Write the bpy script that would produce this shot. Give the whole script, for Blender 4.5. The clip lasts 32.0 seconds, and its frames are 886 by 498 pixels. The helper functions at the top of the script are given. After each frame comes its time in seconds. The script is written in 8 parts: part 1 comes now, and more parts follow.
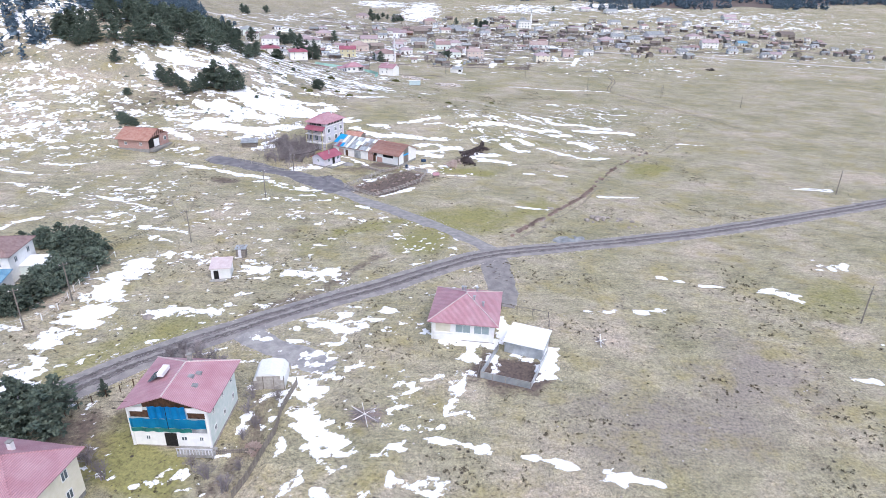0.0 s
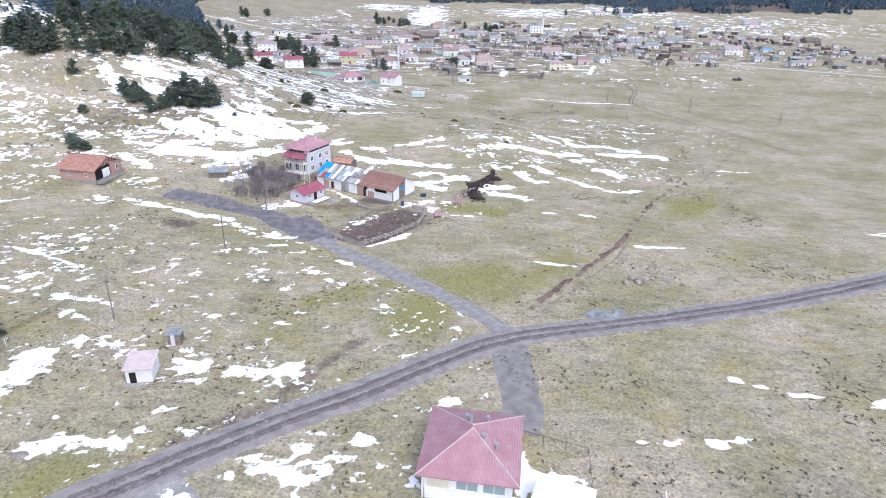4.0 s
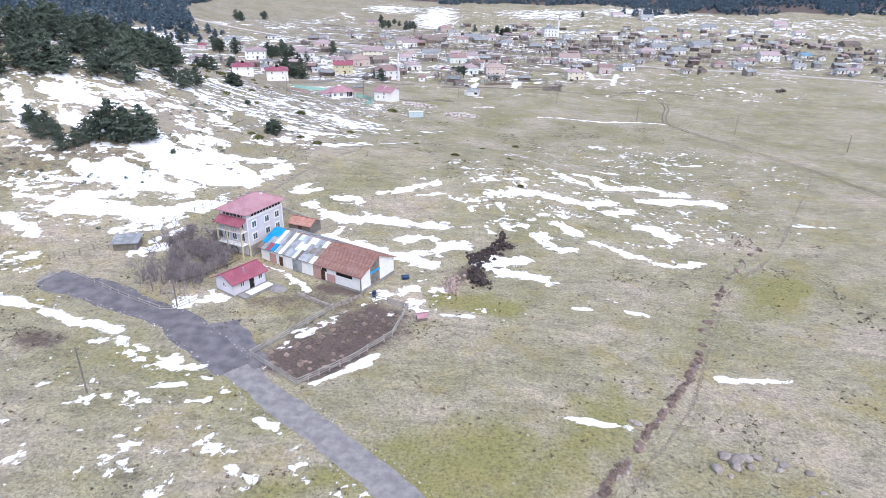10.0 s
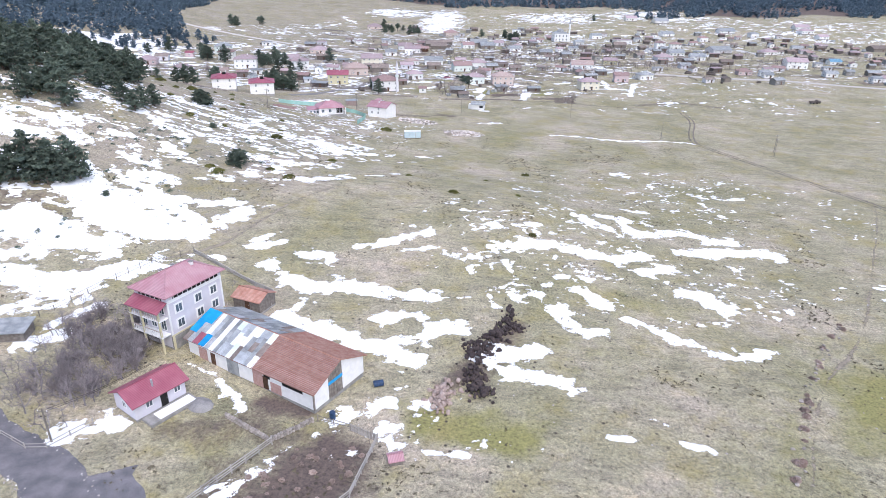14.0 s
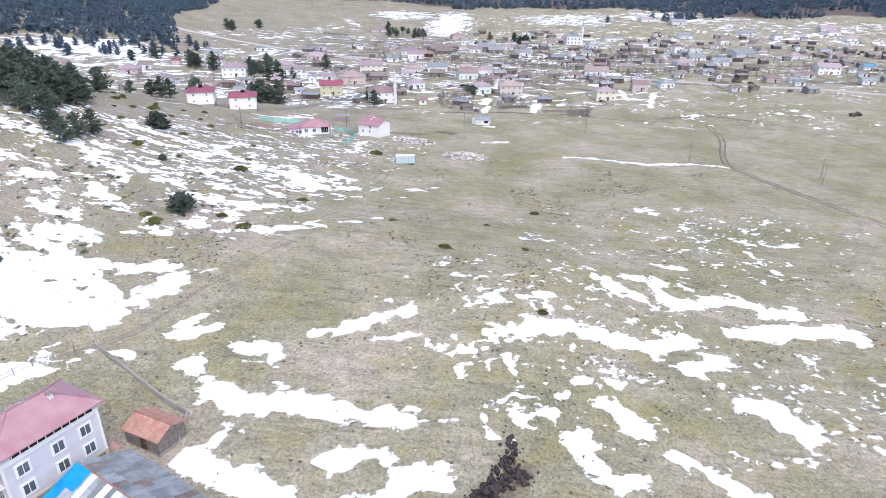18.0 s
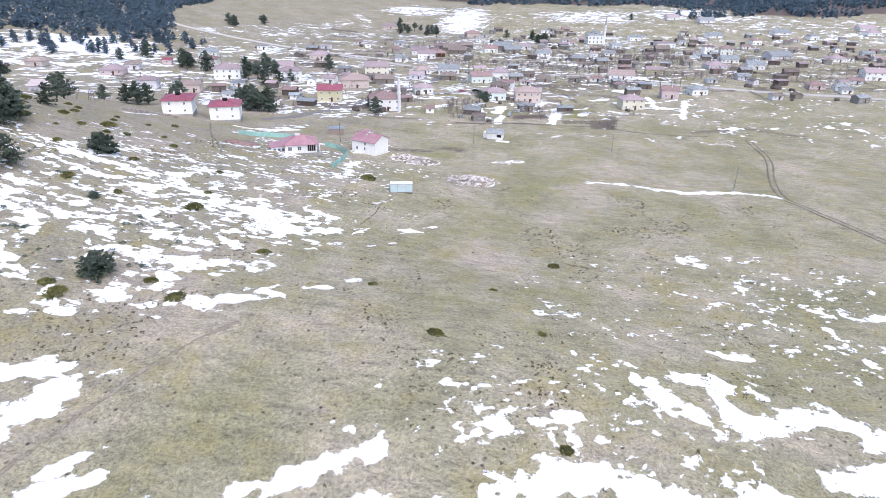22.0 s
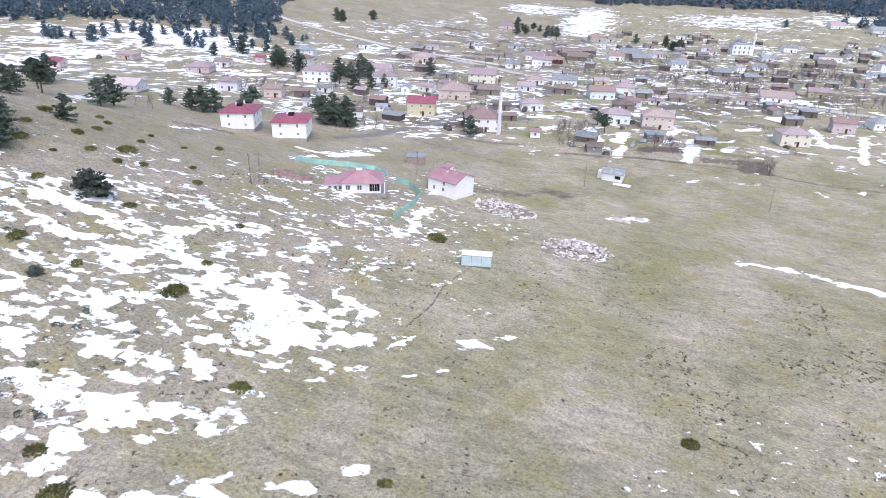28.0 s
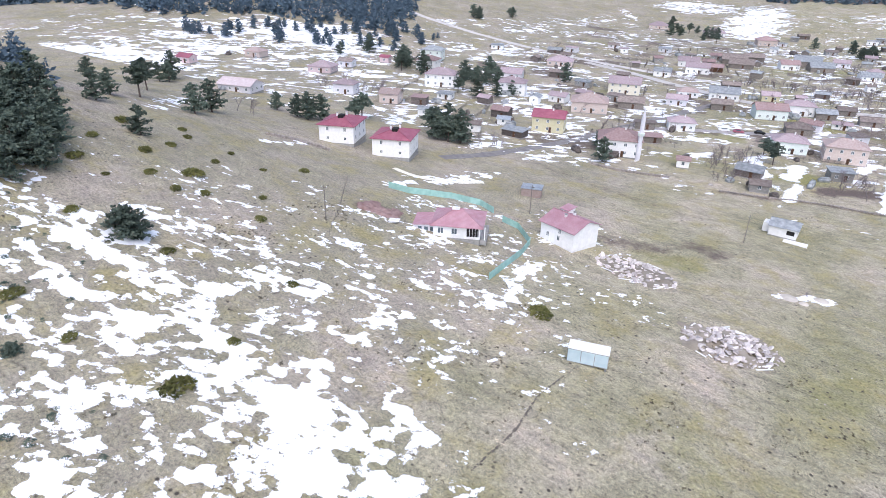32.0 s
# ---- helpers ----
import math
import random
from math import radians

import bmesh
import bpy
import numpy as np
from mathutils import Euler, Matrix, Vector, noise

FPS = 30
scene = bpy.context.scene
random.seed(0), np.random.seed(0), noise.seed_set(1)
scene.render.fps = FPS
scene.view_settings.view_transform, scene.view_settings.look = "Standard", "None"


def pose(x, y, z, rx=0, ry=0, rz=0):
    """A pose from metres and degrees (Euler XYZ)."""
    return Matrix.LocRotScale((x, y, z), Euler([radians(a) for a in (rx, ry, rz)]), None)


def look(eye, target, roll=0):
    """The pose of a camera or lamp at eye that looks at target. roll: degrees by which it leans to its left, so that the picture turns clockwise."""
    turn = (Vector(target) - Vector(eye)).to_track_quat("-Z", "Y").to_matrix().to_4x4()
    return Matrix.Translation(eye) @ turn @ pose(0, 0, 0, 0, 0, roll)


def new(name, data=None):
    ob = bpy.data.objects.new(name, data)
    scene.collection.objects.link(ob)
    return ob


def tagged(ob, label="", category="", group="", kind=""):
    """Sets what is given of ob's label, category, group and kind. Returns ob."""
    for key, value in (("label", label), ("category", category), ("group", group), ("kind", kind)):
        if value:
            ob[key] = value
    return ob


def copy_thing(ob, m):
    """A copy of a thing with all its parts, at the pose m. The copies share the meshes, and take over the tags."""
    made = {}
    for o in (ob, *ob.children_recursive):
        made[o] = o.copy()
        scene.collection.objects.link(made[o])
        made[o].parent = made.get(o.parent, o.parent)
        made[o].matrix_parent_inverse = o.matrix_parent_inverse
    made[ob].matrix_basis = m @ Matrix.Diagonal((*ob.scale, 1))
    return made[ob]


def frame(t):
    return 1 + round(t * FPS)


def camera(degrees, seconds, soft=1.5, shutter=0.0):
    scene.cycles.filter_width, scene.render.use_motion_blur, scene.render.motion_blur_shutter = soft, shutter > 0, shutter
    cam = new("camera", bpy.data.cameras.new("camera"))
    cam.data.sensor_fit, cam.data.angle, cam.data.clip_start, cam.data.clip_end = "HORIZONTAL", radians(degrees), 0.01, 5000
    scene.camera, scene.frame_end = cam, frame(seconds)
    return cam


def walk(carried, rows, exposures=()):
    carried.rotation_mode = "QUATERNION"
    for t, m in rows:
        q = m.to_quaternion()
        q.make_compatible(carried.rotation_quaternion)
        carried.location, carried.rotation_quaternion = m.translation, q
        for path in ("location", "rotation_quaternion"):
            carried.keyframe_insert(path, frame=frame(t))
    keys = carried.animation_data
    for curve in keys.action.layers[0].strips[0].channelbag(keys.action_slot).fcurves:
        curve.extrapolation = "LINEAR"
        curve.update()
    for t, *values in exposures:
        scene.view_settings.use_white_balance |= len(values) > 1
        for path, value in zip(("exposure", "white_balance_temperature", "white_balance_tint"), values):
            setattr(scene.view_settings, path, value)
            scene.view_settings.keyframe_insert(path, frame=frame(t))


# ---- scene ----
# camera and its flight
cam = camera(71.5, 32.0, soft=0.6)
PATH = [
    (0, (22.855, -58.508, 56.832), (22.812, -56.687, 56.007), 1.2),
    (1, (22.498, -49.903, 56.671), (22.451, -48.08, 55.848), 1.5),
    (2, (22.563, -41.084, 56.542), (22.511, -39.261, 55.721), 1.4),
    (3, (22.629, -32.397, 56.252), (22.57, -30.573, 55.432), 1.4),
    (6, (23.78, -6.308, 55.187), (23.699, -4.484, 54.371), 1.1),
    (7, (23.89, 2.375, 55.149), (23.806, 4.199, 54.332), 1.1),
    (8, (24.204, 11.133, 55.212), (24.114, 12.956, 54.394), 1.2),
    (9, (24.461, 19.664, 55.135), (24.366, 21.486, 54.316), 1.2),
    (10, (24.802, 28.05, 55.077), (24.698, 29.872, 54.26), 1.1),
    (11, (25.038, 36.406, 55.015), (24.93, 38.23, 54.202), 1.1),
    (12, (25.259, 44.967, 55.076), (25.143, 46.791, 54.264), 0.9),
    (13, (25.452, 53.932, 54.848), (25.328, 55.757, 54.037), 0.8),
    (14, (25.625, 62.875, 54.707), (25.496, 64.699, 53.896), 0.9),
    (17, (27.17, 88.824, 55.09), (27.015, 90.646, 54.279), 0.6),
    (18, (27.452, 96.996, 55.272), (27.29, 98.817, 54.461), 0.6),
    (19, (27.799, 105.84, 55.325), (27.629, 107.659, 54.511), 0.7),
    (20, (27.839, 114.477, 55.47), (27.663, 116.294, 54.653), 0.7),
    (21, (27.858, 123.2, 55.565), (27.675, 125.015, 54.744), 0.8),
    (22, (27.8, 131.863, 55.648), (27.593, 133.672, 54.821), 0.9),
    (23, (27.664, 141.052, 55.418), (27.413, 142.855, 54.59), 0.9),
    (24, (27.59, 149.884, 55.355), (27.293, 151.679, 54.524), 0.8),
    (25, (27.189, 158.315, 55.539), (26.843, 160.1, 54.706), 1.1),
    (28, (24.02, 183.137, 55.732), (23.49, 184.87, 54.885), 1.8),
    (29, (22.483, 191.621, 55.65), (21.886, 193.329, 54.798), 1.9),
    (30, (20.458, 200.079, 55.484), (19.784, 201.755, 54.626), 2.0),
    (31, (18.307, 207.989, 55.57), (17.524, 209.615, 54.706), 1.9),
    (32, (16.367, 216.107, 55.863), (15.471, 217.668, 54.991), 1.4),
]
walk(cam, [(t, look(eye, target, roll)) for t, eye, target, roll in PATH], [(0, 0.37, 5960, 13), (32, 0.37, 5960, 13)])

# overcast daylight: pale sky and a very soft sun
SUN_EL, SUN_AZ = radians(56), radians(152)
world = bpy.data.worlds.new("overcast_sky")
scene.world = world
world.use_nodes = True
wn = world.node_tree
sky = wn.nodes.new("ShaderNodeTexSky")
sky.sky_type = "NISHITA"
sky.sun_disc = False
sky.sun_elevation, sky.sun_rotation = SUN_EL, SUN_AZ
sky.air_density, sky.dust_density, sky.ozone_density = 1.0, 3.0, 1.0
wn.links.new(sky.outputs[0], wn.nodes["Background"].inputs[0])
wn.nodes["Background"].inputs[1].default_value = 0.145
sun = new("sun", bpy.data.lights.new("sun", "SUN"))
sun.data.energy, sun.data.angle, sun.data.color = 1.5, radians(75), (1.0, 0.98, 0.96)
sun.rotation_euler = (radians(90) - SUN_EL, 0, -SUN_AZ + math.pi)


# ---------- materials ----------
def rgb(h):
    """Linear colour from a hex code."""
    c = [int(h[i:i + 2], 16) / 255 for i in (0, 2, 4)]
    return tuple(v / 12.92 if v < 0.04045 else ((v + 0.055) / 1.055) ** 2.4 for v in c) + (1.0,)


def material(name, col, col2=None, rough=0.8, metal=0.0, scale=3.0, fine=25.0, bump=0.15, vary=0.25, wave=None, contrast=(0.35, 0.65), spec=0.4):
    """Two colours mixed by coarse noise, shade varied per object and by fine grain, with relief. wave: (scale, axis, depth) for ribs."""
    m = bpy.data.materials.new(name)
    m.use_nodes = True
    n, l = m.node_tree.nodes, m.node_tree.links
    b = n["Principled BSDF"]
    b.inputs["Roughness"].default_value, b.inputs["Metallic"].default_value = rough, metal
    b.inputs["Specular IOR Level"].default_value = spec
    tc = n.new("ShaderNodeTexCoord")
    nz = n.new("ShaderNodeTexNoise")
    nz.inputs["Scale"].default_value, nz.inputs["Detail"].default_value = scale, 5
    l.new(tc.outputs["Object"], nz.inputs["Vector"])
    ramp = n.new("ShaderNodeValToRGB")
    ramp.color_ramp.elements[0].position, ramp.color_ramp.elements[1].position = contrast
    ramp.color_ramp.elements[0].color = col
    ramp.color_ramp.elements[1].color = col2 or tuple(min(1, c * 1.25) for c in col[:3]) + (1,)
    l.new(nz.outputs["Fac"], ramp.inputs["Fac"])
    fn = n.new("ShaderNodeTexNoise")
    fn.inputs["Scale"].default_value, fn.inputs["Detail"].default_value = fine, 3
    l.new(tc.outputs["Object"], fn.inputs["Vector"])
    info = n.new("ShaderNodeObjectInfo")
    mm = n.new("ShaderNodeMath")
    mm.operation = "ADD"
    l.new(fn.outputs["Fac"], mm.inputs[0])
    l.new(info.outputs["Random"], mm.inputs[1])
    mr = n.new("ShaderNodeMapRange")
    mr.inputs["From Min"].default_value, mr.inputs["From Max"].default_value = 0.4, 1.6
    mr.inputs["To Min"].default_value, mr.inputs["To Max"].default_value = 1 - vary, 1 + vary * 0.6
    l.new(mm.outputs[0], mr.inputs["Value"])
    mul = n.new("ShaderNodeMix")
    mul.data_type, mul.blend_type = "RGBA", "MULTIPLY"
    mul.inputs["Factor"].default_value = 1.0
    l.new(ramp.outputs["Color"], mul.inputs["A"])
    l.new(mr.outputs["Result"], mul.inputs["B"])
    l.new(mul.outputs["Result"], b.inputs["Base Color"])
    bp = n.new("ShaderNodeBump")
    bp.inputs["Strength"].default_value, bp.inputs["Distance"].default_value = bump, 0.05
    l.new(fn.outputs["Fac"], bp.inputs["Height"])
    if wave:
        wv = n.new("ShaderNodeTexWave")
        wv.bands_direction = wave[1]
        wv.inputs["Scale"].default_value = wave[0]
        l.new(tc.outputs["Object"], wv.inputs["Vector"])
        b2 = n.new("ShaderNodeBump")
        b2.inputs["Strength"].default_value, b2.inputs["Distance"].default_value = wave[2], 0.06
        l.new(wv.outputs["Fac"], b2.inputs["Height"])
        l.new(bp.outputs["Normal"], b2.inputs["Normal"])
        bp = b2
        rib_shade = n.new("ShaderNodeMapRange")                # rib shading put into the colour: grooves darker, crests lighter
        rib_shade.inputs["To Min"].default_value, rib_shade.inputs["To Max"].default_value = 0.8, 1.06
        l.new(wv.outputs["Fac"], rib_shade.inputs["Value"])
        groove = n.new("ShaderNodeMix")
        groove.data_type, groove.blend_type = "RGBA", "MULTIPLY"
        groove.inputs["Factor"].default_value = 1.0
        l.new(mul.outputs["Result"], groove.inputs["A"])
        l.new(rib_shade.outputs["Result"], groove.inputs["B"])
        l.new(groove.outputs["Result"], b.inputs["Base Color"])
    l.new(bp.outputs["Normal"], b.inputs["Normal"])
    return m


M = {}
M["white"] = material("white_render", rgb("ecebe9"), rgb("f6f5f3"), 0.85, scale=1.2, vary=0.10)
M["cream"] = material("cream_render", rgb("e2dcc8"), rgb("ece6d6"), 0.85, scale=1.2, vary=0.12)
M["mint"] = material("pale_mint_render", rgb("dbe6e0"), rgb("ebf0ec"), 0.85, scale=1.2, vary=0.12)
M["grey"] = material("pale_grey_render", rgb("d3d1d6"), rgb("dfdde2"), 0.85, scale=1.2, vary=0.12)
M["lilac"] = material("pale_lilac_render", rgb("cfccd4"), rgb("dbd8df"), 0.85, scale=0.6, vary=0.1)
M["concrete"] = material("bare_concrete", rgb("8d8b88"), rgb("a6a39f"), 0.9, scale=1.5, vary=0.25)
M["yellow"] = material("yellow_render", rgb("c9c19d"), rgb("d3ccac"), 0.85, scale=1.2, vary=0.12)
M["salmon"] = material("salmon_render", rgb("c9b9b0"), rgb("d4c6be"), 0.85, scale=1.2, vary=0.15)
M["pinkwall"] = material("pink_render", rgb("c8b4b4"), rgb("d4c2c2"), 0.85, scale=1.2, vary=0.15)
M["brick"] = material("hollow_brick_wall", rgb("c49c93"), rgb("d2b0a8"), 0.9, scale=2.5, vary=0.25, wave=(2.0, "Z", 0.3))
M["redmetal"] = material("faded_red_metal_roof", rgb("b88992"), rgb("c39ca4"), 0.5, scale=0.5, fine=8, vary=0.12, wave=(1.6, "X", 0.5))
# red, pink and orange tiles greyed: village haze put into their colour
M["redtile"] = material("red_tile_roof", rgb("a08481"), rgb("b39b98"), 0.8, scale=1.5, vary=0.3, wave=(1.4, "Y", 0.6))
M["pinktile"] = material("faded_hazed_tile_roof", rgb("b09b9f"), rgb("c0b0b3"), 0.8, scale=1.5, vary=0.3, wave=(1.4, "Y", 0.6))
M["blush"] = material("bleached_pink_sheet", rgb("d6c3c3"), rgb("e2d4d3"), 0.6, scale=0.8, vary=0.1, wave=(2.0, "X", 0.3))
M["crimson"] = material("crimson_metal_roof", rgb("a0596a"), rgb("ad6b79"), 0.5, scale=0.6, fine=8, vary=0.12, wave=(1.6, "X", 0.5))
M["barntile"] = material("weathered_orange_tiles", rgb("b3806f"), rgb("c49a8c"), 0.85, scale=1.2, fine=14, vary=0.3, wave=(1.4, "Y", 0.6))
M["orange"] = material("orange_tile_roof", rgb("b09a93"), rgb("bfaea8"), 0.8, scale=1.5, vary=0.28, wave=(1.4, "Y", 0.6))
M["rust"] = material("rusty_sheet_roof", rgb("857771"), rgb("a3978f"), 0.8, scale=1.0, vary=0.35, wave=(2.0, "X", 0.6))
M["greyroof"] = material("grey_sheet_roof", rgb("8f9396"), rgb("b4b7b9"), 0.55, scale=0.8, vary=0.25, wave=(2.0, "X", 0.6))
M["blueroof"] = material("blue_sheet_roof", rgb("5f8fae"), rgb("86aec4"), 0.5, scale=0.8, vary=0.2, wave=(2.0, "X", 0.6))
M["zinc"] = material("zinc_sheet", rgb("aeb4ba"), rgb("c9ced2"), 0.4, 0.3, scale=1.0, vary=0.2, wave=(2.5, "X", 0.5))
M["glass"] = material("window_glass", rgb("515c64"), rgb("6b767e"), 0.12, scale=0.4, vary=0.2, bump=0.02)
# pale base colour carries the sky's reflection
M["paleglass"] = material("glass_with_sky_reflection", rgb("93a3a6"), rgb("a9b8ba"), 0.1, scale=0.4, vary=0.1, bump=0.02)
M["frame"] = material("white_window_frame", rgb("e8e8e6"), rgb("f2f2f0"), 0.5, vary=0.06)
M["wood"] = material("weathered_wood", rgb("77706a"), rgb("978f86"), 0.9, scale=2.0, vary=0.3)
M["darkwood"] = material("dark_stained_wood", rgb("4a352a"), rgb("6b4e3a"), 0.85, scale=2.0, vary=0.3, wave=(3.0, "X", 0.6))
M["tarp"] = material("bright_blue_tarpaulin", rgb("0f8fd0"), rgb("2aa4de"), 0.45, scale=0.8, fine=6, vary=0.18, bump=0.4)
M["greywood"] = material("dark_grey_timber", rgb("5a5350"), rgb("776e69"), 0.9, scale=2.0, vary=0.35)
M["palewood"] = material("bleached_fence_wood", rgb("a39d97"), rgb("bfb9b2"), 0.9, scale=2.0, vary=0.3)
M["road_stone"] = material("pale_village_road", rgb("c2bcb6"), rgb("d2ccc6"), 0.95, scale=0.4, fine=4, vary=0.2, bump=0.4)
M["tealtarp"] = material("teal_tarpaulin", rgb("1496cc"), rgb("2eaad6"), 0.5, scale=0.8, fine=6, vary=0.18, bump=0.4)
M["net"] = material("pale_green_net", rgb("93bcb3"), rgb("abcfc7"), 0.7, scale=0.8, fine=6, vary=0.2, bump=0.4)
M["greentarp"] = material("green_tarpaulin", rgb("3f9a94"), rgb("5cb0a6"), 0.6, scale=0.8, fine=6, vary=0.2, bump=0.4)
M["bark"] = material("grey_brown_bark", rgb("5a4d47"), rgb("776a62"), 0.95, scale=3, vary=0.3)
M["twig"] = material("bare_grey_twigs", rgb("8a8284"), rgb("a59d9e"), 0.95, scale=2, vary=0.3, spec=0.1)
M["fartwig"] = material("bare_brown_twigs", rgb("7a7072"), rgb("948a8b"), 0.95, scale=0.2, fine=2, vary=0.35, spec=0.1)
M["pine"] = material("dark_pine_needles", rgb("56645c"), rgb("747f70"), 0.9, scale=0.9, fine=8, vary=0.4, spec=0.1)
# far needles paled and blued: distance haze put into the colour
M["hazepine"] = material("far_pines_in_haze_blue", rgb("5a6d7c"), rgb("748796"), 0.95, scale=0.3, fine=2, vary=0.4, spec=0.1)
M["juniper"] = material("yellow_green_juniper", rgb("5c5f3c"), rgb("7d7b4c"), 0.95, scale=1.2, fine=10, vary=0.35, spec=0.1)
M["dirt"] = material("pale_trodden_earth", rgb("928879"), rgb("a79d8f"), 0.95, scale=0.6, fine=7, vary=0.3, bump=0.5)
M["wetdirt"] = material("grey_brown_rut", rgb("6e655e"), rgb("887e76"), 0.9, scale=0.6, fine=7, vary=0.3, bump=0.5)
M["brush"] = material("dry_brown_brush", rgb("a28f87"), rgb("bfaea5"), 0.95, scale=1.2, fine=10, vary=0.35, spec=0.1)
M["snow"] = material("old_snow", rgb("f7f8fa"), rgb("fdfdfe"), 0.7, scale=0.4, fine=5, vary=0.03, bump=0.12)
M["gravel"] = material("grey_gravel", rgb("989596"), rgb("b5b1ae"), 0.95, scale=0.8, fine=9, vary=0.45, bump=0.9)
M["yardgravel"] = material("damp_dark_gravel", rgb("77757a"), rgb("969295"), 0.95, scale=0.5, fine=9, vary=0.5, bump=0.9)
M["asphalt"] = material("worn_grey_road", rgb("928d8d"), rgb("aca6a2"), 0.9, scale=0.6, fine=9, vary=0.5, bump=0.9)
M["rut"] = material("dark_wheel_rut", rgb("6f6867"), rgb("8a8382"), 0.9, scale=0.5, fine=8, vary=0.3, bump=0.4)
M["mud"] = material("dark_mud", rgb("4a4142"), rgb("665a58"), 0.95, scale=0.8, fine=6, vary=0.4, bump=0.8)
M["stone"] = material("rough_field_stone", rgb("978e87"), rgb("b8afa8"), 0.95, scale=1.5, fine=9, vary=0.35, bump=0.6)
M["rubble"] = material("pale_rubble_stone", rgb("bdb0aa"), rgb("ebe4df"), 0.95, scale=1.0, fine=7, vary=0.45, bump=0.6)
# black parts, and flat panels painted as the shade inside openings
M["dark"] = material("black_and_opening_shade", rgb("1c1a1a"), rgb("2a2827"), 0.9, vary=0.2)


# ---------- terrain ----------
def sm(a, b, x):
    t = np.clip((x - a) / (b - a), 0, 1)
    return t * t * (3 - 2 * t)


def ga(d, s):
    return np.exp(-0.5 * (d / s) ** 2)


def vnoise(x, y, seed):
    """Value noise on a unit lattice, 0 to 1."""
    x, y = np.asarray(x, float), np.asarray(y, float)
    xi, yi = np.floor(x), np.floor(y)
    fx, fy = x - xi, y - yi
    fx, fy = fx * fx * (3 - 2 * fx), fy * fy * (3 - 2 * fy)

    def h(i, j):
        v = np.sin(i * 127.1 + j * 311.7 + seed * 74.7) * 43758.5453
        return v - np.floor(v)
    return (h(xi, yi) * (1 - fx) + h(xi + 1, yi) * fx) * (1 - fy) + (h(xi, yi + 1) * (1 - fx) + h(xi + 1, yi + 1) * fx) * fy


def fbm(x, y, size, seed, octaves=4):
    """Layered noise about zero, its largest feature size metres."""
    total, amp = 0, 1.0
    for o in range(octaves):
        total = total + amp * (vnoise(x / size, y / size, seed + o) - 0.5)
        size, amp = size * 0.5, amp * 0.55
    return total


def H(x, y):
    """Height of the smooth land: a plain falling gently to the village, a hill to the west, a low brow, the far slope."""
    x, y = np.asarray(x, float), np.asarray(y, float)
    z = -9.3*sm(60,420,y) - 0.02*np.clip(x, -80, 160)*sm(20,160,y)*(1-sm(380,600,y))
    z += 2.2*sm(0,-60,x)*sm(140,40,y)
    z += 45*ga(x+175,80)*ga(y-230, np.where(y < 230, 50, 80))
    z += 5.5*ga(x-22,28)*ga(y-213, np.where(y < 213, 32, 22))
    z += 0.085*np.maximum(0, y - 790)*sm(780,900,y)
    z += 40*ga(x+420,150)*ga(y-700,220)
    return z


def relief(x, y):
    return 0.25 * fbm(x, y, 14, 5, 4) + 0.5 * fbm(x, y, 60, 9, 2)


def axis_steps(lo, hi, step, far_lo, far_hi, grow=1.06):
    core = list(np.arange(lo, hi + step / 2, step))
    s, v, up = step, core[-1], []
    while v < far_hi:
        s *= grow
        v += s
        up.append(v)
    s, v, down = step, core[0], []
    while v > far_lo:
        s *= grow
        v -= s
        down.append(v)
    return np.array(down[::-1] + core + up)


GX = axis_steps(-120, 160, 1.0, -2400, 2400, 1.045)
GY = axis_steps(-70, 420, 1.0, -500, 4300, 1.028)
XX, YY = np.meshgrid(GX, GY)
ZZ = H(XX, YY) + relief(XX, YY) * (1 - 0.7 * sm(500, 900, YY))


def ground_z(x, y):
    """Height of the ground sheet, between its grid points."""
    x, y = np.asarray(x, float), np.asarray(y, float)
    i = np.clip(np.searchsorted(GX, x) - 1, 0, len(GX) - 2)
    j = np.clip(np.searchsorted(GY, y) - 1, 0, len(GY) - 2)
    u = (x - GX[i]) / (GX[i + 1] - GX[i])
    v = (y - GY[j]) / (GY[j + 1] - GY[j])
    return (ZZ[j, i] * (1 - u) + ZZ[j, i + 1] * u) * (1 - v) + (ZZ[j + 1, i] * (1 - u) + ZZ[j + 1, i + 1] * u) * v


def gz(x, y):
    return float(ground_z(x, y))


def grid_mesh(name, xs, ys, zs, keep=None):
    """A mesh over a grid of points; keep: which cells to build."""
    ny, nx = zs.shape
    idx = np.arange(nx * ny).reshape(ny, nx)
    f = np.stack([idx[:-1, :-1], idx[:-1, 1:], idx[1:, 1:], idx[1:, :-1]], -1)
    f = f[keep] if keep is not None else f.reshape(-1, 4)
    used, inv = np.unique(f, return_inverse=True)
    co = np.stack([xs.ravel(), ys.ravel(), zs.ravel()], -1)[used]
    me = bpy.data.meshes.new(name)
    me.vertices.add(len(co))
    me.vertices.foreach_set("co", co.astype(np.float32).ravel())
    me.loops.add(len(inv.ravel()))
    me.loops.foreach_set("vertex_index", inv.ravel().astype(np.int32))
    me.polygons.add(len(f))
    me.polygons.foreach_set("loop_start", np.arange(0, len(f) * 4, 4, dtype=np.int32))
    me.polygons.foreach_set("loop_total", np.full(len(f), 4, np.int32))
    me.polygons.foreach_set("use_smooth", np.ones(len(f), bool))
    me.update()
    return me, used


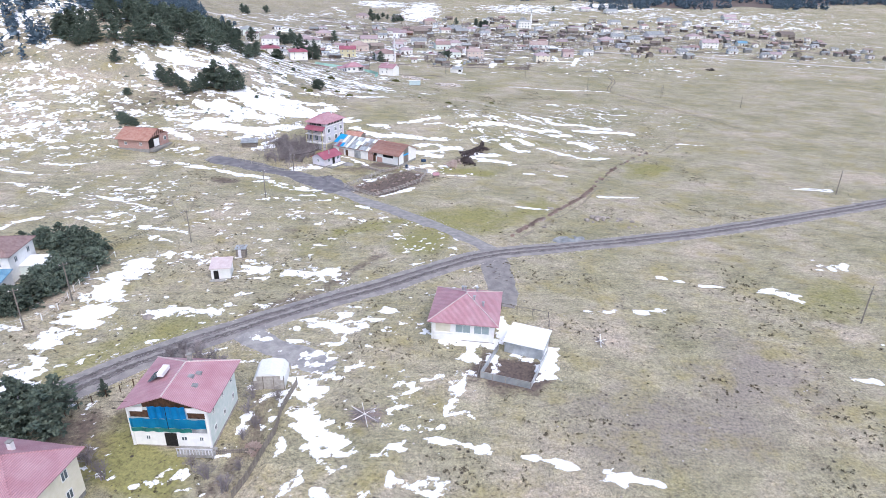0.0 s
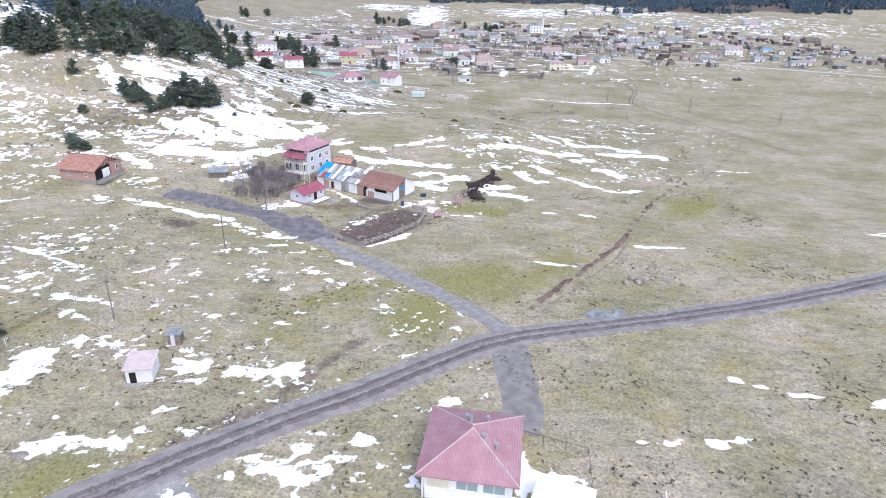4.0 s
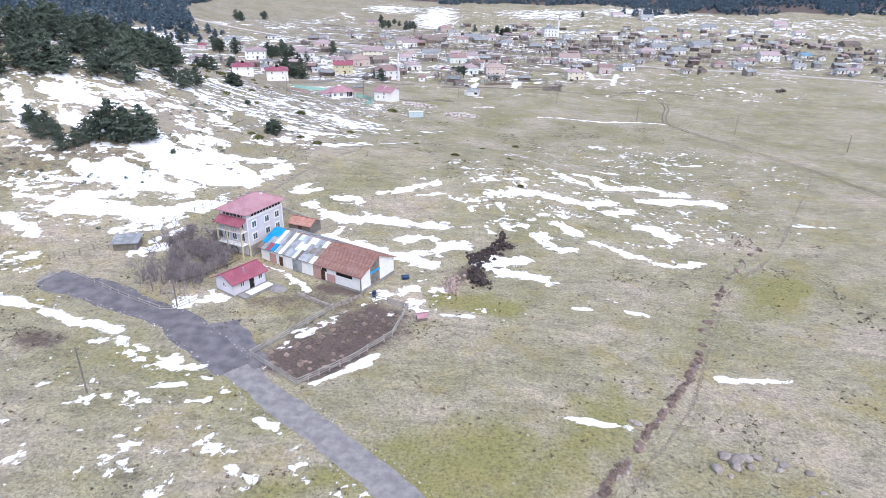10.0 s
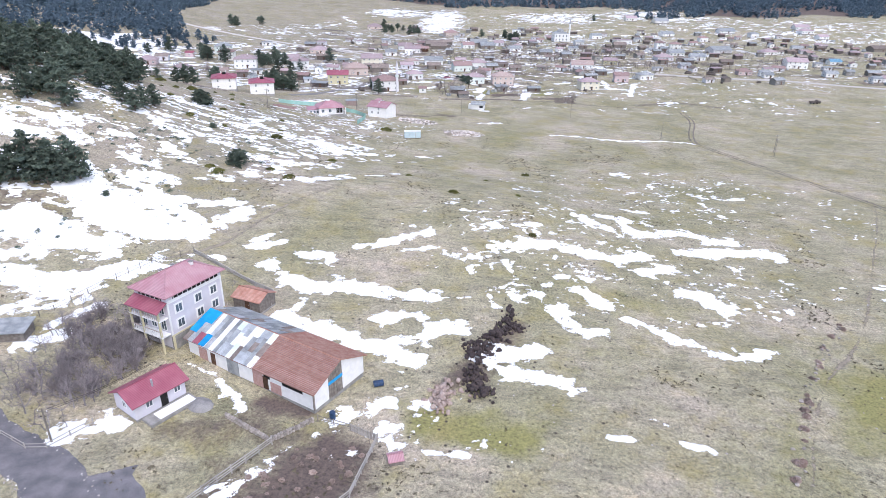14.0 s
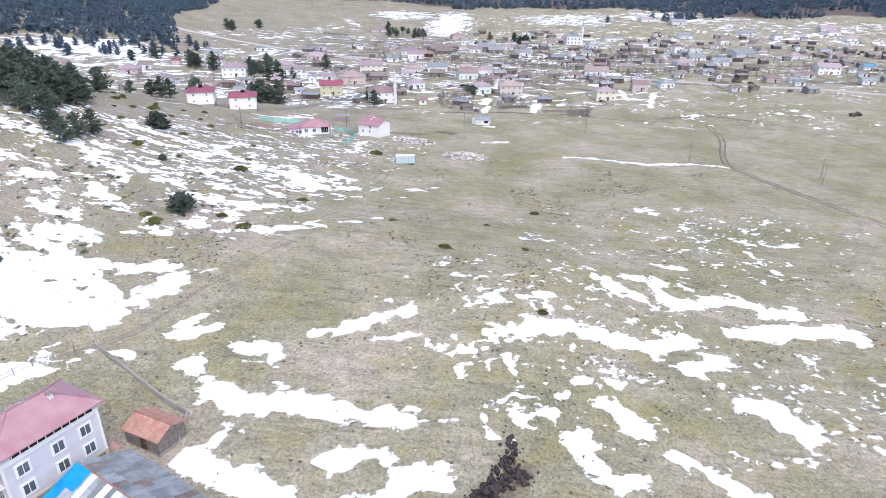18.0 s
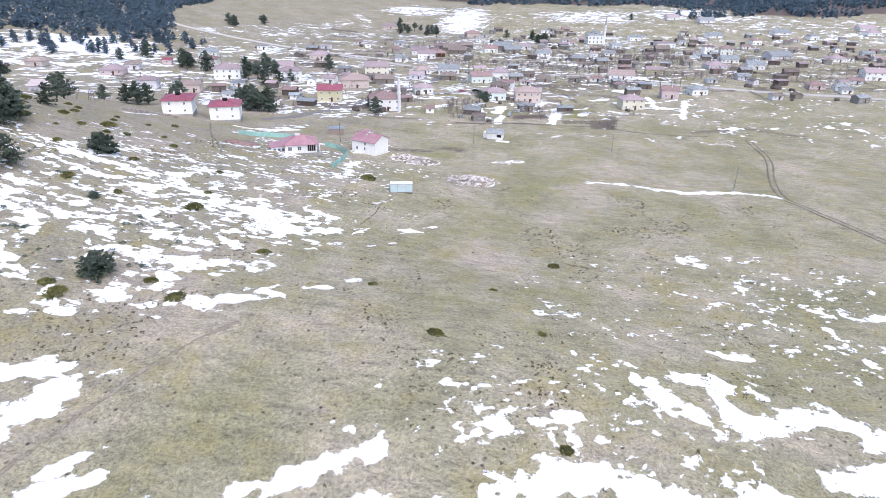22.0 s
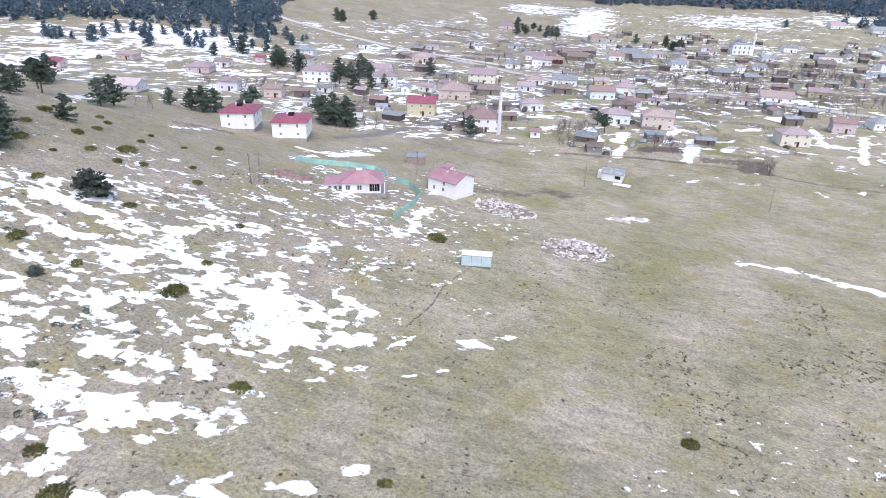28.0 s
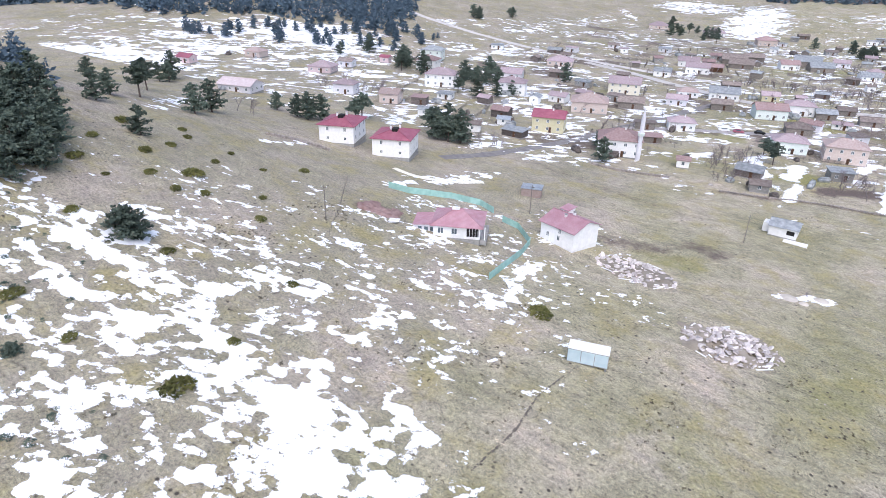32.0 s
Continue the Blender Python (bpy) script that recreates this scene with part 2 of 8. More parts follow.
def seg_dist(x, y, pts):
    """Distance from points to a polyline."""
    best = np.full(np.shape(x), 1e9)
    if len(pts) == 1:
        return np.hypot(x - pts[0][0], y - pts[0][1])
    for (ax, ay), (bx, by) in zip(pts[:-1], pts[1:]):
        dx, dy = bx - ax, by - ay
        t = np.clip(((x - ax) * dx + (y - ay) * dy) / (dx * dx + dy * dy + 1e-9), 0, 1)
        best = np.minimum(best, np.hypot(x - ax - t * dx, y - ay - t * dy))
    return best


# ---------- ground ----------
def ground_material():
    m = bpy.data.materials.new("winter_pasture")
    m.use_nodes = True
    n, l = m.node_tree.nodes, m.node_tree.links
    b = n["Principled BSDF"]
    b.inputs["Roughness"].default_value = 0.95
    tc = n.new("ShaderNodeTexCoord")

    def nz(scale, detail=4, rough=0.6):
        t = n.new("ShaderNodeTexNoise")
        t.inputs["Scale"].default_value, t.inputs["Detail"].default_value, t.inputs["Roughness"].default_value = scale, detail, rough
        l.new(tc.outputs["Object"], t.inputs["Vector"])
        return t.outputs["Fac"]

    def ramp(fac, *stops):
        r = n.new("ShaderNodeValToRGB")
        while len(r.color_ramp.elements) < len(stops):
            r.color_ramp.elements.new(0.5)
        for e, (p, c) in zip(r.color_ramp.elements, stops):
            e.position, e.color = p, c
        l.new(fac, r.inputs["Fac"])
        return r.outputs["Color"]

    def mix(fac, a, c, mode="MIX"):
        x = n.new("ShaderNodeMix")
        x.data_type, x.blend_type = "RGBA", mode
        if isinstance(fac, float):
            x.inputs["Factor"].default_value = fac
        else:
            l.new(fac, x.inputs["Factor"])
        l.new(a, x.inputs["A"])
        l.new(c, x.inputs["B"])
        return x.outputs["Result"]

    def const(c):
        x = n.new("ShaderNodeRGB")
        x.outputs[0].default_value = c
        return x.outputs[0]

    def attr(name):
        x = n.new("ShaderNodeAttribute")
        x.attribute_name = name
        return x.outputs["Fac"]

    def plus(a, k, c):
        x = n.new("ShaderNodeMath")
        x.operation = "MULTIPLY_ADD"
        l.new(c, x.inputs[0])
        x.inputs[1].default_value = k
        l.new(a, x.inputs[2])
        return x.outputs[0]

    bl, wh = (0, 0, 0, 1), (1, 1, 1, 1)
    grass = ramp(nz(0.045, 6, 0.65), (0.33, GRASS_A), (0.5, GRASS_B), (0.66, GRASS_C))
    drawn = n.new("ShaderNodeMapping")                  # the sward lies in faint terraces along the slope
    drawn.inputs["Scale"].default_value = (0.4, 1.0, 1.0)
    l.new(tc.outputs["Object"], drawn.inputs["Vector"])
    terrace = n.new("ShaderNodeTexNoise")
    terrace.inputs["Scale"].default_value, terrace.inputs["Detail"].default_value, terrace.inputs["Roughness"].default_value = 0.55, 6, 0.78
    l.new(drawn.outputs["Vector"], terrace.inputs["Vector"])
    straw = ramp(terrace.outputs["Fac"], (0.30, (0.62, 0.62, 0.65, 1)), (0.5, (1.0, 1.0, 1.0, 1)), (0.70, (1.25, 1.22, 1.16, 1)))
    col = mix(1.0, grass, straw, "MULTIPLY")
    tuft = ramp(nz(2.2, 5, 0.75), (0.28, (0.30, 0.29, 0.28, 1)), (0.45, (0.93, 0.92, 0.91, 1)), (0.70, (1.5, 1.47, 1.4, 1)))
    col = mix(1.0, col, tuft, "MULTIPLY")
    blade = ramp(nz(9.0, 4, 0.8), (0.30, (0.45, 0.44, 0.45, 1)), (0.50, (1.0, 1.0, 1.0, 1)), (0.72, (1.5, 1.48, 1.44, 1)))
    col = mix(1.0, col, blade, "MULTIPLY")
    fleck = ramp(nz(1.3, 6, 0.85), (0.36, (0.5, 0.48, 0.46, 1)), (0.42, wh))
    col = mix(1.0, col, fleck, "MULTIPLY")
    litter = ramp(nz(4.5, 3, 0.9), (0.35, (0.6, 0.58, 0.56, 1)), (0.44, (0.97, 0.97, 0.97, 1)), (0.60, (1.04, 1.04, 1.03, 1)), (0.67, (1.35, 1.32, 1.27, 1)))
    col = mix(1.0, col, litter, "MULTIPLY")
    moss = ramp(plus(attr("green"), 0.7, nz(0.25, 6, 0.7)), (0.62, bl), (0.95, wh))
    col = mix(moss, col, mix(1.0, const(MOSS), tuft, "MULTIPLY"))
    ochre = ramp(nz(0.11, 6, 0.7), (0.50, bl), (0.68, (0.7, 0.7, 0.7, 1)))
    # brown heath patches, plus distance haze greyed into the colour by the village
    heath_haze = ramp(plus(attr("heath_haze"), 0.4, nz(0.16, 6, 0.75)), (0.52, bl), (0.72, (0.75, 0.75, 0.75, 1)))
    col = mix(heath_haze, col, mix(1.0, const(HEATH_HAZE), tuft, "MULTIPLY"))
    col = mix(ochre, col, mix(1.0, const(OCHRE), tuft, "MULTIPLY"))
    bare = ramp(plus(attr("mud"), 0.8, nz(0.5, 6, 0.75)), (0.72, bl), (1.0, wh))
    col = mix(bare, col, mix(1.0, const(SOIL), tuft, "MULTIPLY"))
    # molehills and dung: small dark spots in loose swarms
    vor = n.new("ShaderNodeTexVoronoi")
    vor.inputs["Scale"].default_value = 0.7
    l.new(tc.outputs["Object"], vor.inputs["Vector"])
    spot = ramp(vor.outputs["Distance"], (0.11, wh), (0.22, bl))
    swarm = ramp(nz(0.07, 4, 0.6), (0.47, bl), (0.56, wh))
    few = ramp(vor.outputs["Color"], (0.46, bl), (0.50, wh))
    some = mix(1.0, mix(1.0, spot, swarm, "MULTIPLY"), few, "MULTIPLY")
    col = mix(some, col, const(SPOT))
    l.new(col, b.inputs["Base Color"])
    bp = n.new("ShaderNodeBump")
    bp.inputs["Strength"].default_value, bp.inputs["Distance"].default_value = 0.5, 0.25
    l.new(plus(nz(2.2, 5, 0.75), 0.5, nz(0.4, 4)), bp.inputs["Height"])
    l.new(bp.outputs["Normal"], b.inputs["Normal"])
    return m


HEATH_HAZE = rgb("8f8680")
GRASS_A, GRASS_B, GRASS_C = rgb("8e8b6f"), rgb("a39d87"), rgb("b6ab9d")
MOSS, OCHRE, SOIL, SPOT = rgb("8c8959"), rgb("9a9060"), rgb("675b55"), rgb("4a433c")
green, mud = np.zeros(XX.shape), np.zeros(XX.shape)
heath_haze = 0.12 + 0.28 * sm(15, -35, XX) * sm(150, 185, YY) + 0.1 * sm(280, 420, YY) * sm(15, -35, -XX)   # drier, browner sward on the hill; by the village distance haze greyed into the ground


BLUR = 1 + 0.9 * fbm(XX, YY, 7, 71, 3)


def spot(field, amount, radius, *pts):
    """Raises a ground attribute along a line."""
    field[:] = np.maximum(field, amount * np.exp(-(seg_dist(XX, YY, pts) / radius * BLUR) ** 2))


def plot(field, amount, x, y, w, d, turn):
    """Raises a ground attribute over a tilled or mown rectangle."""
    c, s = math.cos(turn), math.sin(turn)
    u, v = (XX - x) * c + (YY - y) * s, -(XX - x) * s + (YY - y) * c
    field[:] = np.maximum(field, amount * ((abs(u) < w / 2) & (abs(v) < d / 2)))


spot(green, 0.6, 9, (15, 68), (22, 86), (30, 90))
spot(green, 0.55, 6, (30, 80), (40, 92), (46, 100))
spot(green, 0.5, 10, (80, 135), (90, 148))
spot(green, 0.4, 7, (-10, 62), (0, 78))
spot(green, 0.5, 6, (-22, 30), (-30, 22), (-36, 14))
spot(green, 0.95, 4.5, (-20, 0), (-14, -3.5))
spot(green, 0.7, 5, (20, 129), (31, 127))
spot(green, 0.35, 14, (15, 225), (40, 240))
spot(green, 0.4, 10, (30, 310), (40, 330), (52, 340))
spot(green, 0.35, 8, (10, 290), (30, 270))
spot(green, 0.4, 16, (-60, 430), (20, 450))
spot(mud, 0.7, 7, (-2.5, 107), (4, 114), (7.5, 121))
spot(mud, 0.8, 4, (0, 103.5), (8, 113))
spot(mud, 0.36, 7, (-38, 132), (-32, 140), (-30, 150), (-24, 160))
spot(mud, 0.7, 4, (-3, 130), (2, 130))
spot(mud, 1.0, 4.5, (31.5, 21), (34, 21))
spot(mud, 0.5, 4, (-14, 124), (-4, 126), (2, 124))
spot(mud, 0.45, 5, (-28, 136), (-27, 144))
spot(mud, 0.6, 3.5, (-46, 107), (-42, 107))
spot(mud, 0.5, 2.5, (6, 62), (-4, 44), (-14, 36))
spot(mud, 0.5, 3, (-5, -4), (-3, 3), (-4, 12))
spot(mud, 0.55, 5, (-26, 4), (-24, 0))
spot(mud, 0.5, 6, (-16, 352), (-6, 356))
spot(mud, 0.55, 4, (2, 364), (8, 362))
spot(green, 0.5, 6, (-6, 350), (2, 352))
spot(mud, 0.5, 5, (-64, 319), (-58, 322))
spot(mud, 0.5, 6, (25, 140), (30, 150))
spot(mud, 0.4, 3, (-55, 398), (-30, 390), (0, 384))
spot(mud, 0.34, 4, (-24, 171), (-22, 176), (-18, 184), (-19, 202))
spot(mud, 0.45, 30, (20, 480), (100, 560), (180, 620))

spot(green, 0.36, 4, (40, 86), (52, 104), (62, 122), (76, 144))
spot(green, 0.4, 8, (0, 92), (-12, 98), (-30, 105))
spot(green, 0.35, 10, (70, 100), (95, 112))
spot(mud, 0.34, 8, (-42, 126), (-34, 130), (-30, 140), (-33, 150))
spot(mud, 0.55, 3, (22, 138), (27, 148), (33, 156))
spot(mud, 0.45, 16, (-100, 160), (-85, 172), (-70, 178))
spot(mud, 0.4, 14, (-75, 165), (-62, 172))
spot(green, 0.3, 22, (30, 190), (60, 215), (95, 240))
spot(green, 0.34, 16, (70, 260), (90, 290), (70, 320))
spot(green, 0.3, 14, (0, 250), (25, 285))
spot(green, 0.34, 10, (40, 350), (60, 365))
spot(heath_haze, 0.5, 16, (73, 25), (60, 10), (47, 8))
spot(green, 0.85, 5, (84, 139), (91, 146))
spot(green, 0.3, 12, (52, 112), (70, 138), (88, 160))
spot(green, 0.5, 9, (100, 52), (92, 46))
spot(green, 0.26, 20, (52, 95), (75, 118))
spot(mud, 0.3, 9, (60, 90), (66, 88), (72, 84))
spot(green, 0.4, 8, (45, 172), (60, 165))
spot(green, 0.32, 13, (40, 150), (65, 160), (90, 150))
spot(mud, 0.3, 7, (73, 32), (61, 17), (47, 10))
spot(mud, 0.34, 8, (90, 42), (73, 8), (64, 5))
spot(mud, 0.6, 3, (-46, 106.5), (-43, 106))
spot(mud, 0.5, 2.5, (-17, 73), (-15, 74))
spot(green, 0.55, 4, (3.5, 77.4), (-5, 75), (17, 88), (28, 82))
spot(mud, 0.5, 2.0, (0.8, 412), (28, 420), (45, 421), (68, 423), (80, 418), (94, 416), (115, 420))
spot(mud, 0.32, 70, (-190, 690), (-60, 720), (20, 900))
spot(mud, 0.75, 6, (30, 434), (43, 440))
spot(green, 0.75, 7, (24, 446), (22, 440))
spot(green, 0.75, 8, (58, 461), (54, 445))
spot(green, 0.6, 7, (57, 513), (-3, 537))
spot(mud, 0.5, 5, (110, 425), (135, 440), (160, 430))
# ground set darker across the area of the far northern wood
mud[:] = np.maximum(mud, 0.9 * sm(0, 40, YY - (1075 - 0.06 * XX + 160 * fbm(XX, YY, 120, 6, 3))))
# garden plots of the village, some green, some dug over
prng = random.Random(19)
for _ in range(230):
    gx, gy = prng.uniform(-150, 400), prng.uniform(425, 800)
    if gx > 90 and gy < 515:
        continue
    plot(*prng.choice(((green, 0.5), (mud, 0.55), (mud, 0.4), (mud, 0.5))), gx, gy, prng.uniform(10, 30), prng.uniform(7, 18), 0.2 + prng.uniform(-0.1, 0.1))

me, _ = grid_mesh("ground", XX, YY, ZZ)
for key, field in (("green", green), ("mud", mud), ("heath_haze", heath_haze)):
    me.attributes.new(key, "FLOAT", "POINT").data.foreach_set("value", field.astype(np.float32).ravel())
ground = tagged(new("ground", me), "pale dry winter pasture with moss and thawing patches", "ground", kind="structure")
me.materials.append(ground_material())


# ---------- roads ----------
FRAYED = {}


def frayed(mat):
    """The same surface, broken up along its rim."""
    if mat.name in FRAYED:
        return FRAYED[mat.name]
    m = mat.copy()
    n, l = m.node_tree.nodes, m.node_tree.links
    depth = n.new("ShaderNodeAttribute")
    depth.attribute_name = "depth"
    tc = n.new("ShaderNodeTexCoord")
    t = n.new("ShaderNodeTexNoise")
    t.inputs["Scale"].default_value, t.inputs["Detail"].default_value, t.inputs["Roughness"].default_value = 1.6, 5, 0.75
    l.new(tc.outputs["Object"], t.inputs["Vector"])
    k = n.new("ShaderNodeMath")
    k.operation = "MULTIPLY_ADD"
    l.new(t.outputs["Fac"], k.inputs[0])
    k.inputs[1].default_value = 2.0
    l.new(depth.outputs["Fac"], k.inputs[2])
    cut = n.new("ShaderNodeMapRange")
    cut.inputs["From Min"].default_value, cut.inputs["From Max"].default_value = 1.08, 1.3
    l.new(k.outputs[0], cut.inputs["Value"])
    l.new(cut.outputs["Result"], n["Principled BSDF"].inputs["Alpha"])
    FRAYED[mat.name] = m
    return m


def strip(name, pts, half, mat, label, lift=0.03, rough=0.35, step=1.0, seed=0, parent=None, ruts=()):
    """A road draped over the ground, with uneven edges; ruts: (offset, half width) of darker wheel tracks lying on it."""
    p = [Vector((a, b, 0)) for a, b in pts]
    line = []
    for i in range(len(p) - 1):                      # smooth curve through the points
        a, b, c, d = p[max(i - 1, 0)], p[i], p[i + 1], p[min(i + 2, len(p) - 1)]
        k = max(2, int((c - b).length / step))
        for j in range(k):
            t = j / k
            line.append(0.5 * ((2 * b) + (c - a) * t + (2 * a - 5 * b + 4 * c - d) * t * t + (3 * b - a - 3 * c + d) * t ** 3))
    line.append(p[-1])

    def ribbon(title, off, hw, up, mt, par, wob):
        bm = bmesh.new()
        cols = 8 if hw > 1 else 2
        rim = []
        hw += 0.25 if hw > 1 else 0.12
        prev = None
        for i, q in enumerate(line):
            tan = (line[min(i + 1, len(line) - 1)] - line[max(i - 1, 0)]).normalized()
            nor = Vector((-tan.y, tan.x, 0))
            wl = hw + wob * float(fbm(q.x, q.y, 5, seed + 3)) * 2
            wr = hw + wob * float(fbm(q.x, q.y, 5, seed + 31)) * 2
            row = []
            for k in range(cols + 1):
                f = k / cols
                o = off - wl + (wl + wr) * f
                v = q + nor * o
                z = gz(v.x, v.y) + up + 0.04 - min(0.16, hw * 0.07) * abs(2 * f - 1) ** 4
                row.append(bm.verts.new((v.x, v.y, z)))
                rim.append(min(min(f, 1 - f) * (wl + wr), 0.25 + 0.5 * step * min(i, len(line) - 1 - i)))
            if prev:
                for k in range(cols):
                    bm.faces.new((prev[k + 1], prev[k], row[k], row[k + 1]))
            prev = row
        me = bpy.data.meshes.new(title)
        bm.to_mesh(me)
        bm.free()
        for f in me.polygons:
            f.use_smooth = True
        me.attributes.new("depth", "FLOAT", "POINT").data.foreach_set("value", rim)
        me.materials.append(frayed(mt))
        ob = new(title, me)
        ob.parent = par
        return ob
    road = tagged(ribbon(name, 0, half, lift, mat, parent, rough), label, "road", kind="structure")
    for off, hw in ruts:
        ribbon("wheel_rut", off, hw, lift + 0.06, M["rut"], road, 0.12)
    return road


MAIN = [(-60, -22), (-48, -6), (-34.6, 8.1), (-25.3, 19.5), (-15.5, 29), (-2.7, 40.1), (9.5, 48.8), (18.5, 56.3), (29, 64), (41.5, 68.9), (63.5, 75.9), (88, 85.5), (116, 98.8), (150, 117), (190, 141), (240, 165)]
SIDE = [(30.5, 67), (24.6, 74.7), (15.9, 82.4), (6, 90.2), (-5.4, 99.1), (-14.4, 107), (-24.3, 114.4), (-33.6, 119), (-43.1, 122.6), (-55.2, 126.2)]
strip("road_main", MAIN, 3.1, M["asphalt"], "worn grey gravel road with darker wheel ruts", 0.07, 0.3, ruts=((-1.25, 0.3), (-0.7, 0.35), (0.55, 0.3), (1.05, 0.35)))
strip("road_side", SIDE, 2.3, M["gravel"], "grey gravel side road to the farm", 0.05, 0.5, seed=4)
strip("road_yard", [(-54, 126), (-42, 122.2), (-30, 117.4), (-19, 110.6), (-10, 103.4)], 3.4, M["yardgravel"], "damp dark gravel yard before the farm", 0.08, 0.7, seed=8)
strip("road_bay", [(-8, 103), (-13, 109), (-17, 116)], 3.4, M["yardgravel"], "gravel turning bay before the farm", 0.03, 1.0, seed=9)
strip("road_drive", [(31, 65), (31.8, 56), (32, 46), (31, 42)], 3.6, M["asphalt"], "short gravel drive to the bungalow", 0.03, 0.6, seed=6)
strip("road_lay_by", [(-13, 30), (-5, 25), (4, 20)], 3.0, M["gravel"], "grey gravel lay-by beside the road", 0.03, 0.9, seed=7)
strip("track_field", [(154, 217), (144, 252), (130.7, 286), (118.8, 318), (114.4, 332), (119, 355), (128, 385), (130.6, 417)], 0.3, M["wetdirt"], "muddy wheel track across the pasture", 0.05, 0.2, seed=11)
strip("track_field", [(156, 217.8), (146, 252.8), (132.6, 287), (120.7, 318.6), (116.3, 332.4), (121, 355), (130, 385), (132.6, 417)], 0.3, M["wetdirt"], "muddy wheel track across the pasture", 0.05, 0.2, seed=14)
strip("track_ditch", [(36, 72.5), (42.8, 82), (48.6, 90.4), (56.4, 101.2), (62.4, 113), (70, 129.4), (79.5, 145.8), (94.6, 163.8), (114.4, 196.4), (133, 228), (146, 252)], 0.12, M["dirt"], "narrow worn track beside the ditch", 0.04, 0.3, seed=15)
strip("path_soil", [(-7.6, 266), (-6.4, 276), (-6.6, 286), (-4.4, 297)], 0.11, M["wetdirt"], "thin dark strip of dug soil", 0.05, 0.15, seed=16)
strip("path_sand", [(-78, 352), (-70, 352), (-62, 358), (-57, 366)], 1.2, M["cream"], "pale sandy drive above the villa", 0.02, 0.4, seed=17)
strip("road_lane", [(-77, 376), (-68, 399), (-56, 432), (-45, 468), (-31, 510), (-20, 545)], 2.2, M["asphalt"], "grey lane into the village", 0.1, 0.3, 2.0, seed=18)
strip("road_cross", [(-45, 468), (-20, 484), (10, 500), (40, 520)], 2.2, M["asphalt"], "grey cross lane between the houses", 0.12, 0.3, 2.0, seed=19)
VROAD = [(-107, 605), (-76, 594), (-19, 562), (8, 556), (36, 562), (67, 570), (89, 561), (115, 553), (150, 544), (186, 534), (221, 529), (259, 517), (293, 503), (420, 462)]
strip("road_village", VROAD, 3.2, M["road_stone"], "pale grey village road", 0.3, 0.1, 4.0, seed=12)
strip("road_hill", [(-300, 660), (-266, 643), (-205, 629), (-145, 619), (-105, 612), (-55, 604), (-20, 602)], 3.0, M["road_stone"], "pale road across the bare hillside", 0.3, 0.1, 4.0, seed=13)
strip("track_hillfoot", [(-63, 152), (-52, 158), (-44, 162), (-35, 168), (-27, 177), (-24, 188), (-18.8, 202), (-13.4, 211)], 0.35, M["dirt"], "brown cart track along the foot of the hill", 0.04, 0.5, seed=21)


# ---------- snow ----------
SNOW = []


def snow(half, *pts):
    SNOW.append((half, pts))


snow(1.8, (-20.0, 51.4), (-12.3, 52.5), (-1.9, 52.5))
snow(1.4, (-40.4, 56.0), (-33.3, 55.9), (-26.9, 56.2))
snow(1.8, (-29.7, 32.9), (-24.8, 35.2), (-20.7, 35.1))
snow(0.9, (-11.6, 38.6), (-9.9, 39.9))
snow(1.05, (-52.7, 69.9), (-45.2, 69.1), (-38.5, 68.5))
snow(1.05, (-43.6, 64.3), (-39.1, 62.5))
snow(1.05, (-99.2, 96.3), (-93.1, 94.2))
snow(1.05, (-112.8, 120.5), (-108.6, 122.1))
snow(1.05, (-107.4, 106.0), (-93.9, 102.7))
snow(1.05, (-99.0, 112.1), (-91.6, 112.2), (-84.8, 115.2))
snow(1.05, (-85.5, 90.5), (-77.3, 88.0))
snow(0.9, (-72.7, 89.0), (-63.1, 86.1), (-52.2, 81.3))
snow(1.05, (-78.8, 65.0), (-77.2, 70.2), (-74.0, 72.4))
snow(1.05, (-68.4, 73.1), (-56.4, 70.6))
snow(1.05, (-69.4, 118.2), (-56.4, 115.7), (-45.7, 114.1))
snow(1.05, (-31.3, 107.7), (-24.6, 103.6), (-18.4, 101.0))
snow(1.0, (1.9, 100.9), (9.2, 106.8))
snow(3.1, (-40.2, 51.9), (-41.0, 46.6), (-41.3, 40.8))
snow(3.2, (-41.3, 40.8), (-39.9, 33.5), (-40.2, 28.8))
snow(2.2, (-40.2, 28.8), (-41.1, 23.3), (-40.3, 17.0))
snow(3.0, (-39.4, 15.7), (-38.8, 10.4))
snow(1.0, (-45.0, 16.4), (-41.0, 15.5))
snow(2.5, (1.7, 9.5), (4.9, 5.9), (7.6, 4.0))
snow(0.9, (8.7, 1.6), (13.0, 2.5), (16.8, 4.5))
snow(0.6, (18.2, 5.5), (22.3, 4.8), (25.3, 4.5))
snow(0.5, (26.8, 4.0), (31.9, 3.0), (37.8, 1.7))
snow(1.4, (16.0, -2.0), (18.8, -2.7), (21.2, -2.7))
snow(0.4, (42.8, -0.1), (48.2, -0.7))
snow(0.7, (3.2, -4.9), (5.0, -2.6))
snow(0.7, (7.2, -4.6), (10.0, -4.9))
snow(1.0, (25.6, 27.6), (25.3, 22.1), (23.9, 16.2))
snow(0.8, (22.9, 13.3), (21.6, 10.0))
snow(0.9, (22.2, 28.8), (27.3, 27.8))
snow(0.9, (34.7, 17.7), (37.2, 20.9), (39.6, 25.6))
snow(1.5, (-0.1, 32.8), (6.6, 31.4))
snow(1.0, (9.6, 38.5), (11.6, 38.7))
snow(1.2, (-9.7, 27.4), (-5.5, 27.4), (-1.6, 26.9))
snow(1.7, (-1.0, 17.0), (3.5, 16.0))
